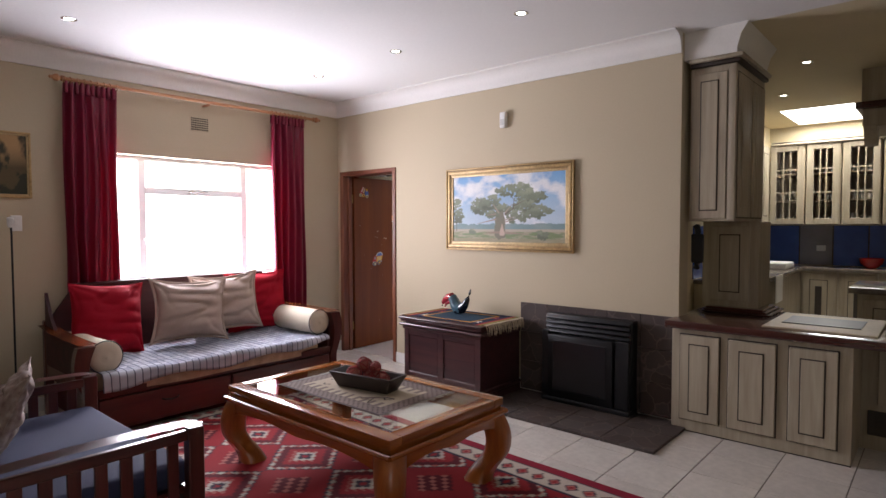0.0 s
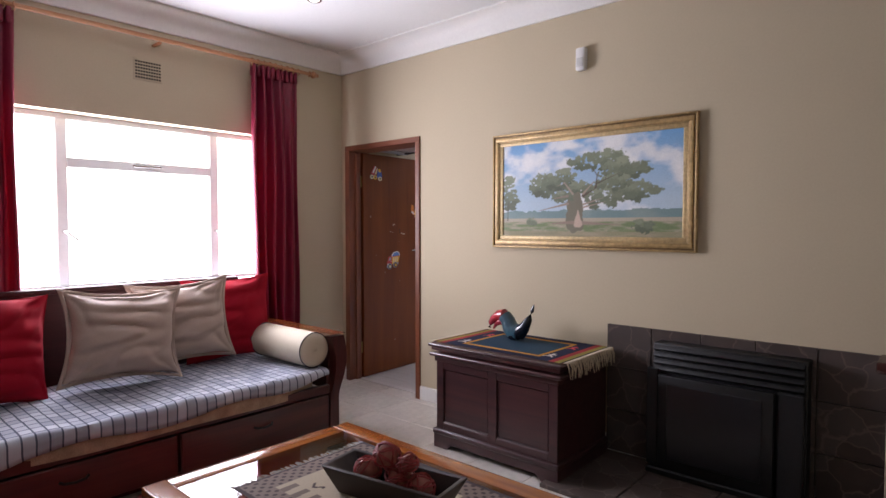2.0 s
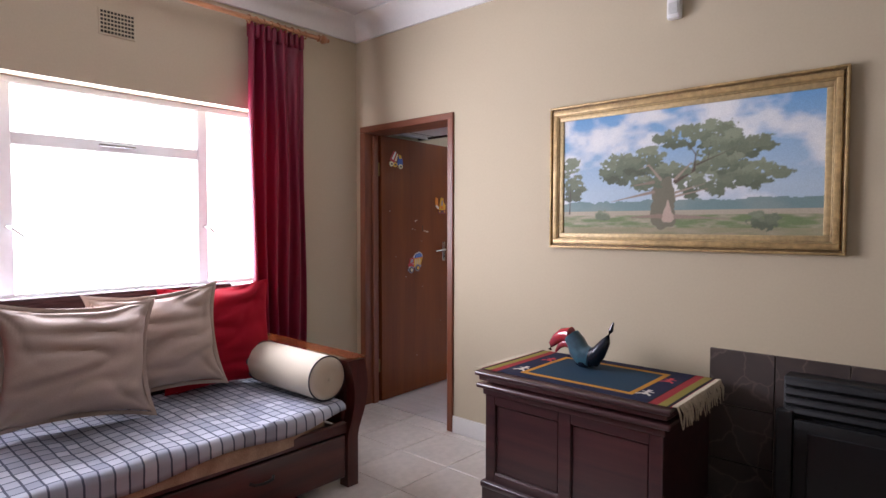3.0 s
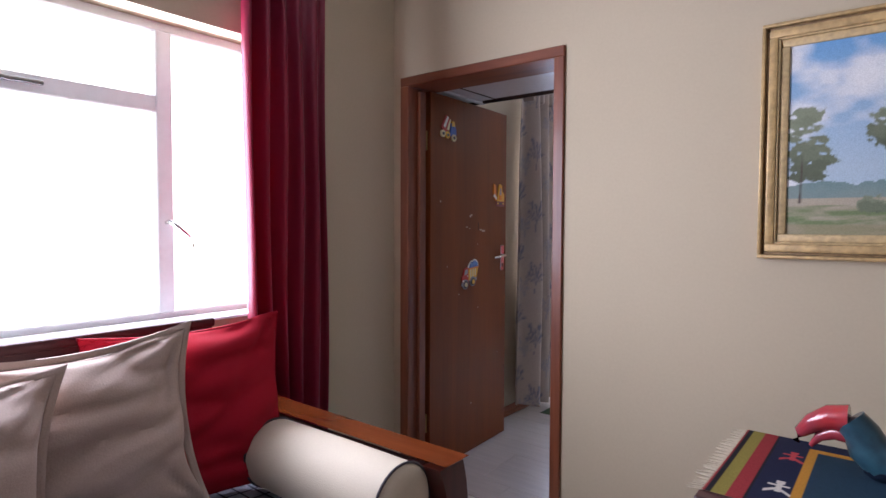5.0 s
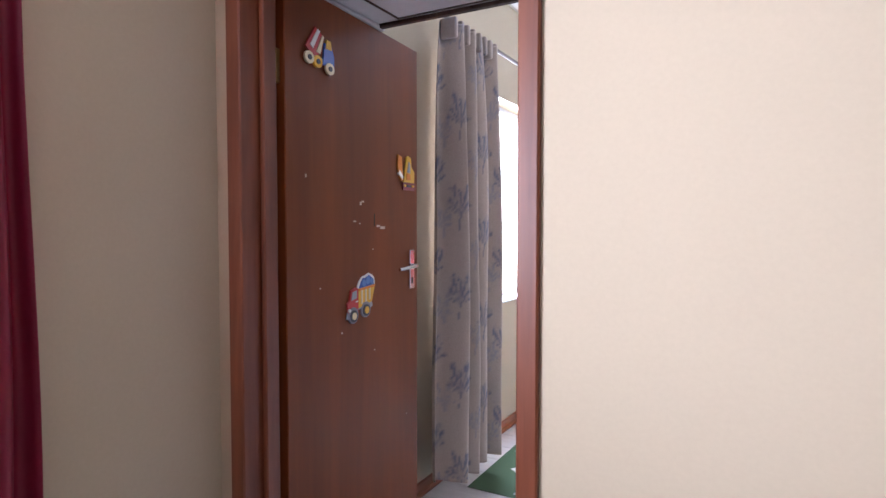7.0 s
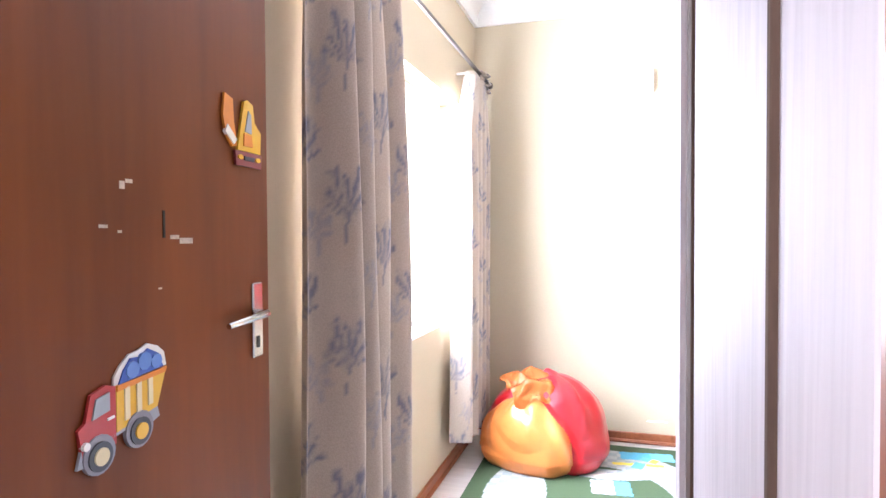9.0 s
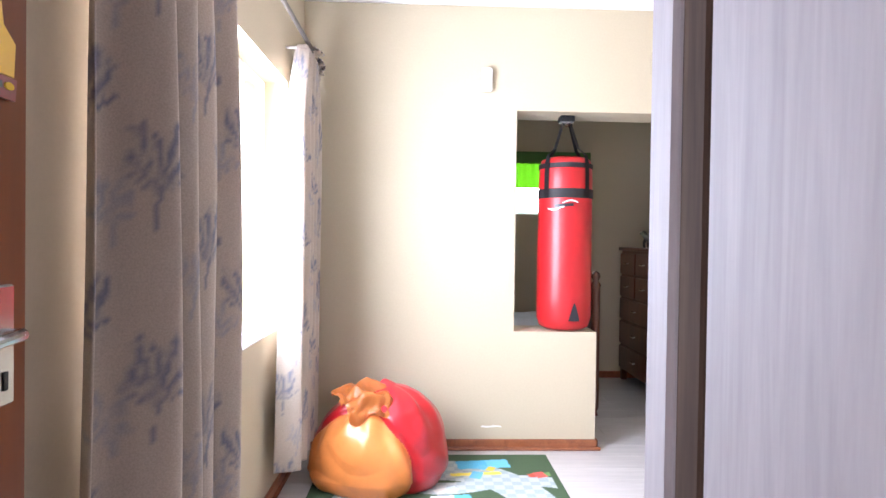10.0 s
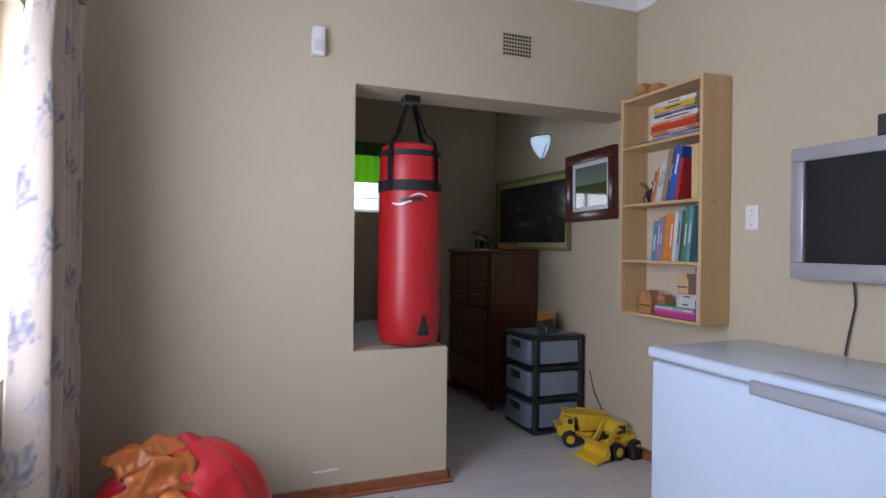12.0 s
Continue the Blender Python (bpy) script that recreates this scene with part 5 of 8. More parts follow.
def fruit_tray():
    t = thing("wooden_tray", "dark boat-shaped wooden tray on the woven mat", "tray", (-1.335, 2.29, 0.487), 10)
    bm = bmesh.new()
    o0 = [(-0.185, -0.055), (0.185, -0.055), (0.185, 0.055), (-0.185, 0.055)]
    o1 = [(-0.235, -0.088), (0.235, -0.088), (0.235, 0.088), (-0.235, 0.088)]
    i1 = [(-0.218, -0.072), (0.218, -0.072), (0.218, 0.072), (-0.218, 0.072)]
    i0 = [(-0.175, -0.045), (0.175, -0.045), (0.175, 0.045), (-0.175, 0.045)]
    rings = [[bm.verts.new((x, y, z)) for x, y in o] for o, z in ((o0, 0.0), (o1, 0.095), (i1, 0.095), (i0, 0.014))]
    for p, q in zip(rings, rings[1:]):
        for k in range(4):
            bm.faces.new((p[k], p[(k + 1) % 4], q[(k + 1) % 4], q[k]))
    bm.faces.new(rings[0][::-1])
    bm.faces.new(rings[-1])
    bmesh.ops.bevel(bm, geom=bm.edges, offset=0.003, segments=1, affect="EDGES")
    part("body", bm, mat("charred_wood", (0.035, 0.022, 0.018), 0.5, var=0.3, grain=40, stretch=(0.2, 1, 1)), t)
    return t


fruit_tray()
WICKER = mat("red_dyed_wicker", (0.34, 0.035, 0.03), 0.6, var=0.4, grain=60, tint=(0.14, 0.012, 0.014))
WICKER2 = mat("pale_red_seed_pod", (0.42, 0.14, 0.10), 0.6, var=0.3, grain=60)
for k, (x, y, z, r) in enumerate(((-1.435, 2.270, 0.560, 0.048), (-1.315, 2.305, 0.562, 0.05), (-1.220, 2.305, 0.555, 0.045), (-1.355, 2.285, 0.628, 0.046), (-1.265, 2.29, 0.625, 0.035))):
    ball = thing("wicker_ball", "red wicker decorative ball in the tray", "ornament", (x, y, z), k * 40, "wicker balls")
    bm = bmesh.new()
    bmesh.ops.create_icosphere(bm, subdivisions=2, radius=r * 0.86)
    part("core", bm, WICKER2, ball, "", 80)
    rs = random.Random(k)
    for q in range(9):
        wb = bmesh.new()
        ax = Matrix.Rotation(rs.uniform(0, 3.14), 3, Vector((rs.uniform(-1, 1), rs.uniform(-1, 1), rs.uniform(-1, 1))).normalized())
        tube([ax @ Vector((r * math.cos(a * math.pi / 8), r * math.sin(a * math.pi / 8), r * 0.12 * math.sin(a + q))) for a in range(17)], 0.0032, 4, wb)
        part("strand", wb, WICKER, ball)
sp = thing("sprig", "dry twig and leaf lying on the woven mat", "ornament")
part("twig", tube([(-1.20, 2.12, 0.490), (-1.13, 2.16, 0.497), (-1.08, 2.22, 0.492), (-1.03, 2.22, 0.494)], 0.003, 5, tube([(-1.13, 2.16, 0.495), (-1.11, 2.09, 0.491)], 0.0025, 5)), DARK_WOOD, sp)


# ---- chest, cloth and bird ----
def blanket_chest():
    x0, x1, y0, y1, H = -2.435, -1.492, 3.635, 4.245, 0.655
    c = thing("wooden_chest", "dark stained wooden chest with panelled front", "chest")
    part("body", blk(x0 + 0.045, y0 + 0.055, 0.05, x1 - 0.045, y1, H - 0.045), DARK_WOOD, c)
    # lid with a double moulded edge
    part("lid", blk(x0, y0, H - 0.022, x1, y1 + 0.01, H, 0.008, 3), DARK_WOOD, c)
    part("lid_moulding", blk(x0 + 0.016, y0 + 0.016, H - 0.045, x1 - 0.016, y1 + 0.004, H - 0.022, 0.006, 2), DARK_WOOD, c)
    part("lid_moulding", blk(x0 + 0.004, y0 + 0.006, H - 0.082, x1 - 0.004, y1 + 0.006, H - 0.058, 0.010, 3), DARK_WOOD, c)
    part("lid_moulding", blk(x0 + 0.03, y0 + 0.03, H - 0.115, x1 - 0.03, y1, H - 0.082, 0.006, 2), DARK_WOOD, c)
    # frame and panels
    a, b, z0, z1 = x0 + 0.04, x1 - 0.04, 0.11, H - 0.115
    m = (a + b) / 2
    yf = y0 + 0.04
    for u, v in ((a, a + 0.055), (m - 0.03, m + 0.03), (b - 0.055, b)):
        part("stile", blk(u, yf, z0, v, yf + 0.02, z1, 0.003), DARK_WOOD, c)
    for p, q in ((a + 0.055, m - 0.03), (m + 0.03, b - 0.055)):
        part("rail", blk(p, yf, z0, q, yf + 0.02, z0 + 0.05, 0.003), DARK_WOOD, c)
        part("rail", blk(p, yf, z1 - 0.045, q, yf + 0.02, z1, 0.003), DARK_WOOD, c)
        part("panel", blk(p + 0.006, yf + 0.010, z0 + 0.056, q - 0.006, yf + 0.018, z1 - 0.051, 0.004), DARK_WOOD, c)
        part("panel_bead", blk(p, yf + 0.004, z0 + 0.05, q, yf + 0.012, z0 + 0.056, 0.002), DARK_WOOD, c)
    part("plinth_moulding", blk(x0 + 0.022, y0 + 0.018, 0.085, x1 - 0.022, y1, 0.118, 0.010, 3), DARK_WOOD, c)
    part("plinth", prism([(x0 + 0.03, 0.0), (x0 + 0.13, 0.0), (x0 + 0.17, 0.035), (x1 - 0.17, 0.035), (x1 - 0.13, 0.0), (x1 - 0.03, 0.0), (x1 - 0.03, 0.085), (x0 + 0.03, 0.085)], 0.025, "y", y0 + 0.028), DARK_WOOD, c)
    for x in (x0 + 0.03, x1 - 0.055):
        part("plinth", blk(x, y0 + 0.053, 0, x + 0.025, y1, 0.085, 0.003), DARK_WOOD, c)
    return c


blanket_chest()


def chest_cloth(x, y, w, h):
    navy, black, gold, blue, red, olive = (0.012, 0.016, 0.045), (0.010, 0.010, 0.016), (0.46, 0.22, 0.03), (0.018, 0.045, 0.075), (0.28, 0.03, 0.035), (0.24, 0.20, 0.045)
    rgb = np.tile(np.array(black), (len(x), 1))
    ex, ey = np.minimum(x, w - x), np.minimum(y, h - y)
    rgb[:] = navy
    inner = (ex > 0.185) & (ey > 0.065)
    rgb[inner] = gold
    rgb[(ex > 0.212) & (ey > 0.092)] = blue
    rgb[ex < 0.10] = black
    rgb[(ex > 0.055) & (ex < 0.095)] = red
    rgb[(ex > 0.022) & (ex < 0.055)] = olive
    rgb[(ex < 0.008)] = red
    for cx in (0.155, w - 0.155):
        for cy, col in ((0.14, (0.62, 0.58, 0.52)), (h - 0.17, (0.45, 0.05, 0.06))):
            dx, dy = np.abs(x - cx), y - cy
            g = ((dx < 0.007) & (np.abs(dy) < 0.032)) | ((np.abs(dy - 0.012) < 0.006) & (dx < 0.026)) | ((np.abs(dx + dy + 0.01) < 0.008) & (dx < 0.03) & (dy < 0)) | ((dx < 0.011) & (np.abs(dy - 0.033) < 0.010))
            rgb[g] = col
    return rgb


woven("chest_cloth", "navy fringed woven cloth with a gold border on the chest", "cloth", -2.425, 3.672, -1.50, 4.235, 0.656, 0.004, 270, 160, chest_cloth, None, 0.0008, ((0,), 0.04, (0.50, 0.43, 0.31), 0.0))
fr = thing("cloth_tassels", "cream knotted tassels hanging over the chest end", "tassels")
bm = bmesh.new()
rs = random.Random(3)
for i in range(44):
    y = 3.685 + 0.535 * i / 43
    L = rs.uniform(0.06, 0.10)
    dy = rs.uniform(-0.012, 0.012)
    tube([(-1.503, y, 0.662), (-1.484, y, 0.664), (-1.476 + rs.uniform(0, 0.012), y + dy * 0.5, 0.664 - L * 0.4), (-1.473 + rs.uniform(0, 0.014), y + dy, 0.664 - L)], [0.003, 0.0038, 0.0036, 0.0018], 5, bm)
part("fringe", bm, mat("cream_cotton_fringe", (0.50, 0.42, 0.30), 0.9, var=0.2, grain=90), fr)


def carved_bird():
    """A painted gourd bird: red bill curling down, humped head, a tail like a horn."""
    b = thing("bird_ornament", "carved toucan ornament with red bill and dark blue tail", "ornament", (-2.085, 4.035, 0.663), -3)
    spine = [(-0.175, 0.055, 0.010), (-0.165, 0.085, 0.018), (-0.135, 0.118, 0.027), (-0.095, 0.142, 0.035), (-0.05, 0.145, 0.042), (-0.022, 0.115, 0.046), (-0.005, 0.078, 0.052), (0.025, 0.052, 0.056), (0.065, 0.050, 0.050), (0.105, 0.085, 0.036), (0.14, 0.14, 0.023), (0.165, 0.195, 0.012), (0.178, 0.235, 0.004)]
    cut = 4
    part("bill", tube([(x, 0, z) for x, z, r in spine[:cut + 1]], [r for _, _, r in spine[:cut + 1]], 18), mat("red_lacquer", (0.42, 0.02, 0.018), 0.25, var=0.3, grain=18, tint=(0.22, 0.05, 0.08), coat=0.5), b, "red lacquered bill", 60)
    part("lower_bill", tube([(-0.14, 0.0, 0.05), (-0.12, 0.0, 0.08), (-0.09, 0.0, 0.10), (-0.055, 0.0, 0.105)], [0.006, 0.013, 0.02, 0.026], 14), bpy.data.materials["red_lacquer"], b, "", 60)
    part("body", tube([(x, 0, z) for x, z, r in spine[cut:9]], [r for _, _, r in spine[cut:9]], 20), mat("teal_painted_gourd", (0.035, 0.10, 0.13), 0.28, var=0.5, grain=26, tint=(0.010, 0.022, 0.04), coat=0.5), b, "", 60)
    part("tail", tube([(x, 0, z) for x, z, r in spine[8:]], [r for _, _, r in spine[8:]], 16), mat("navy_lacquer", (0.012, 0.018, 0.032), 0.22, var=0.3, grain=30, coat=0.5), b, "dark horn-like tail", 60)
    part("belly", lathe([(0.0, 0.0), (0.03, 0.001), (0.045, 0.012), (0.05, 0.03), (0.04, 0.05)], 20, None, pose(0.03, 0, 0)), bpy.data.materials["navy_lacquer"], b, "", 60)


carved_bird()


# ---- slatted armchair (two-seater) ----
def loveseat():
    s = thing("slatted_armchair", "red mahogany slatted settee with navy seat cushion", "armchair")
    xa, xb, yf, yb, za = -2.515, -1.215, 1.19, 0.28, 0.60
    for x in (xa, xb):
        def fn(u, v, x=x):
            y = yb - 0.02 + (yf + 0.03 - yb) * u
            e = 0.0 if u < 0.93 else (u - 0.93) / 0.07
            hw = 0.046 * math.sqrt(max(0.02, 1 - e * e)) if e > 0 else 0.046
            return (x - hw + 2 * hw * v, y, za + 0.012 * math.sin(math.pi * u) - 0.01 * e)
        bm = grid(30, 4, fn)
        bmesh.ops.solidify(bm, geom=bm.faces, thickness=0.028)
        bmesh.ops.recalc_face_normals(bm, faces=bm.faces)
        part("armrest", bm, RED_WOOD, s, "polished armrest", 50)
        for y in (yf - 0.03, yb + 0.03):
            part("leg", blk(x - 0.028, y - 0.035, 0, x + 0.028, y + 0.035, za - 0.02 if y > 0.6 else za - 0.02, 0.005), RED_WOOD_Z, s)
        part("side_rail", blk(x - 0.016, yb + 0.06, 0.20, x + 0.016, yf - 0.06, 0.27, 0.004), RED_WOOD, s)
        part("side_rail", blk(x - 0.014, yb + 0.06, za - 0.075, x + 0.014, yf - 0.06, za - 0.028, 0.004), RED_WOOD, s)
        for k in range(8):
            y = yb + 0.125 + (yf - yb - 0.25) * k / 7
            part("side_slat", blk(x - 0.008, y - 0.024, 0.27, x + 0.008, y + 0.024, za - 0.075, 0.003), RED_WOOD_Z, s)
    part("front_rail", blk(xa + 0.03, yf - 0.055, 0.20, xb - 0.03, yf - 0.02, 0.30, 0.005), RED_WOOD_X, s)
    part("back_rail", blk(xa + 0.03, yb - 0.02, 0.78, xb - 0.03, yb + 0.02, 0.86, 0.008), RED_WOOD_X, s)
    part("back_rail", blk(xa + 0.03, yb - 0.01, 0.30, xb - 0.03, yb + 0.025, 0.38, 0.006), RED_WOOD_X, s)
    for x in (xa, xb):
        part("back_post", blk(x - 0.026, yb - 0.03, za, x + 0.026, yb + 0.03, 0.87, 0.005), RED_WOOD_Z, s)
    for k in range(11):
        x = xa + 0.12 + (xb - xa - 0.24) * k / 10
        part("back_slat", blk(x - 0.02, yb - 0.006, 0.38, x + 0.02, yb + 0.010, 0.78, 0.003), RED_WOOD_Z, s)
    part("seat_board", blk(xa + 0.03, yb + 0.02, 0.285, xb - 0.03, yf - 0.056, 0.305), RED_WOOD_X, s)
    part("seat_cushion", blk(xa + 0.035, yb + 0.03, 0.306, xb - 0.035, yf - 0.03, 0.425, 0.04, 5), NAVY_CLOTH, s, "navy cloth seat cushion", 60)
    return s


loveseat()
FLORAL = mat("floral_tapestry", (0.40, 0.33, 0.28), 0.85, var=0.3, grain=34, big=16, bump=0.3, tint=(0.16, 0.085, 0.075))
cushion("cushion", "beige floral tapestry cushion on the settee", FLORAL, 0.46, 0.44, 0.17, pose(-2.02, 0.66, 0.60) @ pose(0, 0, 0, -24, 0, -14), 0.0, 19)


def floor_lamp():
    l = thing("floor_lamp", "thin dark metal standing lamp beside the curtain", "floor lamp", (-3.97, 1.125, 0))
    part("base", lathe([(0.13, 0.0), (0.13, 0.012), (0.12, 0.02), (0.02, 0.03), (0.008, 0.05)], 28), IRON, l)
    part("pole", tube([(0, 0, 0.03), (0, 0, 1.40), (0.004, -0.003, 1.46), (0.02, -0.012, 1.52)], 0.007, 8), IRON, l)
    part("shade", lathe([(0.012, 0.0), (0.02, 0.02), (0.022, 0.07), (0.016, 0.075)], 16, None, pose(0.02, -0.012, 1.46, 0, 14, 0)), PLASTIC_W, l, "small pale lamp head")


floor_lamp()


def switch_plate(x, y, z, facing):
    s = thing("light_switch", "white plastic light switch plate on the wall", "switch")
    if facing == "east":
        part("plate", blk(x + 0.0005, y - 0.037, z - 0.06, x + 0.008, y + 0.037, z + 0.06, 0.003), PLASTIC_W, s)
        part("rocker", blk(x + 0.0082, y - 0.012, z - 0.02, x + 0.013, y + 0.012, z + 0.02, 0.003), PLASTIC_W, s)
    else:
        part("plate", blk(x - 0.008, y - 0.037, z - 0.06, x - 0.0005, y + 0.037, z + 0.06, 0.003), PLASTIC_W, s)
        for d in (-0.035, 0.035):
            part("screw", blk(x - 0.0095, y - 0.003, z + d - 0.003, x - 0.0082, y + 0.003, z + d + 0.003), CHROME, s)
        part("rocker", blk(x - 0.011, y - 0.008, z - 0.014, x - 0.0082, y + 0.008, z + 0.014, 0.002), PLASTIC_W, s)


switch_plate(WX, 1.19, 1.49, "east")
switch_plate(SX, 7.141, 1.422, "west")


# ---- kitchen ----
def cup_door(parent, u0, u1, z0, z1, y, glazed=False, handle=None, knob_z=None):
    """A cream cupboard door with a raised panel and dark glaze in the grooves, facing -y."""
    d = part("cupboard_door", blk(u0, y - 0.020, z0, u1, y, z1, 0.004), CUPBOARD, parent) if not glazed else None
    w = min(0.075, (u1 - u0) * 0.23)
    if not glazed:
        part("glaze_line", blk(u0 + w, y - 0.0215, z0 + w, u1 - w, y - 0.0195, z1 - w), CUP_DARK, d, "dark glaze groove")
        part("raised_panel", blk(u0 + w + 0.008, y - 0.027, z0 + w + 0.008, u1 - w - 0.008, y - 0.021, z1 - w - 0.008, 0.005), CUPBOARD, d)
        return d
    bm = bmesh.new()
    box(bm, u0, y - 0.02, z0, u0 + w, y, z1, 0.003)
    box(bm, u1 - w, y - 0.02, z0, u1, y, z1, 0.003)
    box(bm, u0 + w, y - 0.02, z0, u1 - w, y, z0 + w, 0.003)
    box(bm, u0 + w, y - 0.02, z1 - w, u1 - w, y, z1, 0.003)
    d = part("cupboard_door", bm, CUPBOARD, parent, "cream glazed cupboard door")
    for k in (1, 2):
        u = u0 + w + (u1 - u0 - 2 * w) * k / 3
        part("glazing_bar", blk(u - 0.008, y - 0.016, z0 + w, u + 0.008, y - 0.004, z1 - w, 0.002), CUPBOARD, d)
    for k in (0.38, 0.72):
        z = z0 + w + (z1 - z0 - 2 * w) * k
        part("glazing_bar", blk(u0 + w, y - 0.015, z - 0.009, u1 - w, y - 0.005, z + 0.009, 0.002), CUPBOARD, d)
    part("pane", blk(u0 + w, y - 0.011, z0 + w, u1 - w, y - 0.009, z1 - w), GLASS, d, "", None)
    return d


def bar_unit():
    b = thing("breakfast_bar", "cream glazed breakfast bar cupboard with dark grooves", "cupboard")
    x0, x1, y = -0.188, 0.888, 4.19
    part("carcass", blk(x0, y, 0.0, x1, y + 0.50, 0.735, 0.004), CUPBOARD, b)
    for u0, u1 in ((-0.125, 0.133), (0.193, 0.477), (0.552, 0.812)):
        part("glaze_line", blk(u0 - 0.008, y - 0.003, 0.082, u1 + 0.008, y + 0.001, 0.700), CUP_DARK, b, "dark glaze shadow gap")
        cup_door(b, u0, u1, 0.090, 0.692, y - 0.0035)
    part("plinth_line", blk(x0, y - 0.002, 0.0, x1, y + 0.001, 0.008), CUP_DARK, b)
    return b


bar_unit()
ct = thing("worktop", "dark red-brown wooden bar worktop", "worktop")
part("slab", blk(-0.225, 4.125, 0.736, 2.6, 5.10, 0.792, 0.012, 2), COUNTER, ct)
pm = thing("stove_mat", "beige board with a dark glass hob set in the worktop", "hob")
part("board", blk(0.38, 4.22, 0.793, 1.00, 4.98, 0.806, 0.004), mat("beige_board", (0.42, 0.33, 0.20), 0.5, var=0.15, grain=30), pm)
part("glass_plate", blk(0.46, 4.42, 0.807, 0.90, 4.80, 0.812, 0.002), FIRE_GLASS, pm, "dark glass plate")
cb2 = thing("side_cupboard", "cream kitchen cupboard set back under the worktop", "cupboard")
part("carcass", blk(0.889, 4.62, 0.0, 2.6, 4.85, 0.735), CUPBOARD, cb2)
for k in range(3):
    cup_door(cb2, 0.98 + 0.5 * k, 1.42 + 0.5 * k, 0.30, 0.69, 4.619)
part("drawer_rail", blk(0.93, 4.60, 0.10, 2.6, 4.618, 0.26, 0.004), CUP_DARK, cb2)


def column_cupboard():
    c = thing("wall_cupboard", "tall cream glazed wall cupboard over the bar", "cupboard")
    x0, x1, y0, y1, z0, z1 = -0.150, 0.158, 4.395, 5.20, 1.495, 2.60
    part("carcass", blk(x0, y0, z0, x1, y1, z1, 0.004), CUPBOARD, c)
    cup_door(c, x0 + 0.02, x1 - 0.055, z0 + 0.02, z1 - 0.05, y0 - 0.001)
    part("corner_post", blk(x1 - 0.05, y0 - 0.016, z0 + 0.01, x1 + 0.004, y0 - 0.001, z1 - 0.02, 0.006, 2), CUPBOARD, c, "reeded corner post")
    for k in range(2):
        ya, yb = y0 + 0.03 + 0.385 * k, y0 + 0.395 + 0.385 * k
        part("glaze_line", blk(x1 + 0.0005, ya, z0 + 0.02, x1 + 0.003, yb, z1 - 0.05), CUP_DARK, c)
        part("side_panel", blk(x1 + 0.0005, ya + 0.01, z0 + 0.03, x1 + 0.012, yb - 0.01, z1 - 0.06, 0.004), CUPBOARD, c)
        part("raised_panel", blk(x1 + 0.0125, ya + 0.07, z0 + 0.10, x1 + 0.018, yb - 0.07, z1 - 0.13, 0.004), CUPBOARD, c)
    for k, (z, o) in enumerate(((z1, 0.03), (z1 + 0.03, 0.05))):
        part("crown_moulding", blk(x0 - 0.004, y0 - o, z, x1 + o, y1, z + 0.03, 0.010, 2), CUPBOARD if k else CUP_DARK, c)
    # lower back part, standing on the worktop
    part("lower_carcass", blk(-0.185, 4.84, 0.83, 0.222, 5.20, 1.494, 0.004), CUPBOARD, c)
    cup_door(c, -0.12, 0.16, 0.88, 1.46, 4.839)
    for k, o in enumerate((0.09, 0.06, 0.03)):
        part("base_moulding", blk(-0.13 - o * 0.2, 4.80 - o, 0.7925 + 0.013 * k, 0.24 + o, 5.2, 0.8055 + 0.013 * k, 0.004), COUNTER, c)
    return c


column_cupboard()
setting("trim_bulkhead", prism([(-0.188, 2.662), (0.165, 2.662), (0.165, 2.70), (0.19, 2.79), (0.235, CEIL), (-0.188, CEIL)], 0.87, "y", 4.36), PLASTER, "white plaster bulkhead over the cupboard", "bulkhead")
ph = thing("wall_telephone", "dark wall telephone handset beside the cupboard", "telephone")
part("handset", tube([(-0.165, 4.62, 1.46), (-0.150, 4.60, 1.42), (-0.146, 4.59, 1.30), (-0.150, 4.60, 1.18), (-0.165, 4.62, 1.14)], [0.026, 0.024, 0.016, 0.024, 0.026], 10), BLACK_PL, ph, "", 60)
part("cradle", blk(-0.19, 4.567, 1.18, -0.10, 4.595, 1.40, 0.008), BLACK_PL, ph)


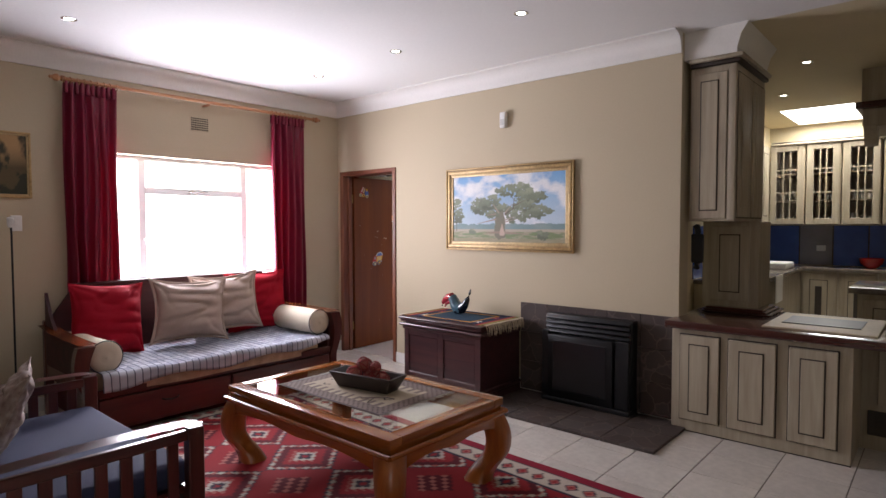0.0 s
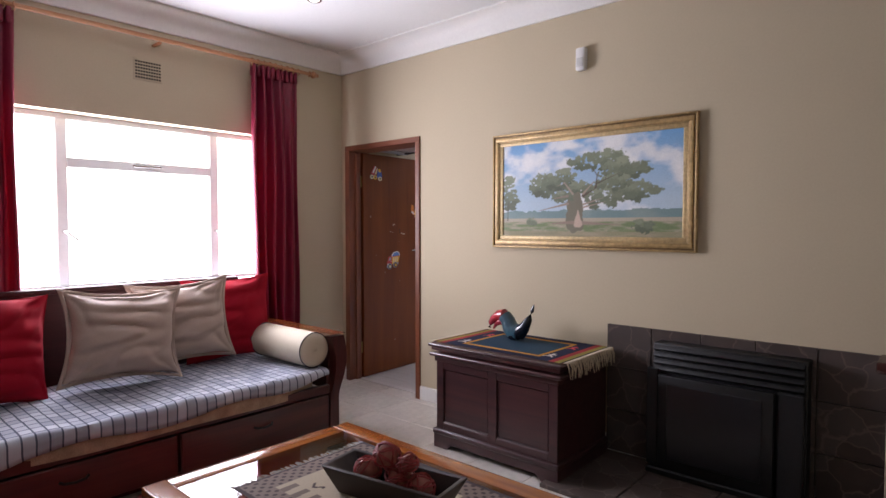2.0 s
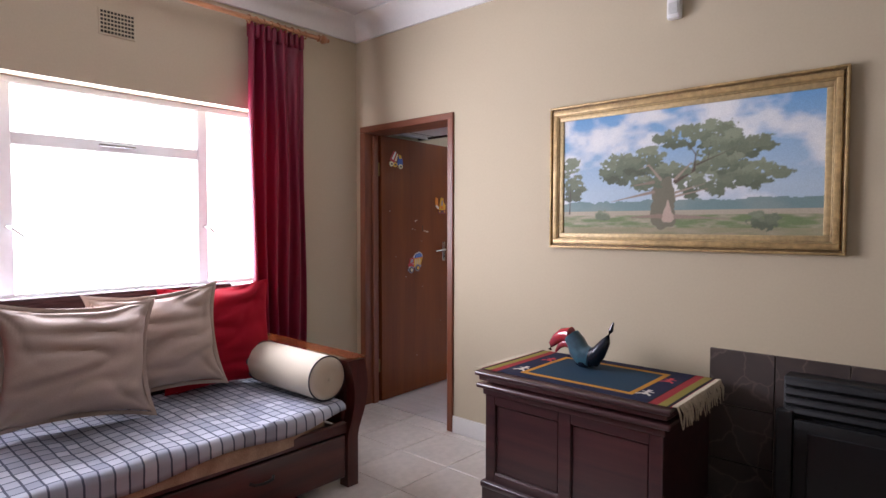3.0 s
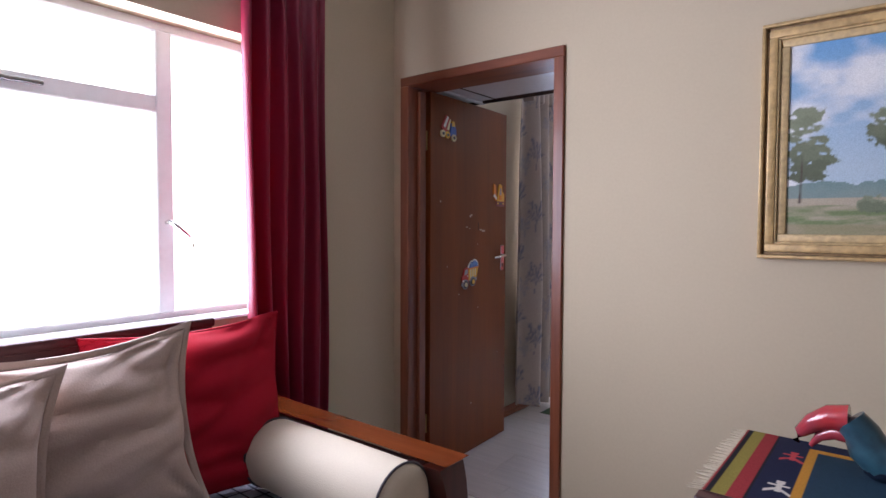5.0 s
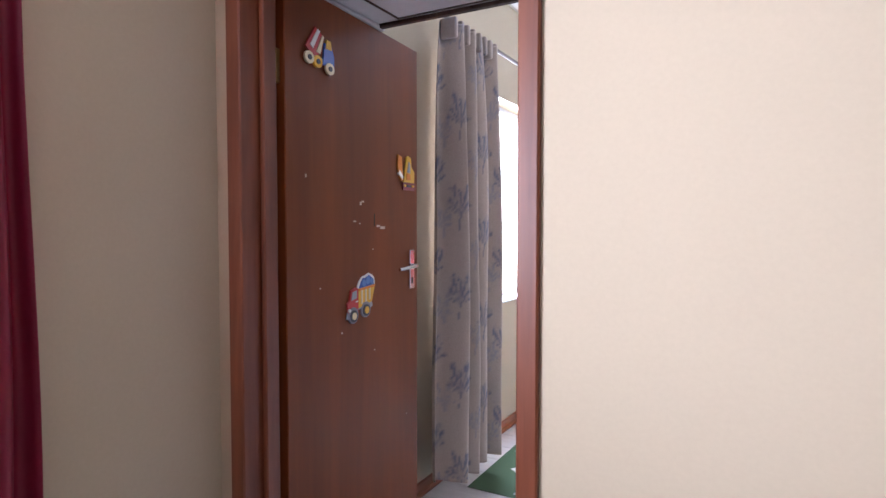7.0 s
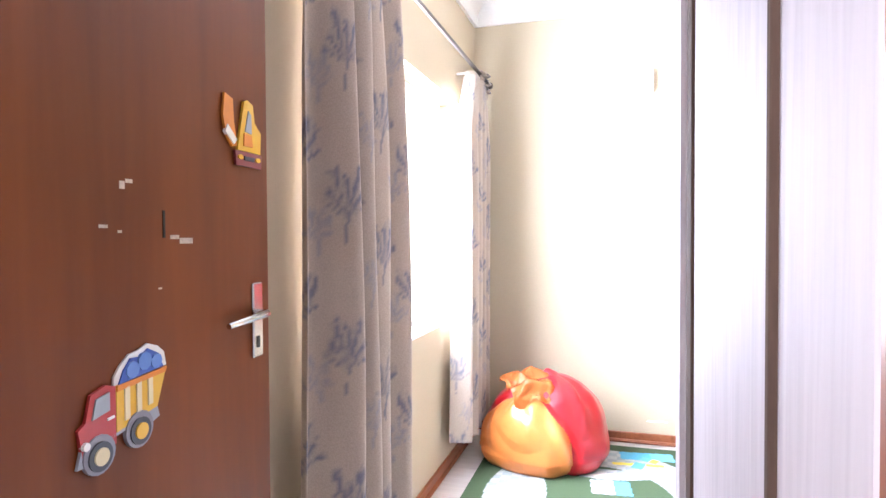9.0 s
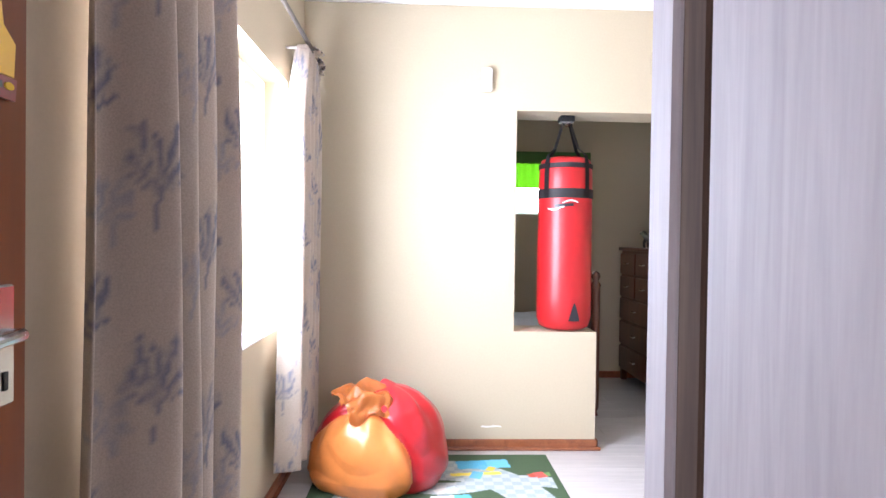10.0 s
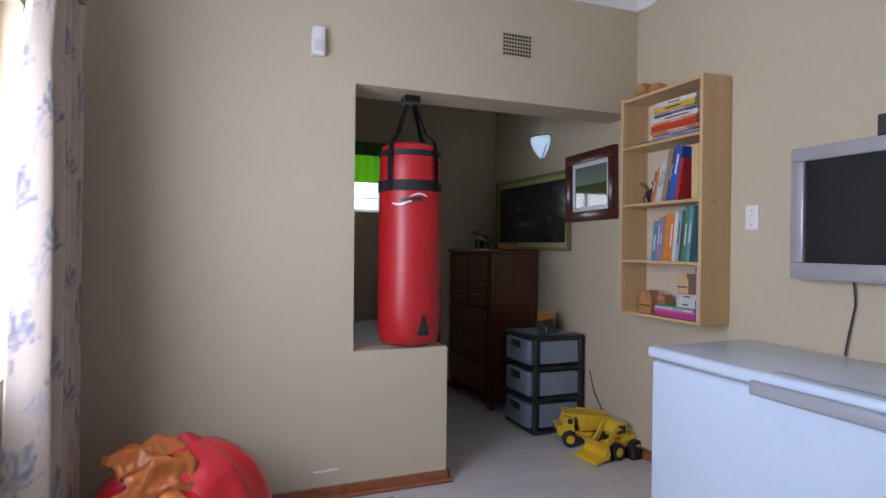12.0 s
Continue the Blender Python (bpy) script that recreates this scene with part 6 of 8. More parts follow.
def kitchen_back():
    y = 8.97
    z0, z1 = 1.475, 2.53
    xs = [(-0.563, -0.172), (-0.132, 0.228), (0.268, 0.648), (0.69, 1.07)]
    for k, (a, b) in enumerate(xs):
        u = thing("glazed_cupboard", "cream glazed wall cupboard holding glassware, inside coloured brighter as if lit", "cupboard", (0, 0, 0), 0, "kitchen wall cupboards")
        bm = bmesh.new()
        box(bm, a - 0.012, y + 0.002, z0, a, KY - 0.01, z1)
        box(bm, b, y + 0.002, z0, b + 0.012, KY - 0.01, z1)
        box(bm, a, y + 0.002, z0, b, KY - 0.01, z0 + 0.02)
        box(bm, a, y + 0.002, z1 - 0.02, b, KY - 0.01, z1)
        box(bm, a, KY - 0.03, z0 + 0.02, b, KY - 0.01, z1 - 0.02)
        part("carcass", bm, WOOD_IN, u)
        cup_door(u, a, b, z0, z1, y, True)
        for z in (1.78, 2.14):
            part("shelf", blk(a, y + 0.06, z, b, KY - 0.032, z + 0.015), WOOD_IN, u)
        rs = random.Random(k)
        for j in range(4):
            xx = a + 0.09 + j * 0.085
            for zz in (z0 + 0.021, 1.796, 2.156):
                h = rs.uniform(0.06, 0.13)
                r = rs.uniform(0.025, 0.036)
                part("glassware", lathe([(r * 0.7, 0.0), (r, h * 0.5), (r * 0.95, h), (r * 0.85, h), (r * 0.8, 0.01), (0.0, 0.01)], 12, None, pose(xx, 9.20 + rs.uniform(-0.05, 0.1), zz)), WHITE_CHINA if rs.random() < 0.6 else CHROME, u)
    cr = thing("cornice_moulding", "cream and dark cornice over the wall cupboards", "moulding")
    part("moulding", blk(-0.56, y - 0.05, z1 + 0.001, 1.6, KY - 0.01, z1 + 0.03, 0.008), CUPBOARD, cr)
    part("moulding", blk(-0.56, y - 0.03, z1 + 0.031, 1.6, KY - 0.01, z1 + 0.05, 0.006), CUP_DARK, cr)
    # base cupboards and worktop, with a return along the left wall
    for k in range(5):
        a = -0.18 + 0.42 * k
        u = thing("base_cupboard", "cream glazed base cupboard with dark grooves", "cupboard", (0, 0, 0), 0, "kitchen base cupboards")
        part("carcass", blk(a, 8.97, 0.0, a + 0.415, KY - 0.002, 0.855), CUPBOARD, u)
        cup_door(u, a + 0.03, a + 0.385, 0.12, 0.82, 8.969)
        part("raised_panel", blk(a + 0.17, 8.935, 0.28, a + 0.245, 8.9415, 0.66, 0.003), CUP_DARK, u)
    u = thing("base_cupboard", "cream glazed base cupboard along the side wall", "cupboard")
    part("carcass", blk(-0.68, 6.2, 0, -0.182, KY - 0.002, 0.855), CUPBOARD, u)
    wt = thing("worktop", "grey mottled kitchen worktop", "worktop")
    part("slab", blk(-0.69, 8.92, 0.856, 2.2, KY - 0.003, 0.90, 0.008, 2), STONE, wt)
    part("slab", blk(-0.69, 6.2, 0.856, -0.13, 8.919, 0.90, 0.008, 2), STONE, wt)
    sb = thing("splashback", "blue glazed splashback tiles with dark bands", "tiles")
    for k in range(6):
        a = -0.69 + 0.40 * k
        part("tile_panel", blk(a, KY - 0.012, 0.905, a + 0.385, KY - 0.002, 1.455), BLUE_TILE if k in (0, 2, 3) else GREY_TILE, sb)
        part("band", blk(a + 0.385, KY - 0.015, 0.905, a + 0.40, KY - 0.002, 1.455), CUP_DARK, sb, "dark mosaic band")
    part("tile_panel", blk(-0.698, 6.2, 0.905, -0.688, 9.45, 1.455), BLUE_TILE, sb)
    so = thing("wall_socket", "white double wall socket over the worktop", "socket")
    part("plate", blk(-0.09, KY - 0.02, 1.10, 0.02, KY - 0.0125, 1.18, 0.003), PLASTIC_W, so)
    rb = thing("red_bowl", "glossy red bowl on the kitchen worktop", "bowl", (0.56, 9.25, 0.901))
    part("bowl", lathe([(0.05, 0.0), (0.06, 0.004), (0.12, 0.06), (0.14, 0.13), (0.13, 0.13), (0.10, 0.06), (0.0, 0.012)], 24), mat("red_enamel", (0.45, 0.01, 0.015), 0.2, coat=0.6), rb, "", 60)
    si = thing("dish_rack", "white dish rack and basin by the sink", "dish rack")
    part("basin", blk(-0.62, 8.25, 0.901, -0.22, 8.75, 0.985, 0.02, 2), PLASTIC_W, si)
    hd = thing("cloth_towel", "white towel hanging over the counter edge", "towel")
    part("cloth", blk(-0.128, 7.2, 0.60, -0.112, 7.5, 0.905, 0.006), PLASTIC_W, hd)
    # tall side cupboard on the left wall over the return
    u = thing("glazed_cupboard", "cream wall cupboard along the side wall", "cupboard")
    part("carcass", blk(-0.698, 7.3, 1.475, -0.585, 8.95, 2.53, 0.004), CUPBOARD, u)
    for j in range(4):
        ya = 7.33 + 0.405 * j
        part("cupboard_door", blk(-0.5845, ya, 1.49, -0.572, ya + 0.39, 2.515, 0.004), CUPBOARD, u)
        part("glaze_line", blk(-0.5725, ya + 0.085, 1.58, -0.5705, ya + 0.305, 2.425), CUP_DARK, u, "dark glaze groove")
        part("raised_panel", blk(-0.5704, ya + 0.098, 1.593, -0.564, ya + 0.292, 2.412, 0.004), CUPBOARD, u)
    # island with cream cupboards, and the extractor hood over it
    i = thing("kitchen_island", "cream kitchen island with thick stone top", "island")
    part("body", blk(0.69, 6.40, 0.0, 2.3, 7.1, 0.845), CUPBOARD, i)
    for k in range(3):
        cup_door(i, 0.73 + 0.48 * k, 1.15 + 0.48 * k, 0.15, 0.80, 6.399)
    part("top", blk(0.625, 6.32, 0.846, 2.36, 7.18, 0.905, 0.01, 2), STONE, i)
    h = thing("extractor_hood", "dark wooden mantel extractor hood over the island", "extractor hood")
    part("canopy", blk(0.69, 6.38, 2.34, 2.3, 7.2, 2.50, 0.01), CUPBOARD, h)
    part("mantel", blk(0.64, 6.33, 2.501, 2.36, 7.25, 2.56, 0.012, 2), COUNTER, h)
    part("chimney", blk(0.68, 6.40, 2.561, 2.2, 7.1, CEIL - 0.001), CUPBOARD, h)
    part("corbel", prism([(6.38, 2.339), (6.56, 2.339), (6.56, 2.18), (6.51, 2.19), (6.47, 2.23), (6.42, 2.29)], 0.10, "x", 0.70), CUPBOARD, h)
    sk = tagged(new("window_4"), "bright rectangular skylight in the kitchen ceiling", "skylight", "", "structure")
    bm = bmesh.new()
    for a in ((-0.32, 8.12, -0.308, 9.40), (0.448, 8.12, 0.46, 9.40), (-0.308, 8.12, 0.448, 8.132), (-0.308, 9.388, 0.448, 9.40)):
        box(bm, a[0], a[1], CEIL + 0.0, a[2], a[3], CEIL + 0.16)
    part("shaft", bm, WHITE, sk)


# the glow inside the cupboards is put into this paler colour; no lamp there
WOOD_IN = mat("cupboard_inside_brightened", (0.50, 0.41, 0.28), 0.6, var=0.1)
WHITE_CHINA = mat("white_china", (0.72, 0.70, 0.66), 0.2, coat=0.4)
STONE = mat("grey_brown_granite", (0.20, 0.165, 0.13), 0.25, var=0.4, grain=60, big=12, bump=0.02, coat=0.3)
BLUE_TILE = mat("blue_glazed_tile", (0.06, 0.12, 0.42), 0.2, var=0.15, grain=8, coat=0.3)
GREY_TILE = mat("grey_glazed_tile", (0.25, 0.24, 0.27), 0.2, var=0.1, grain=8, coat=0.3)
kitchen_back()


# ---- bedroom ----
def floral(co):
    """Beige linen with blue-grey coral-shaped sprays in a half-drop repeat."""
    y, z = co[:, 1] * 1.25 + co[:, 0] * 1.5, co[:, 2]
    rgb = np.tile(np.array((0.52, 0.435, 0.355)), (len(y), 1))
    n = smooth_noise(y, z, 55, 4, 3)
    m = smooth_noise(y, z, 9, 2, 5)
    rgb *= (0.94 + 0.12 * m)[:, None]
    per, drop = 0.29, 0.42
    for shift, size, ink, tone in ((0.0, 0.125, 0.92, (0.19, 0.20, 0.26)), (0.5, 0.090, 0.55, (0.24, 0.27, 0.36))):
        s = y / per + shift
        col = np.floor(s)
        u = (s - col - 0.5) * per + 0.02 * np.sin(col * 2.7)
        v = (z + (col % 3) * drop / 3 + shift * 0.17) % drop - drop * 0.4
        r, th = np.hypot(u, v + size * 0.55), np.arctan2(u, v + size * 0.55)
        lobes = 0.80 + 0.14 * np.cos(7 * th + col) + 0.30 * (n - 0.5)
        crown = np.clip((size * 1.45 * lobes - r) / 0.016, 0, 1) * (np.abs(th) < 1.25)
        twig = np.clip(0.55 + 0.9 * np.cos(th * 15 + 5 * (n - 0.5)) * np.clip(r / size, 0.2, 1), 0.18, 1) * np.clip(0.35 + 1.2 * n, 0, 1)
        stalk = (np.abs(u + 0.01 * np.sin(v * 40)) < 0.006) & (v < -size * 0.4) & (v > -size * 1.1)
        rgb = blend(rgb, ink * np.maximum(crown * twig, np.where(stalk, 0.8, 0)), tone)
    return rgb


CURT_BED = dyed("floral_curtain_linen", 0.8, 260, 0.12, 0.25)
_cm = CURT_BED.node_tree
_tl = _cm.nodes.new("ShaderNodeBsdfTranslucent")
_mx = _cm.nodes.new("ShaderNodeMixShader")
_mx.inputs[0].default_value = 0.12
_at = [q for q in _cm.nodes if q.type == "ATTRIBUTE"][0]
_cm.links.new(_at.outputs["Color"], _tl.inputs[0])
_cm.links.new(_cm.nodes["Principled BSDF"].outputs[0], _mx.inputs[1])
_cm.links.new(_tl.outputs[0], _mx.inputs[2])
_cm.links.new(_mx.outputs[0], _cm.nodes["Material Output"].inputs[0])
curtain("curtain", BX + 0.165, 5.515, 6.03, 0.10, 2.245, 4, 0.078, CURT_BED, "beige floral lined curtain drawn open beside the window", 21, 0.9, None, floral)


def knot(u, v, y):
    t = max(0, (v - 0.82) / 0.18)
    c = 7.60
    return c + (y - c) * (1 - 0.45 * t) - 0.10 * (1 - v)


curtain("curtain", BX + 0.105, 7.22, 7.92, 0.19, 2.245, 5, 0.055, CURT_BED, "beige floral lined curtain bunched in the corner", 25, 0.9, knot, floral)
ruffle = thing("curtain_heading", "gathered floral curtain heading bunched at the rod end", "curtain heading")
for k, (dy, dz, w) in enumerate(((-0.05, 0.010, 0.075), (0.02, 0.025, 0.085), (0.09, 0.000, 0.075), (0.14, -0.035, 0.060))):
    def crumple(u, v, dy=dy, dz=dz, w=w, k=k):
        a, t = 2 * math.pi * u, v - 0.5
        r = w * (0.40 + 0.16 * math.sin(3 * a + k) + 0.10 * math.sin(7 * a + 2 * k))
        return (BX + 0.125 + r * math.cos(a), 7.60 + dy + t * 0.05 + 0.25 * r * math.sin(2 * a), 2.262 + dz + r * math.sin(a) * (1 - 0.5 * abs(t)))
    fold = part("gather", grid(40, 6, crumple, None, True), CURT_BED, ruffle, "", 80)
    fold.modifiers.new("thick", "SOLIDIFY").thickness = 0.003
    dye(fold, floral)
rd = thing("curtain_rod", "slim dark metal curtain rod with end bracket", "curtain rod")
ROD_DARK = mat("pewter_rod", (0.14, 0.12, 0.11), 0.4, 0.7)
part("rod", tube([(BX + 0.125, 5.42, 2.292), (BX + 0.125, 7.86, 2.292)], 0.011, 10), ROD_DARK, rd)
part("finial", lathe([(0.011, 0), (0.022, 0.01), (0.018, 0.04), (0.0, 0.055)], 12, None, pose(BX + 0.125, 7.86, 2.292, -90, 0, 0)), ROD_DARK, rd)
part("bracket", blk(BX + 0.001, 7.50, 2.275, BX + 0.12, 7.515, 2.287, 0.002), PLASTIC_W, rd)


def wardrobe():
    w = thing("wardrobe", "built-in pale woodgrain wardrobe with dark edging", "wardrobe")
    x0 = -3.176
    part("side_panel", blk(x0, 4.502, 0.002, x0 + 0.022, 5.018, 2.085, 0.002), WARD, w, "pale woodgrain end panel")
    part("side_bead", blk(x0 - 0.022, 4.5005, 0.002, x0 - 0.0005, 4.509, 2.085, 0.001), WARD_DARK, w)
    part("edge_strip", blk(x0 - 0.004, 5.020, 0.002, x0 + 0.022, 5.077, 2.085, 0.003), WARD_DARK, w, "dark brown edging")
    k = 0
    x = -3.188
    while x < SX - 0.45:
        b = min(x + 0.515, SX - 0.004)
        d = part("wardrobe_door", blk(x, 5.080, 0.06, b - 0.006, 5.150, 2.07, 0.006), WARD, w)
        part("door_knob", lathe([(0.008, 0), (0.008, 0.015), (0.016, 0.022), (0.012, 0.03), (0.0, 0.032)], 12, None, pose(b - 0.05 if k % 2 == 0 else x + 0.045, 5.148, 1.05, -90, 0, 0)), CHROME, d)
        x = b
        k += 1
    part("carcass", blk(x0 + 0.023, 4.502, 0.002, SX - 0.004, 5.076, 2.07), WARD_DARK, w)
    # top boxes run on over the doorway; their underside is a panelled soffit
    part("top_box", blk(BX + 0.005, 4.502, 2.098, SX - 0.004, 5.06, CEIL - 0.001), WARD_TOP, w, "white top cupboard over the doorway")
    part("soffit_panel", blk(BX + 0.24, 4.56, 2.090, -3.36, 5.02, 2.0975, 0.002), WARD_TOP, w)
    bm = bmesh.new()
    for a in ((BX + 0.23, 4.55, BX + 0.24, 5.03), (-3.36, 4.55, -3.35, 5.03), (BX + 0.24, 4.55, -3.36, 4.56), (BX + 0.24, 5.02, -3.36, 5.03)):
        box(bm, a[0], a[1], 2.088, a[2], a[3], 2.0975)
    part("soffit_line", bm, WARD_DARK, w, "dark bead round the soffit panel")
    part("soffit_edge", blk(BX + 0.005, 5.061, 2.084, SX - 0.004, 5.086, 2.104, 0.003), WARD_DARK, w)
    part("soffit_trim", blk(BX + 0.09, 4.502, 2.082, BX + 0.125, 5.10, 2.0975, 0.004), WARD_TOP, w)
    x, k = BX + 0.006, 0
    while x < SX - 0.3:
        b = min(x + 0.60, SX - 0.004)
        part("top_door", blk(x, 5.088, 2.105, b - 0.005, 5.12, CEIL - 0.004, 0.003), WARD, w)
        x = b
    return w


wardrobe()


def bean_bag():
    b = thing("bean_bag", "slumped red and orange vinyl bean bag in the corner", "bean bag", (-3.685, 7.56, 0))
    R = mat("red_vinyl", (0.48, 0.012, 0.020), 0.30, var=0.10, grain=14, big=6, bump=0.35, coat=0.25)
    O = mat("orange_vinyl", (0.70, 0.225, 0.055), 0.36, var=0.10, grain=22, big=6, bump=0.3, coat=0.10)

    def skin(orange):
        """The slumped pear of the bag: the orange panel bulges out of the red ones along a sunken seam."""
        nu, nv, top = 264, 112, 0.515
        od = Vector((-0.40, -0.86, -0.28)).normalized()
        bm, rows, side = bmesh.new(), [], {}
        for j in range(nv + 1):
            h = (j / nv) ** 0.9
            for i in range(nu):
                th = 2 * math.pi * i / nu
                c, w = math.cos(th), math.sin(th)
                r = max(0.0, 1 - h ** 2.8) ** 0.56 * (0.84 + 0.16 * min(1, h / 0.16) ** 0.6)
                p = Vector((c, w, 2.0 * h - 0.9))
                d = p.normalized().dot(od) - 0.60 + 0.05 * noise.noise(p * 1.6)
                groove = math.exp(-(d / 0.055) ** 2)
                fold = h ** 2.2 * (0.045 * math.sin(7 * th + 2.2 * h) + 0.035 * math.sin(13 * th + 1.0 - 3 * h))
                tuck = math.exp(-((d - 0.10) / 0.16) ** 2) * 0.030 * math.sin(17 * th + 9 * h)
                crease = max(0, 1 - abs(noise.noise(Vector((c * 1.5 + 3.1, w * 1.5, h * 3.2 + c))) * 3.2))
                k = 1 + fold + tuck - 0.085 * groove + (0.075 * min(1, d / 0.25) if d > 0 else 0) - 0.030 * crease + 0.035 * noise.noise(p * 1.3)
                x, y = 0.378 * r * k * c + 0.035 * h * h, 0.325 * r * k * w - 0.03 * h * h
                z = top * h * (1 + 0.05 * noise.noise(Vector((c, w, 1.7))) * (1 - h))
                v = bm.verts.new((x, y, max(0.002, z)))
                rows.append(v)
                side[v] = d
        for j in range(nv):
            for i in range(nu):
                q = [rows[j * nu + i], rows[j * nu + (i + 1) % nu], rows[(j + 1) * nu + (i + 1) % nu], rows[(j + 1) * nu + i]]
                if (sum(side[v] for v in q) > 0) == orange:
                    bm.faces.new(q)
        if not orange:
            bm.faces.new(rows[:nu][::-1])
        bmesh.ops.delete(bm, geom=[v for v in bm.verts if not v.link_faces], context="VERTS")
        return bm
    part("panel", skin(False), R, b, "red vinyl body", 80)
    part("panel", skin(True), O, b, "orange vinyl front panel", 80)

    def flap(c, w, h, yaw, pitch, curl, seed):
        turned = Euler((radians(pitch), 0, radians(yaw))).to_matrix()

        def fn(u, v):
            a = 2 * u - 1
            x = a * w * (1 - 0.25 * v * v) + 0.02 * noise.noise(Vector((3 * v, seed, 0)))
            y = -h * v * (1 + 0.25 * noise.noise(Vector((2.2 * a, seed, 2))))
            z = curl * math.sin(math.pi * v) - 0.06 * abs(a) ** 2.2
            z += 0.045 * noise.noise(Vector((2.6 * a + seed, 3.4 * v, 1))) + 0.016 * abs(noise.noise(Vector((5 * a, 6 * v + seed, 4))))
            return Vector(c) + turned @ Vector((x, y, z))
        bm = grid(34, 26, fn)
        bmesh.ops.solidify(bm, geom=bm.faces, thickness=0.008)
        bmesh.ops.recalc_face_normals(bm, faces=bm.faces)
        return bm
    part("flap", flap((-0.095, 0.00, 0.510), 0.175, 0.19, 12, 6, 0.025, 1.0), O, b, "loose orange flap", 80)
    part("flap", flap((-0.055, -0.110, 0.490), 0.150, 0.17, 20, 34, 0.050, 2.2), O, b, "loose orange flap", 80)
    part("neck", lathe([(0.075, 0.0), (0.050, 0.030), (0.026, 0.050), (0.012, 0.062), (0.0, 0.065)], 14, None, pose(0.03, -0.03, 0.480, 12, -10, 0)), R, b, "gathered red neck", 80)


bean_bag()


def play_mat(x, y, w, h):
    green, road, pale = (0.065, 0.105, 0.055), (0.33, 0.39, 0.39), (0.43, 0.47, 0.45)
    rgb = np.tile(np.array(green), (len(x), 1))
    cx, cy = w * 0.52, h * 0.62
    chk = ((np.floor(x / 0.05) + np.floor(y / 0.05)) % 2)[:, None]
    tone = np.array(road) * chk + np.array(pale) * (1 - chk)
    d = np.hypot((x - cx) / (w * 0.36), (y - cy) / (h * 0.27))
    m = (np.abs(d - 1) < 0.24) | (np.abs(y - h * 0.80 - 0.05 * np.sin(x * 7)) < 0.07) | (np.abs(y - h * 0.28 - 0.12 * np.sin(x * 5)) < 0.075) | (np.abs(x - w * 0.22 - 0.05 * np.sin(y * 6)) < 0.07)
    rgb[m] = tone[m]

    def tile(px, py, sx, sy, ang, col, col2=None):
        ca, sa = math.cos(ang), math.sin(ang)
        u, v = (x - px) * ca + (y - py) * sa, -(x - px) * sa + (y - py) * ca
        q = (np.abs(u) < sx) & (np.abs(v) < sy)
        rgb[q] = col
        if col2 is not None:
            rgb[q & (u > sx * 0.15)] = col2
    tile(w * 0.70, h * 0.93, 0.15, 0.06, 0.1, (0.10, 0.42, 0.62), (0.16, 0.50, 0.66))
    tile(w * 0.66, h * 0.865, 0.14, 0.02, 0.1, (0.75, 0.62, 0.10))
    tile(w * 0.93, h * 0.86, 0.07, 0.025, 0.2, (0.45, 0.08, 0.05), (0.16, 0.30, 0.10))
    tile(w * 0.55, h * 0.70, 0.10, 0.085, 0.1, (0.60, 0.66, 0.70), (0.12, 0.42, 0.58))
    tile(w * 0.80, h * 0.55, 0.10, 0.09, 0.25, (0.62, 0.62, 0.60), (0.66, 0.40, 0.06))
    tile(w * 0.79, h * 0.47, 0.11, 0.03, 0.25, (0.58, 0.06, 0.12))
    tile(w * 0.36, h * 0.55, 0.13, 0.035, -0.4, (0.60, 0.06, 0.07))
    tile(w * 0.31, h * 0.47, 0.10, 0.045, -0.4, (0.68, 0.46, 0.10), (0.62, 0.60, 0.55))
    tile(w * 0.10, h * 0.52, 0.09, 0.07, 0.6, (0.66, 0.50, 0.05), (0.70, 0.66, 0.45))
    tile(w * 0.10, h * 0.30, 0.10, 0.06, 0.2, (0.70, 0.52, 0.06))
    tile(w * 0.50, h * 0.22, 0.10, 0.07, 0.2, (0.22, 0.55, 0.70), (0.68, 0.66, 0.62))
    tile(w * 0.80, h * 0.20, 0.09, 0.07, -0.3, (0.62, 0.60, 0.20), (0.60, 0.10, 0.10))
    tile(w * 0.5, h * 0.08, 0.12, 0.05, 0.0, (0.50, 0.10, 0.08), (0.60, 0.55, 0.5))
    rs = random.Random(17)
    inks = ((0.62, 0.66, 0.66), (0.66, 0.52, 0.08), (0.14, 0.44, 0.60), (0.60, 0.10, 0.08), (0.50, 0.60, 0.62), (0.64, 0.62, 0.56))
    for _ in range(26):
        px, py = rs.uniform(0.08, 0.94) * w, rs.uniform(0.05, 0.94) * h
        tile(px, py, rs.uniform(0.03, 0.065), rs.uniform(0.02, 0.05), rs.uniform(-0.8, 0.8), rs.choice(inks), rs.choice(inks))
    e = np.minimum(np.minimum(x, w - x), np.minimum(y, h - y))
    rgb[e < 0.035] = green
    return rgb


woven("play_mat", "green printed road play mat with coloured buildings", "rug", -4.03, 5.74, -2.715, 7.88, 0.0, 0.003, 200, 330, play_mat, None, 0.0006)


# writing on the play mat: a red start panel
def lettering(word, size, m, at, name="lettering", parent=None, extrude=0.0004):
    cu = bpy.data.curves.new(name, "FONT")
    cu.body, cu.size, cu.align_x, cu.align_y, cu.extrude = word, size, "CENTER", "CENTER", extrude
    tmp = bpy.data.objects.new("tmp", cu)
    scene.collection.objects.link(tmp)
    me = bpy.data.meshes.new_from_object(tmp.evaluated_get(bpy.context.evaluated_depsgraph_get()))
    bpy.data.objects.remove(tmp)
    me.materials.append(m)
    ob = new(name, me)
    if parent is not None:
        ob.parent = parent
    ob.matrix_basis = at
    return ob


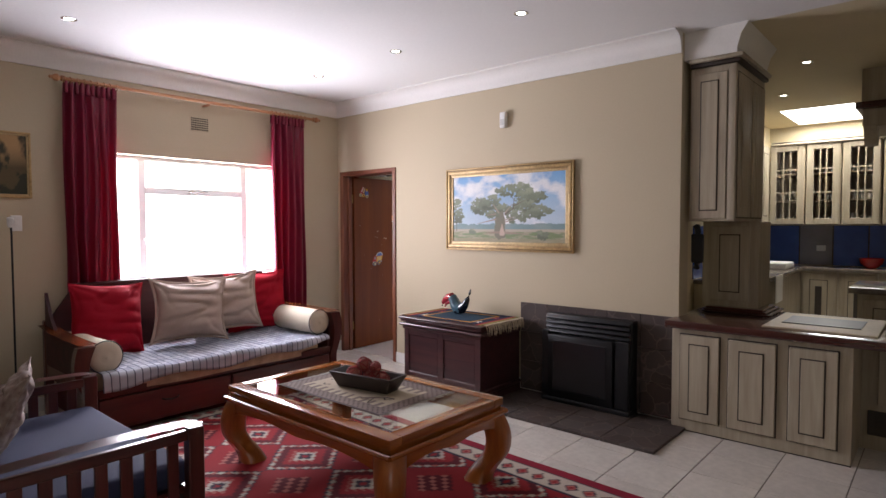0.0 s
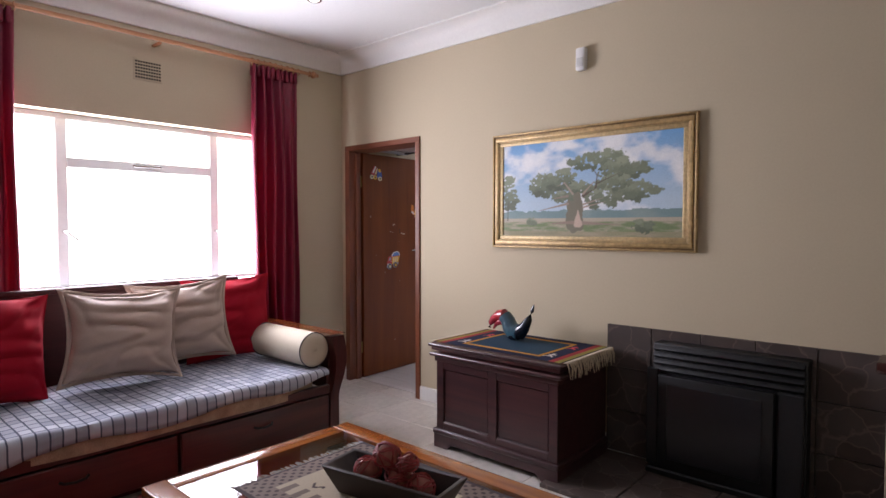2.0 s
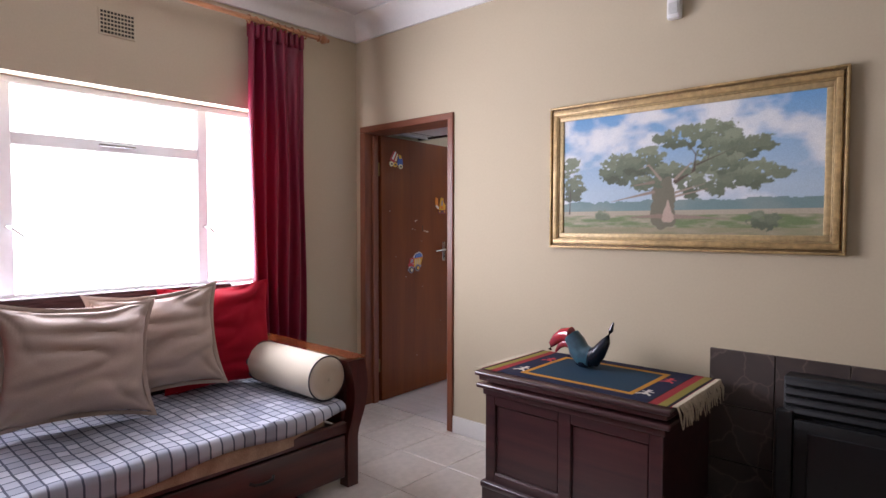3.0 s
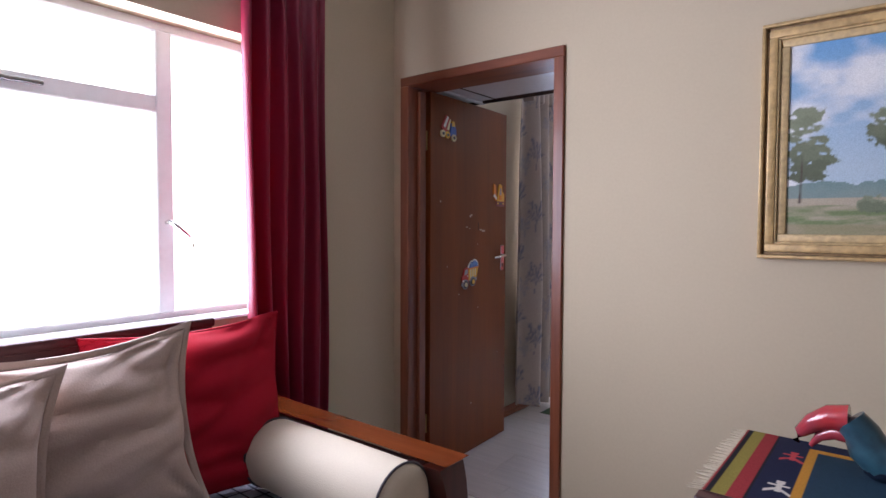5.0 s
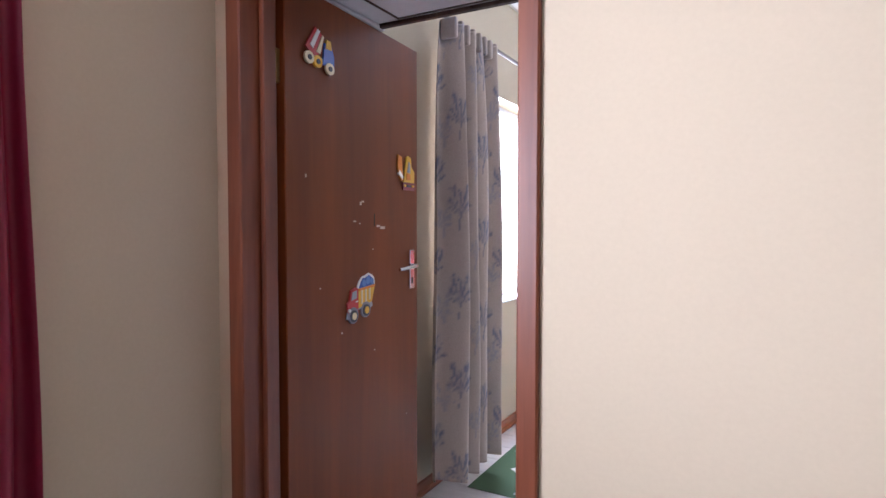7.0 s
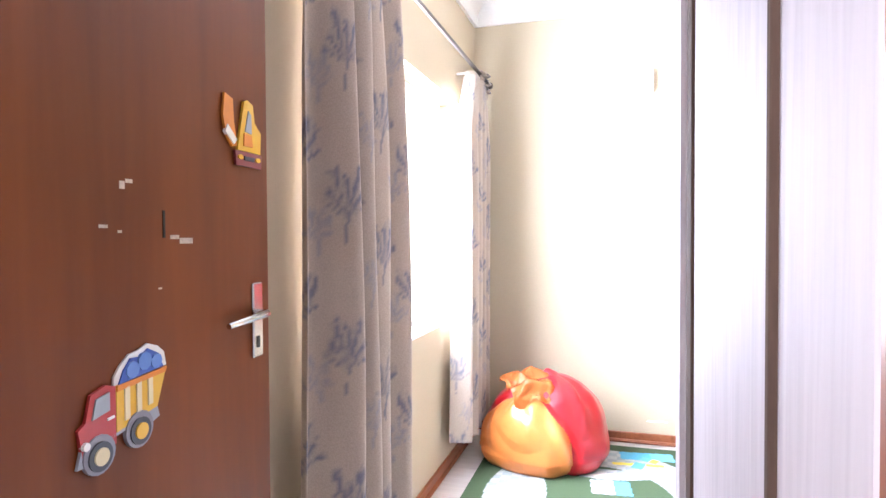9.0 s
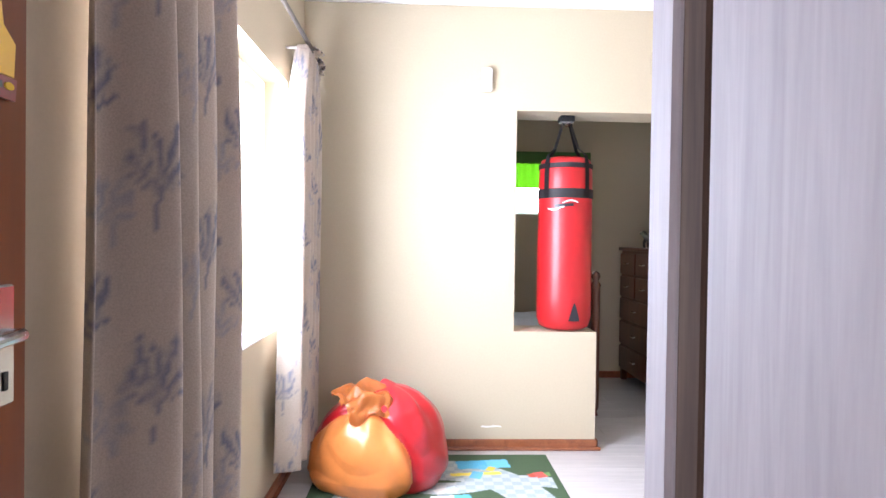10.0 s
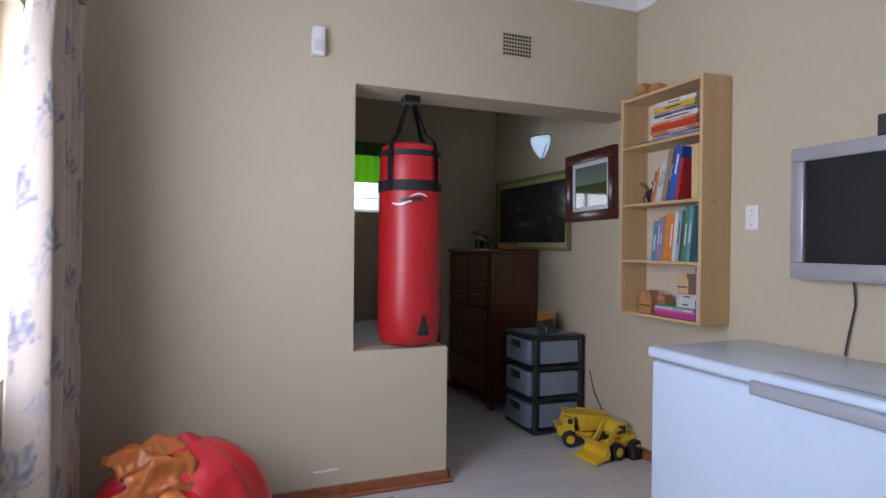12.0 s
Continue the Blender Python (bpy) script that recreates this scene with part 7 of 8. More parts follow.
INK_WHITE = mat("white_print", (0.78, 0.76, 0.72), 0.6)
pm_ob = [o for o in bpy.data.objects if o.name == "play_mat"][0]
lettering("START", 0.07, INK_WHITE, pose(-4.03 + 1.315 * 0.36, 5.74 + 2.14 * 0.55, 0.0062, 0, 0, -23), "lettering", pm_ob)


def punch_bag():
    x, y = -2.565, 8.112
    b = thing("punching_bag", "red vinyl punching bag with black webbing hung over the ledge", "punching bag", (x, y, 0))
    RV = mat("glossy_red_vinyl", (0.48, 0.012, 0.016), 0.42, var=0.08, grain=16, big=5, bump=0.16, coat=0.08)
    WEB = mat("black_webbing", (0.014, 0.013, 0.014), 0.7, var=0.2, grain=120, bump=0.3)
    z0, z1, r = 0.735, 1.815, 0.172
    prof = [(0.0, z0), (r * 0.72, z0 + 0.002), (r * 0.9, z0 + 0.02), (r * 0.99, z0 + 0.07), (r, z0 + 0.2), (r * 0.985, z0 + 0.5), (r * 0.97, z1 - 0.14), (r * 0.95, z1 - 0.05), (r * 0.88, z1 - 0.015), (r * 0.7, z1), (0.0, z1 + 0.002)]
    bm = lathe(prof, 48)
    for v in bm.verts:
        a = math.atan2(v.co.y, v.co.x)
        k = 1 + 0.008 * math.sin(3 * a + 9 * v.co.z) + 0.005 * math.sin(14 * v.co.z + 5 * a)
        v.co.x, v.co.y = v.co.x * k, v.co.y * k
    bmesh.ops.remove_doubles(bm, verts=bm.verts, dist=0.0003)
    part("shell", bm, RV, b, "", 60)

    def belt(z, h, rr):
        bm = lathe([(rr, z - h / 2), (rr + 0.003, z - h / 2 + 0.002), (rr + 0.003, z + h / 2 - 0.002), (rr, z + h / 2)], 40)
        return bm
    part("webbing_belt", belt(1.585, 0.058, r * 0.985), WEB, b)
    part("webbing_belt", belt(1.758, 0.030, r * 0.965), WEB, b)
    for k in range(4):
        a = math.radians(35 + 90 * k)
        c, s = math.cos(a), math.sin(a)
        t = Vector((-s, c, 0)) * 0.018
        pts = [(r * 0.99, 1.56), (r * 0.985, 1.70), (r * 0.965, 1.775), (r * 0.90, 1.82), (r * 0.55, 1.87), (0.028, 2.035)]
        bm = bmesh.new()
        rows = [[bm.verts.new(Vector(((q + o) * c, (q + o) * s, z)) + t * sg * (1 if z < 1.8 else 0.75)) for sg in (-1, 1)] for q, z in pts for o in (0.005,)]
        for p, q in zip(rows, rows[1:]):
            bm.faces.new((p[0], p[1], q[1], q[0]))
        bmesh.ops.solidify(bm, geom=bm.faces, thickness=0.004)
        part("webbing_strap", bm, WEB, b)
    part("hook", blk(-0.045, -0.04, 2.045, 0.045, 0.04, 2.084, 0.004), IRON, b, "black steel ceiling hook")
    ch = bmesh.new()
    for k in range(5):
        a = k * 1.25
        tube([(0.028 * math.cos(a) + 0.012 * math.cos(q * math.pi / 4), 0.028 * math.sin(a) + 0.012 * math.sin(q * math.pi / 4) * 0.4, 2.035 + 0.012 * math.sin(q * math.pi / 4)) for q in range(9)], 0.003, 5, ch)
    part("chain", ch, CHROME, b, "steel chain links")
    # maker's mark as a plain swoosh, and the black flash at the foot
    cam_side = math.radians(-112)
    def decal(fn, n, m, nm):
        bm = bmesh.new()
        rows = []
        for i in range(n + 1):
            a, zl, zh = fn(i / n)
            rr = r * 1.012
            rows.append([bm.verts.new((rr * math.cos(a), rr * math.sin(a), z)) for z in (zl, zh)])
        for p, q in zip(rows, rows[1:]):
            bm.faces.new((p[0], q[0], q[1], p[1]))
        bmesh.ops.recalc_face_normals(bm, faces=bm.faces)
        o = part(nm, bm, m, b, "", None)
        so = o.modifiers.new("thick", "SOLIDIFY")
        so.thickness, so.offset = 0.002, 1
    decal(lambda u: (cam_side - 0.50 + 0.62 * u, 1.487 + 0.010 * u * u - 0.012 * math.sin(math.pi * min(1, u * 1.2)), 1.493 + 0.012 * u * u - 0.006 * math.sin(math.pi * min(1, u * 1.2))), 14, INK_WHITE, "white_swoosh")
    decal(lambda u: (cam_side + 0.05 + 0.56 * u, 1.520 + 0.014 * math.sin(2.9 * u), 1.524 + 0.020 * math.sin(2.9 * u)), 14, INK_WHITE, "white_swoosh")
    decal(lambda u: (cam_side - 0.22 + 0.66 * u, 1.496 + 0.008 * u, 1.516 + 0.006 * u), 10, BLACK_PL, "dark_mark")
    decal(lambda u: (cam_side + 0.30 + 0.42 * u, 0.80, 0.80 + 0.115 * (1 - abs(2 * u - 1.1) ** 1.2) * (u > 0.02)), 12, BLACK_PL, "black_flash")


punch_bag()


def bookshelf():
    x0, x1, y0, y1, z0, z1 = -1.336, SX - 0.002, 7.268, 7.885, 0.886, 2.133
    s = thing("bookshelf", "pale pine wall bookshelf with four stacked shelves", "bookshelf")
    t = 0.020
    part("side_board", blk(x0, y0, z0, x1, y0 + t, z1, 0.002), PINE, s)
    part("side_board", blk(x0, y1 - t, z0, x1, y1, z1, 0.002), PINE, s)
    for z in (z0, 1.205 - t, 1.524 - t, 1.856 - t, z1 - t):
        part("shelf_board", blk(x0 + 0.004, y0 + t, z, x1, y1 - t, z + t * 0.8, 0.002), PINE_Y, s)
    part("back_board", blk(x1 - 0.006, y0 + t, z0 + t, x1, y1 - t, z1 - t), mat("cream_backing", (0.60, 0.50, 0.36), 0.7), s)
    part("screw", blk(x0 + 0.08, y0 - 0.002, 1.50, x0 + 0.087, y0 - 0.0003, 1.507), IRON, s)
    part("screw", blk(x0 + 0.05, y0 - 0.002, 2.02, x0 + 0.057, y0 - 0.0003, 2.027), IRON, s)
    return s


bookshelf()
_books = {}


def book_mat(col):
    k = tuple(col)
    if k not in _books:
        _books[k] = mat("book_cover", col, 0.4, var=0.18, grain=26, big=18, bump=0.03, coat=0.2)
    return _books[k]


PAGES = mat("book_pages", (0.66, 0.60, 0.50), 0.85, var=0.1, grain=140, stretch=(1, 1, 6))


def book(col, at, thick, high, deep, marks=1):
    """A closed book: two boards, a spine and a block of pages. Local x is the thickness, z the height, spine at y = 0."""
    b = thing("book", "closed book with a coloured cover on the shelf", "book", (0, 0, 0), 0, "shelf books")
    b.matrix_world = at
    c = 0.0025
    m = book_mat(col)
    bm = bmesh.new()
    box(bm, 0, 0, 0, c, deep, high)
    box(bm, thick - c, 0, 0, thick, deep, high)
    box(bm, c, 0, 0, thick - c, c, high)
    part("cover", bm, m, b)
    part("pages", blk(c, c, 0.003, thick - c, deep - 0.004, high - 0.003), PAGES, b)
    if marks and thick * 1713 % 1 < 0.6:
        lum = sum(col) / 3
        mk = INK_WHITE if lum < 0.35 else BLACK_PL
        part("spine_mark", blk(thick * 0.38, -0.0008, high * (0.2 + 0.3 * (thick * 977 % 1)), thick * 0.62, -0.0002, high * (0.6 + 0.25 * (high * 331 % 1))), mk, b)
    return b


def standing(specs, y_start, z, lean, x_face=-1.325):
    """Books side by side along -y, each leaning the same way, spines to the room."""
    y = y_start
    for col, th, hi, de in specs:
        m = pose(x_face, y, z) @ Matrix(((0, 1, 0, 0), (-1, 0, 0, 0), (0, 0, 1, 0), (0, 0, 0, 1))) @ pose(0, 0, 0, 0, lean, 0)
        book(col, m @ pose(0, 0, 0.0005), th, hi, de)
        y -= th / max(0.6, math.cos(math.radians(lean))) + 0.001


W_, O_, B_, R_, G_, K_ = (0.62, 0.60, 0.56), (0.66, 0.22, 0.04), (0.03, 0.10, 0.38), (0.45, 0.03, 0.03), (0.10, 0.26, 0.16), (0.08, 0.07, 0.07)
T_, Y_, P_, C_ = (0.10, 0.26, 0.36), (0.62, 0.44, 0.05), (0.32, 0.22, 0.34), (0.30, 0.24, 0.14)
# second shelf: a leaning row with a tall blue annual; third shelf: paperbacks
standing([((0.30, 0.16, 0.07), 0.020, 0.17, 0.13), (O_, 0.014, 0.19, 0.13), (W_, 0.012, 0.20, 0.13), (W_, 0.016, 0.205, 0.13), (W_, 0.012, 0.225, 0.13), (C_, 0.032, 0.285, 0.15), (K_, 0.016, 0.285, 0.15), (B_, 0.045, 0.29, 0.15), (R_, 0.022, 0.22, 0.14)], 7.64, 1.5225, 12)
book((0.62, 0.45, 0.20), pose(-1.325, 7.345, 1.5225) @ Matrix(((0, 1, 0, 0), (-1, 0, 0, 0), (0, 0, 1, 0), (0, 0, 0, 1))), 0.045, 0.27, 0.15, 0)
standing([(T_, 0.034, 0.215, 0.14), (P_, 0.020, 0.232, 0.14), (P_, 0.016, 0.236, 0.14), (C_, 0.014, 0.24, 0.14), (O_, 0.032, 0.25, 0.14), (O_, 0.030, 0.25, 0.14), (W_, 0.022, 0.255, 0.14), ((0.30, 0.42, 0.45), 0.024, 0.265, 0.14), (K_, 0.018, 0.15, 0.14), ((0.08, 0.20, 0.12), 0.030, 0.285, 0.14), ((0.12, 0.30, 0.34), 0.024, 0.285, 0.14)], 7.63, 1.2035, 6)


def pile(specs, y, z, x_face=-1.325):
    """Books lying flat, spines to the room."""
    for col, th, lo, de, off, yaw in specs:
        m = pose(x_face + 0.004, y + off, z) @ pose(0, 0, 0, 0, 0, yaw) @ Matrix(((0, 1, 0, 0), (0, 0, -1, 0), (-1, 0, 0, 0), (0, 0, 0, 1))) @ pose(-th, 0, 0)
        book(col, m, th, lo, de)
        z += th + 0.0008


pile([((0.10, 0.10, 0.14), 0.006, 0.46, 0.15, 0.16, 0), ((0.34, 0.35, 0.42), 0.012, 0.33, 0.15, 0.035, 2), ((0.25, 0.12, 0.22), 0.012, 0.32, 0.15, 0.03, -2), (O_, 0.016, 0.34, 0.15, 0.05, 1), ((0.52, 0.05, 0.03), 0.032, 0.33, 0.15, 0.045, -1), (O_, 0.012, 0.30, 0.15, 0.03, 2), (W_, 0.026, 0.335, 0.15, 0.05, 0), (K_, 0.010, 0.28, 0.14, 0.02, 3), (P_, 0.012, 0.28, 0.14, 0.02, 0), (Y_, 0.030, 0.30, 0.15, 0.025, -2), (W_, 0.026, 0.275, 0.15, 0.01, 2)], 7.60, 1.8555)
pile([((0.50, 0.05, 0.22), 0.022, 0.28, 0.14, 0.02, 0), ((0.56, 0.10, 0.30), 0.014, 0.29, 0.14, 0.03, 1), (W_, 0.012, 0.28, 0.14, 0.02, -1), (G_, 0.008, 0.28, 0.14, 0.02, 0)], 7.58, 0.906)
pile([(W_, 0.030, 0.13, 0.12, 0, 0), (W_, 0.014, 0.14, 0.12, 0, 2), ((0.55, 0.50, 0.44), 0.024, 0.14, 0.12, 0, -2)], 7.44, 0.9655)
standing([((0.20, 0.10, 0.30), 0.008, 0.27, 0.15), (W_, 0.008, 0.28, 0.15)], 7.312, 0.9045, 0)
TOYW = wood("toy_beech", (0.52, 0.26, 0.10), (0.36, 0.16, 0.055), 0.5, 10, 0)


def wooden_toy(x, y, z, col, w=0.09, h=0.10):
    t = thing("wooden_toy", "small carved wooden toy house on the shelf", "toy", (x, y, z))
    part("block", prism([(-w / 2, 0), (w / 2, 0), (w / 2, h * 0.62), (w * 0.28, h), (-w * 0.28, h), (-w / 2, h * 0.62)], 0.06, "x", -0.03), col, t)
    part("ledge", blk(-0.036, -w * 0.42, h * 0.30, -0.0305, w * 0.42, h * 0.36, 0.002), DARK_WOOD, t)


wooden_toy(-1.27, 7.70, 0.905, TOYW, 0.10, 0.125)
wooden_toy(-1.25, 7.60, 0.962, TOYW, 0.06, 0.05)
wooden_toy(-1.27, 7.42, 1.036, PINE, 0.075, 0.10)
wooden_toy(-1.24, 7.80, 2.134, TOYW, 0.09, 0.085)
wooden_toy(-1.26, 7.66, 2.134, TOYW, 0.08, 0.05)
fg = thing("figurine", "small dark twig figurine on the shelf", "ornament", (-1.27, 7.72, 1.524))
part("body", tube([(0, 0, 0), (0, 0.01, 0.03), (0, -0.01, 0.06), (0, -0.045, 0.075)], [0.02, 0.026, 0.022, 0.012], 8), DARK_WOOD, fg, "", 60)
for a in (-0.05, 0.02, 0.05):
    part("twig", tube([(0, 0, 0.05), (0.01, a * 0.6, 0.09), (0.0, a + 0.02, 0.12)], 0.004, 5), DARK_WOOD, fg)


def chest_freezer():
    x0, x1, y1, y0 = -1.755, -1.165, 7.135, 5.75
    f = thing("chest_freezer", "white chest freezer with a grey grip handle", "freezer")
    FW = mat("white_enamel", (0.58, 0.68, 0.80), 0.25, var=0.03, grain=30, big=1.5, bump=0.02, coat=0.3)
    part("body", blk(x0, y0, 0.02, x1, y1, 0.775, 0.02, 3), FW, f)
    part("lid", blk(x0 - 0.015, y0 - 0.01, 0.785, x1, y1 + 0.012, 0.835, 0.018, 4), FW, f, "white freezer lid")
    part("gasket", blk(x0 + 0.006, y0 + 0.01, 0.7752, x1 - 0.01, y1 - 0.004, 0.7848), mat("grey_gasket", (0.30, 0.31, 0.33), 0.7), f)
    GR = mat("grey_plastic", (0.33, 0.34, 0.36), 0.4, var=0.06)
    h = part("lid_handle", blk(x0 - 0.042, 6.12, 0.752, x0 - 0.0155, 6.60, 0.806, 0.012, 3), GR, f, "grey plastic grip")
    part("label_strip", blk(x0 + 0.03, 6.05, 0.8352, x0 + 0.055, 6.55, 0.8375, 0.001), GR, f, "grey printed strip")
    return f


chest_freezer()


def television():
    x, y1, z0, z1 = SX - 0.03, 6.866, 1.145, 1.703
    y0 = y1 - 0.93
    t = thing("television", "silver wall-mounted flat television with black screen", "television")
    SV = mat("silver_plastic", (0.40, 0.39, 0.40), 0.35, 0.3, var=0.05)
    bm = bmesh.new()
    w = 0.058
    for a in ((y0, z0, y1, z0 + w + 0.012), (y0, z1 - w, y1, z1), (y0, z0 + w + 0.012, y0 + w, z1 - w), (y1 - w, z0 + w + 0.012, y1, z1 - w)):
        box(bm, x - 0.075, a[0], a[1], x, a[2], a[3], 0.005, 2)
    part("bezel", bm, SV, t)
    part("screen", blk(x - 0.062, y0 + w, z0 + w + 0.012, x - 0.05, y1 - w, z1 - w), mat("dark_screen", (0.010, 0.011, 0.014), 0.25, var=0.05, bump=0), t, "dull black screen")
    part("mount", blk(x + 0.0005, 6.35, 1.30, SX - 0.001, 6.65, 1.55), IRON, t)
    c = thing("cable", "thin black cable hanging below the television", "cable")
    part("wire", tube([(SX - 0.012, 6.655, 1.16), (SX - 0.012, 6.645, 1.05), (SX - 0.012, 6.665, 0.95), (SX - 0.012, 6.685, 0.836)], 0.0038, 6), BLACK_PL, c)
    d = thing("set_top_box", "small black decoder box on top of the television", "decoder")
    part("body", blk(SX - 0.10, 6.22, 1.7035, SX - 0.04, 6.52, 1.785, 0.004), BLACK_PL, d)
    part("light", blk(SX - 0.1015, 6.45, 1.74, SX - 0.1002, 6.48, 1.75), PLASTIC_W, d)


television()


def paint_night(u, v):
    n = smooth_noise(u * 1.6, v, 5, 8)
    rgb = blend(np.ones((len(u), 3)) * (0.018, 0.020, 0.022), (n - 0.5) * 3, (0.05, 0.055, 0.055))
    m = np.exp(-(((u - 0.42) / 0.16) ** 2 + ((v - 0.32) / 0.05) ** 2))
    return blend(rgb, m * 0.6, (0.10, 0.15, 0.22))


EAST = pose(SX, 0, 0) @ pose(0, 0, 0, 0, 0, -90)
GREEN_FR = mat("olive_gilt_frame", (0.20, 0.19, 0.085), 0.4, 0.3, var=0.2)
SLIP = mat("yellow_green_mount", (0.36, 0.36, 0.12), 0.7, var=0.1)
framed("framed_print", "dark seascape print behind glass in an olive gilt frame", -9.83, -8.66, 1.238, 1.835, [(0.028, 0.030, GREEN_FR, ""), (0.035, 0.018, SLIP, "yellow-green mount")], "print", dyed("dark_print_glass", 0.12, 60, 0.0, 0.6), paint_night, EAST, 90, 60)


def paint_house(u, v):
    rgb = np.tile(np.array((0.06, 0.035, 0.03)), (len(u), 1))
    return blend(rgb, (v > 0.55) * 0.7, (0.22, 0.24, 0.24))


framed("framed_print", "glazed print in a broad dark red wooden frame", -8.70, -8.14, 1.45, 1.93, [(0.07, 0.035, RED_WOOD, "dark red wood frame"), (0.03, 0.02, PLASTIC_W, "pale mount")], "print", dyed("glossy_print_glass", 0.05, 60, 0.0, 0.9), paint_house, EAST @ pose(-8.42, 0, 1.69, 0, -1.2, 0) @ pose(8.42, 0, -1.69), 40, 30)


def wall_light():
    w = thing("wall_light", "white half-bowl wall lamp, switched on", "wall lamp", (SX, 9.07, 2.07))
    n = 18
    def fn(u, v):
        a = math.pi * u
        r = 0.115 * math.sin(math.pi / 2 * (0.08 + 0.92 * v)) ** 0.8
        return (-0.75 * r * math.sin(a) - 0.002, r * math.cos(a), -0.10 + 0.16 * v)
    o = part("shade", grid(n, 10, fn), lit("frosted_shade_glow", (0.62, 0.82, 1.0), 1.7), w, "glowing frosted bowl", 60)
    rim = [(-0.75 * 0.117 * math.sin(a * math.pi / 14) - 0.003, 0.117 * math.cos(a * math.pi / 14), 0.062) for a in range(15)]
    part("rim", tube(rim, 0.004, 6), IRON, w, "dark metal rim")
    part("bracket", tube([(-0.004, -0.118, 0.06), (-0.03, -0.085, -0.03), (-0.02, -0.03, -0.095), (-0.006, 0.0, -0.11)], 0.004, 6), IRON, w, "dark metal strap")
    part("back_plate", blk(-0.006, -0.05, -0.09, -0.0005, 0.05, 0.05, 0.002), PLASTIC_W, w)


wall_light()


def tall_drawers():
    x0, x1, y0, y1, H = -1.600, SX - 0.02, 9.085, FARY - 0.03, 1.245
    c = thing("chest_of_drawers", "dark cherry tall chest of drawers in the alcove", "chest of drawers")
    part("carcass", blk(x0 + 0.02, y0, 0.10, x1, y1, H - 0.03, 0.004), CHEST_WOOD, c)
    part("top", blk(x0 - 0.012, y0 - 0.02, H - 0.03, x1, y1 + 0.01, H, 0.008, 2), CHEST_WOOD, c)
    for y in (y0 + 0.03, y1 - 0.03):
        for x in (x0 + 0.045, x1 - 0.03):
            part("leg", blk(x - 0.025, y - 0.025, 0, x + 0.025, y + 0.025, 0.10, 0.004), CHEST_WOOD, c)
    part("side_panel", blk(x0 + 0.06, y0 - 0.006, 0.18, x1 - 0.05, y0 - 0.0005, H - 0.10, 0.004), CHEST_WOOD, c)
    ym = (y0 + y1) / 2
    rows = [(0.12, 0.34), (0.35, 0.57), (0.58, 0.78), (0.79, 0.99), (1.0, 1.20)]
    for k, (a, b) in enumerate(rows):
        cols = ((y0 + 0.015, ym - 0.008), (ym + 0.008, y1 - 0.015)) if k > 2 else ((y0 + 0.015, y1 - 0.015),)
        for p, q in cols:
            d = part("drawer", blk(x0, p, a, x0 + 0.019, q, b - 0.012, 0.005), CHEST_WOOD, c)
            part("drawer_pull", tube([(x0, (p + q) / 2 - 0.04, (a + b) / 2), (x0 - 0.018, (p + q) / 2 - 0.03, (a + b) / 2 - 0.006), (x0 - 0.02, (p + q) / 2 + 0.03, (a + b) / 2 - 0.006), (x0, (p + q) / 2 + 0.04, (a + b) / 2)], 0.005, 6), CHROME, d, "small metal pull")
    return c


tall_drawers()
dn = thing("toy_dinosaur", "dark plastic toy dinosaur on the chest of drawers", "toy", (-1.47, 9.45, 1.246), 100)
part("body", tube([(-0.16, 0, 0.03), (-0.10, 0, 0.05), (-0.03, 0, 0.075), (0.04, 0, 0.085), (0.09, 0, 0.10), (0.12, 0, 0.13), (0.17, 0, 0.128)], [0.006, 0.014, 0.034, 0.036, 0.024, 0.024, 0.012], 10), mat("brown_rubber", (0.05, 0.032, 0.024), 0.5, var=0.3), dn, "", 60)
for x, y in ((-0.02, 0.028), (-0.02, -0.028), (0.05, 0.025), (0.05, -0.025)):
    part("leg", tube([(x, y, 0.075), (x + 0.012, y * 1.3, 0.04), (x, y * 1.4, 0.0)], [0.016, 0.012, 0.012], 6), bpy.data.materials["brown_rubber"], dn)
tb = thing("toy_blocks", "orange and brown toy bricks beside the dinosaur", "toy")
part("block", blk(-1.42, 9.14, 1.246, -1.32, 9.26, 1.285, 0.006), mat("orange_plastic", (0.55, 0.20, 0.03), 0.4), tb)


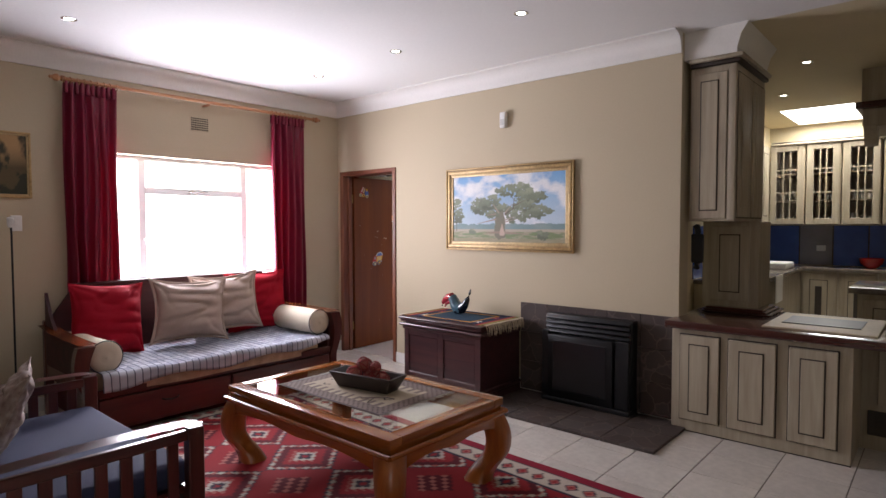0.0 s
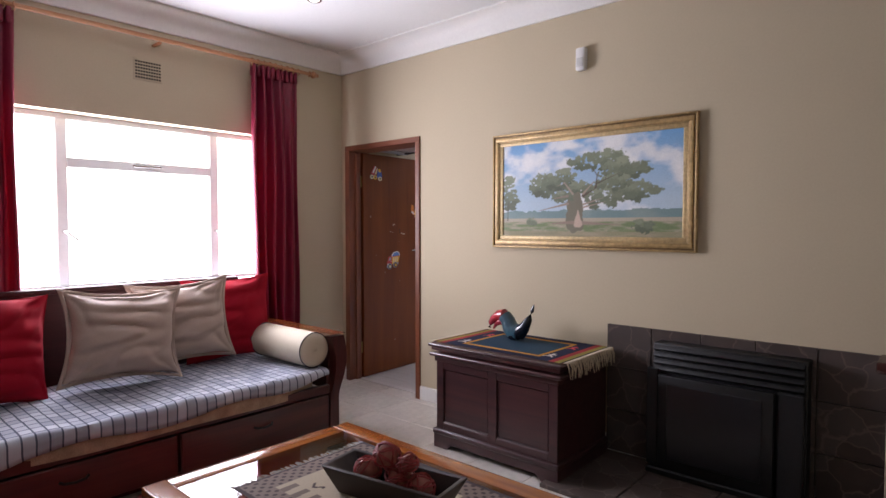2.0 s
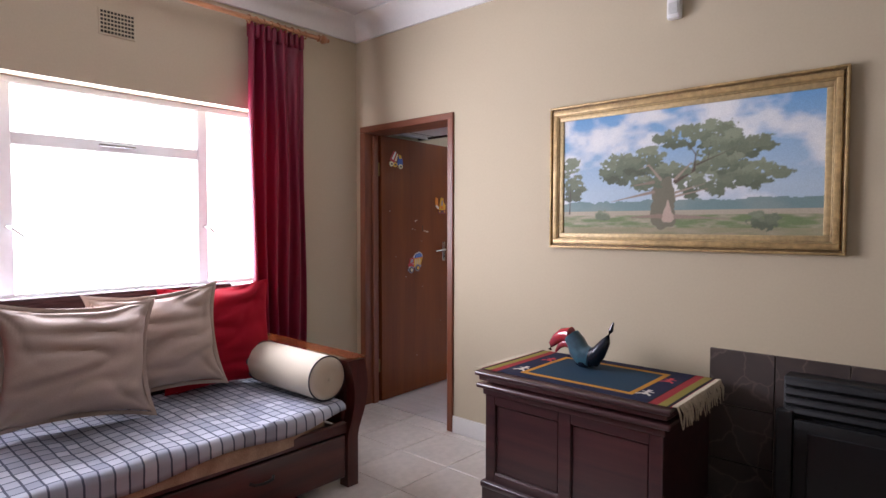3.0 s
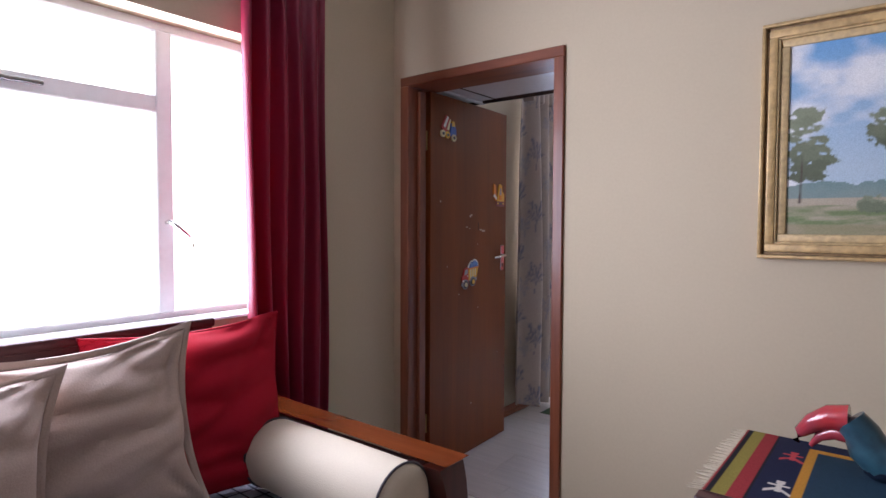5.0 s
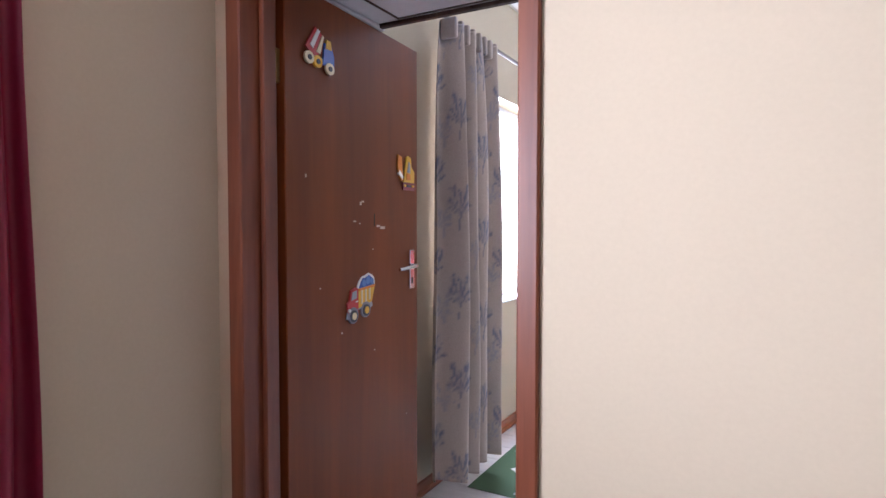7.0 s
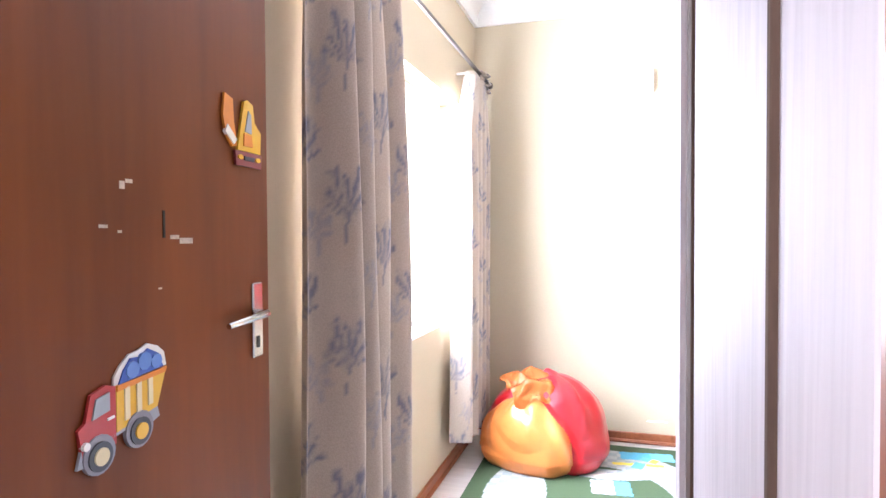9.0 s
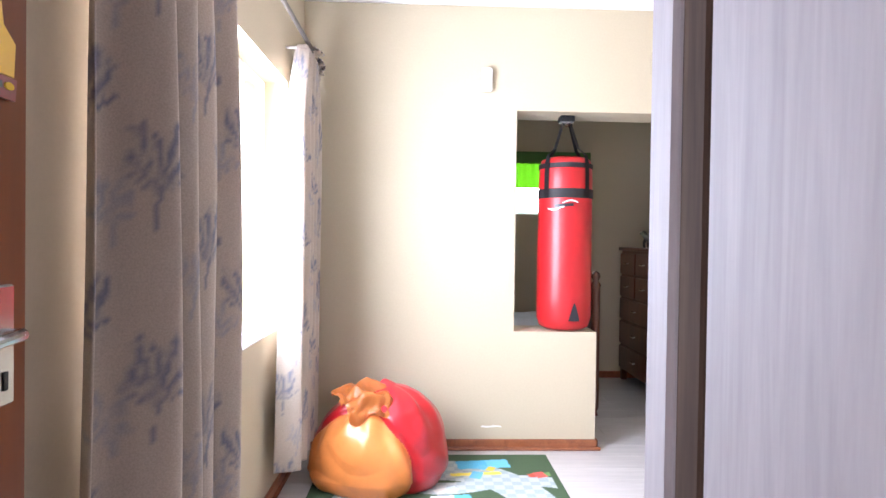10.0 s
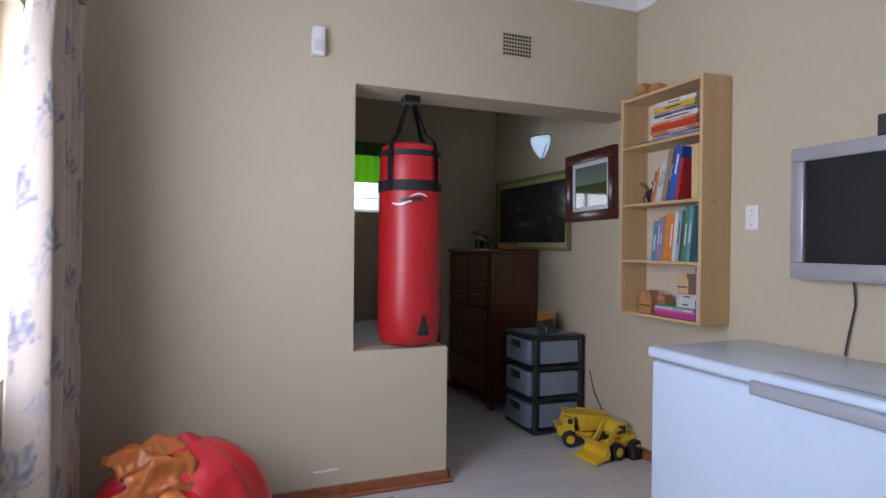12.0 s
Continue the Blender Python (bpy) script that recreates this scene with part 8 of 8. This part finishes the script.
def plastic_drawers():
    x0, x1, y0, y1, H = -1.575, -1.165, 8.46, 8.86, 0.665
    p = thing("plastic_drawer_unit", "black plastic drawer tower with clear drawers", "drawer unit")
    CL = bpy.data.materials.new("smoky_clear_plastic")
    CL.use_nodes = True
    bb = CL.node_tree.nodes["Principled BSDF"]
    bb.inputs["Base Color"].default_value, bb.inputs["Roughness"].default_value, bb.inputs["Alpha"].default_value = (0.26, 0.30, 0.37, 1), 0.3, 0.62
    for y in (y0, y1 - 0.035):
        for x in (x0 + 0.02, x1 - 0.035):
            part("post", blk(x, y, 0, x + 0.035, y + 0.035, H - 0.02, 0.006), BLACK_PL, p)
    for z in (0.0, 0.215, 0.43, H - 0.03):
        part("deck", blk(x0 + (0.0 if z > 0.01 else 0.01), y0 - 0.004, z + 0.001, x1, y1 + 0.004, z + 0.03, 0.008, 2), BLACK_PL, p)
    part("top_tray", blk(x0 + 0.05, y0 + 0.04, H + 0.001, x1 - 0.04, y1 - 0.04, H + 0.006, 0.002), CL, p)
    rs = random.Random(2)
    for k in range(3):
        z = 0.036 + 0.215 * k
        d = part("drawer", blk(x0 - 0.01, y0 + 0.038, z, x1 - 0.04, y1 - 0.038, z + 0.165, 0.018, 3), CL, p, "clear smoky drawer", 60)
        part("side_pane", blk(x0 + 0.065, y0 + 0.006, z + 0.01, x1 - 0.045, y0 + 0.010, z + 0.16), CL, p)
        part("drawer_handle", blk(x0 - 0.024, (y0 + y1) / 2 - 0.06, z + 0.105, x0 - 0.0105, (y0 + y1) / 2 + 0.06, z + 0.155, 0.006, 2), BLACK_PL, d, "black grip")
        bm = bmesh.new()
        for q in range(12):
            cx, cy, cz = x0 + 0.08 + rs.random() * 0.22, y0 + 0.08 + rs.random() * 0.22, z + 0.012 + rs.random() * 0.05
            e = rs.uniform(0.015, 0.035)
            box(bm, cx - e, cy - e, cz, cx + e, cy + e, cz + e, 0.004)
        part("contents", bm, mat("mixed_toys", ((0.55, 0.5, 0.45), (0.20, 0.36, 0.34), (0.25, 0.25, 0.32))[k], 0.6, var=0.5, grain=20), p)
    return p


plastic_drawers()
bx = thing("toy_box", "small orange printed carton on the drawer tower", "carton")
part("carton", blk(-1.36, 8.70, 0.672, -1.24, 8.76, 0.80, 0.003), mat("orange_carton", (0.62, 0.26, 0.06), 0.5, var=0.4, grain=22), bx)
part("carton_flap", blk(-1.36, 8.65, 0.7995, -1.24, 8.699, 0.803), mat("cream_carton", (0.5, 0.4, 0.25), 0.6), bx)
bt = thing("black_box", "black plastic gadget box on the drawer tower", "box")
part("case", turn(blk(-0.09, -0.03, 0, 0.09, 0.03, 0.09, 0.006), pose(-1.40, 8.56, 0.672, -12, 0, 35)), BLACK_PL, bt)
part("latch", turn(blk(-0.085, -0.034, 0.01, -0.07, -0.0305, 0.05, 0.002), pose(-1.40, 8.56, 0.672, -12, 0, 35)), CHROME, bt)
cw = thing("cable", "thin dark cable running down the wall to the skirting", "cable")
part("wire", tube([(SX - 0.006, 8.42, 0.42), (SX - 0.008, 8.36, 0.28), (SX - 0.008, 8.24, 0.15), (SX - 0.008, 8.10, 0.06), (SX - 0.03, 7.95, 0.02)], 0.004, 5), BLACK_PL, cw)
pk = thing("power_adapter", "black power adapter on the floor by the wall", "adapter")
part("body", blk(SX - 0.10, 7.86, 0.001, SX - 0.03, 7.93, 0.07, 0.006), BLACK_PL, pk)

TOY_Y = mat("yellow_toy_plastic", (0.72, 0.46, 0.025), 0.38, var=0.05, grain=30, bump=0.02, coat=0.2)
TYRE = mat("black_toy_tyre", (0.018, 0.018, 0.019), 0.7, var=0.2, grain=60)


def toy_wheel(parent, x, y, r, w):
    t = part("wheel", lathe([(r * 0.55, -w / 2), (r * 0.96, -w / 2), (r, -w * 0.3), (r, w * 0.3), (r * 0.96, w / 2), (r * 0.55, w / 2)], 22, None, pose(x, y, r, 90, 0, 0)), TYRE, parent, "black tyre")
    part("hub", lathe([(0.0, -w * 0.53), (r * 0.42, -w * 0.57), (r * 0.54, -w * 0.5), (r * 0.54, w * 0.5), (r * 0.42, w * 0.57), (0.0, w * 0.53)], 16, None, pose(x, y, r, 90, 0, 0)), TOY_Y, t, "yellow hub")


def toy_dumper():
    t = thing("toy_dump_truck", "yellow plastic toy dump truck on the floor", "toy truck", (-1.325, 8.235, 0), 158)
    part("chassis", blk(-0.13, -0.05, 0.055, 0.17, 0.05, 0.085, 0.006), TOY_Y, t)
    part("cab", prism([(0.07, 0.085), (0.175, 0.085), (0.185, 0.125), (0.145, 0.135), (0.125, 0.185), (0.07, 0.185)], 0.13, "y", -0.065), TOY_Y, t)
    part("cab_window", blk(0.08, -0.067, 0.140, 0.115, 0.067, 0.175, 0.003), BLACK_PL, t)
    part("tray", prism([(-0.155, 0.118), (0.035, 0.098), (0.055, 0.185), (0.135, 0.205), (0.135, 0.213), (0.03, 0.203), (-0.185, 0.178)], 0.148, "y", -0.074), TOY_Y, t, "tipping tray")
    for y in (-0.079, 0.074):
        part("tray_rim", prism([(-0.187, 0.174), (0.032, 0.198), (0.032, 0.212), (-0.187, 0.188)], 0.005, "y", y), TOY_Y, t)
        for x in (-0.12, -0.06, 0.0):
            part("tray_rib", blk(x - 0.006, y, 0.118, x + 0.006, y + 0.005, 0.186, 0.001), TOY_Y, t)
    for y in (-0.052, 0.036):
        part("headlight", blk(0.182, y, 0.118, 0.189, y + 0.016, 0.128, 0.002), PAGES, t, "pale headlight")
    part("grille", blk(0.176, -0.05, 0.088, 0.190, 0.05, 0.118, 0.004), BLACK_PL, t)
    for x in (-0.09, 0.10):
        for y in (-0.075, 0.075):
            toy_wheel(t, x, y, 0.05, 0.045)


def toy_loader():
    t = thing("toy_wheel_loader", "yellow plastic toy wheel loader with lowered bucket", "toy truck", (-1.27, 7.985, 0), 185)
    part("chassis", blk(-0.13, -0.045, 0.05, 0.08, 0.045, 0.09, 0.006), TOY_Y, t)
    part("engine_cover", blk(-0.15, -0.05, 0.085, -0.02, 0.05, 0.125, 0.01, 2), TOY_Y, t)
    part("cab", prism([(-0.06, 0.12), (0.035, 0.12), (0.05, 0.15), (0.02, 0.205), (-0.05, 0.205)], 0.09, "y", -0.045), TOY_Y, t)
    part("cab_window", prism([(-0.045, 0.14), (0.025, 0.14), (0.032, 0.155), (0.012, 0.19), (-0.04, 0.19)], 0.094, "y", -0.047), BLACK_PL, t)
    for y in (-0.06, 0.05):
        part("lift_arm", prism([(0.0, 0.17), (0.05, 0.20), (0.10, 0.13), (0.16, 0.07), (0.15, 0.05), (0.08, 0.10), (0.04, 0.165)], 0.012, "y", y), TOY_Y, t)
    part("bucket", prism([(0.13, 0.02), (0.235, 0.003), (0.225, 0.02), (0.165, 0.035), (0.15, 0.075), (0.20, 0.125), (0.135, 0.105), (0.12, 0.055)], 0.19, "y", -0.095), TOY_Y, t, "yellow bucket")
    for x in (-0.10, 0.045):
        for y in (-0.07, 0.07):
            toy_wheel(t, x, y, 0.05, 0.042)


toy_dumper()
toy_loader()


def alcove_bed():
    b = thing("wooden_bed", "dark wooden bed with blue and white bedding behind the ledge", "bed")
    part("foot_board", blk(-2.20, 8.72, 0.16, -2.16, 9.72, 0.92, 0.006), CHEST_WOOD, b)
    for y in (8.70, 9.74):
        part("post", lathe([(0.032, 0), (0.024, 0.03), (0.036, 0.06), (0.034, 0.95), (0.04, 0.97), (0.02, 1.0), (0.034, 1.03), (0.026, 1.06), (0.0, 1.075)], 14, None, pose(-2.18, y, 0)), CHEST_WOOD, b, "", 60)
    part("side_rail", blk(-4.0, 8.70, 0.28, -2.20, 8.73, 0.42, 0.004), CHEST_WOOD, b)
    part("mattress", blk(-4.05, 8.735, 0.36, -2.21, 9.70, 0.60, 0.03, 3), mat("blue_white_sheet", (0.42, 0.47, 0.60), 0.85, var=0.2, grain=14, big=5), b, "blue and white bed linen", 60)
    part("duvet", grid(20, 14, lambda u, v: (-3.9 + 1.66 * u, 8.72 + 0.98 * v, 0.645 + 0.03 * math.sin(9 * u + 5 * v) * math.sin(7 * v))), mat("cream_duvet", (0.55, 0.55, 0.58), 0.85, var=0.15, grain=10), b, "crumpled pale duvet", 60)
    return b


alcove_bed()
GREEN = mat("lime_green_valance", (0.20, 0.58, 0.02), 0.75, var=0.15, grain=120, bump=0.2)
_gt, _gm = GREEN.node_tree.nodes.new("ShaderNodeBsdfTranslucent"), GREEN.node_tree.nodes.new("ShaderNodeMixShader")
_gt.inputs[0].default_value = (0.20, 0.70, 0.02, 1)
_gm.inputs[0].default_value = 0.10
GREEN.node_tree.links.new(GREEN.node_tree.nodes["Principled BSDF"].outputs[0], _gm.inputs[1])
GREEN.node_tree.links.new(_gt.outputs[0], _gm.inputs[2])
GREEN.node_tree.links.new(_gm.outputs[0], GREEN.node_tree.nodes["Material Output"].inputs[0])
gv = thing("curtain_valance", "lime green gathered valance over the small window", "valance")
part("frill", grid(70, 5, lambda u, v: (-2.80 + 0.88 * u, FARY - 0.03 + 0.014 * math.sin(70 * u), 1.79 + 0.28 * v)), GREEN, gv, "", 70)
part("pelmet", blk(-2.83, FARY - 0.05, 2.02, -1.90, FARY - 0.002, 2.13, 0.006), mat("dark_green_pelmet", (0.05, 0.13, 0.02), 0.7), gv)
sc = thing("plaster_patch", "rough white filler patch above the skirting", "wall patch")
part("patch", prism([(-3.10, 0.138), (-3.06, 0.134), (-3.00, 0.140), (-2.97, 0.137), (-2.975, 0.146), (-3.02, 0.149), (-3.05, 0.144), (-3.09, 0.148)], 0.002, "y", BY - 0.0025), PLASTER, sc)


# ---- floor pieces ----
def lay(parent, name, material, pieces, thick=0.006):
    """Rectangles (x0, y0, x1, y1) as separate flat pieces that share a mesh where their size is the same."""
    cache = {}
    for x0, y0, x1, y1 in pieces:
        w, h = round(x1 - x0, 4), round(y1 - y0, 4)
        if (w, h) not in cache:
            cache[(w, h)] = mesh_of(name, blk(0, 0, 0, w, h, thick, 0.0012), material)
        o = new(name, cache[(w, h)])
        o.parent = parent
        o.location = (x0, y0, -thick)


def tiles(x0, x1, y0, y1, px, py, pitch, gap=0.005):
    out = []
    i = math.floor((x0 - px) / pitch)
    while px + i * pitch < x1:
        j = math.floor((y0 - py) / pitch)
        while py + j * pitch < y1:
            a, b, c, d = max(x0, px + i * pitch + gap / 2), max(y0, py + j * pitch + gap / 2), min(x1, px + (i + 1) * pitch - gap / 2), min(y1, py + (j + 1) * pitch - gap / 2)
            if c - a > 0.01 and d - b > 0.01:
                out.append((a, b, c, d))
            j += 1
        i += 1
    return out


PITCH = 0.3735
lay(floor_living, "floor_tile", TILE, tiles(-4.12, 1.66, 0.5, 4.40, 0.170, 3.873, PITCH))
lay(floor_kitchen, "floor_tile", TILE, tiles(-0.19, 1.66, 4.41, 6.2, 0.170, 3.873, PITCH))
rest = bmesh.new()
for a in tiles(1.663, 3.6, -4.2, 6.2, 0.170, 3.873, PITCH) + tiles(-4.12, 1.66, -4.2, 0.497, 0.170, 3.873, PITCH) + tiles(-0.64, 3.6, 6.2, KY, 0.170, 3.873, PITCH):
    box(rest, a[0], a[1], -0.006, a[2], a[3], 0.0)
ob = part("floor_tile", rest, TILE, floor_living, "", None)
ob["kind"] = "stuff"
# laminate planks, staggered
pl = []
rs = random.Random(12)
wide = 0.192
y = 4.41
while y < FARY:
    x = BX - rs.uniform(0.1, 1.1)
    while x < SX:
        a, b = max(BX, x + 0.0008), min(SX, x + 1.2 - 0.0008)
        if b - a > 0.02:
            pl.append((a, y + 0.0008, b, min(FARY, y + wide - 0.0008)))
        x += 1.2
    y += wide
lay(floor_bed, "floor_plank", PLANK, pl)
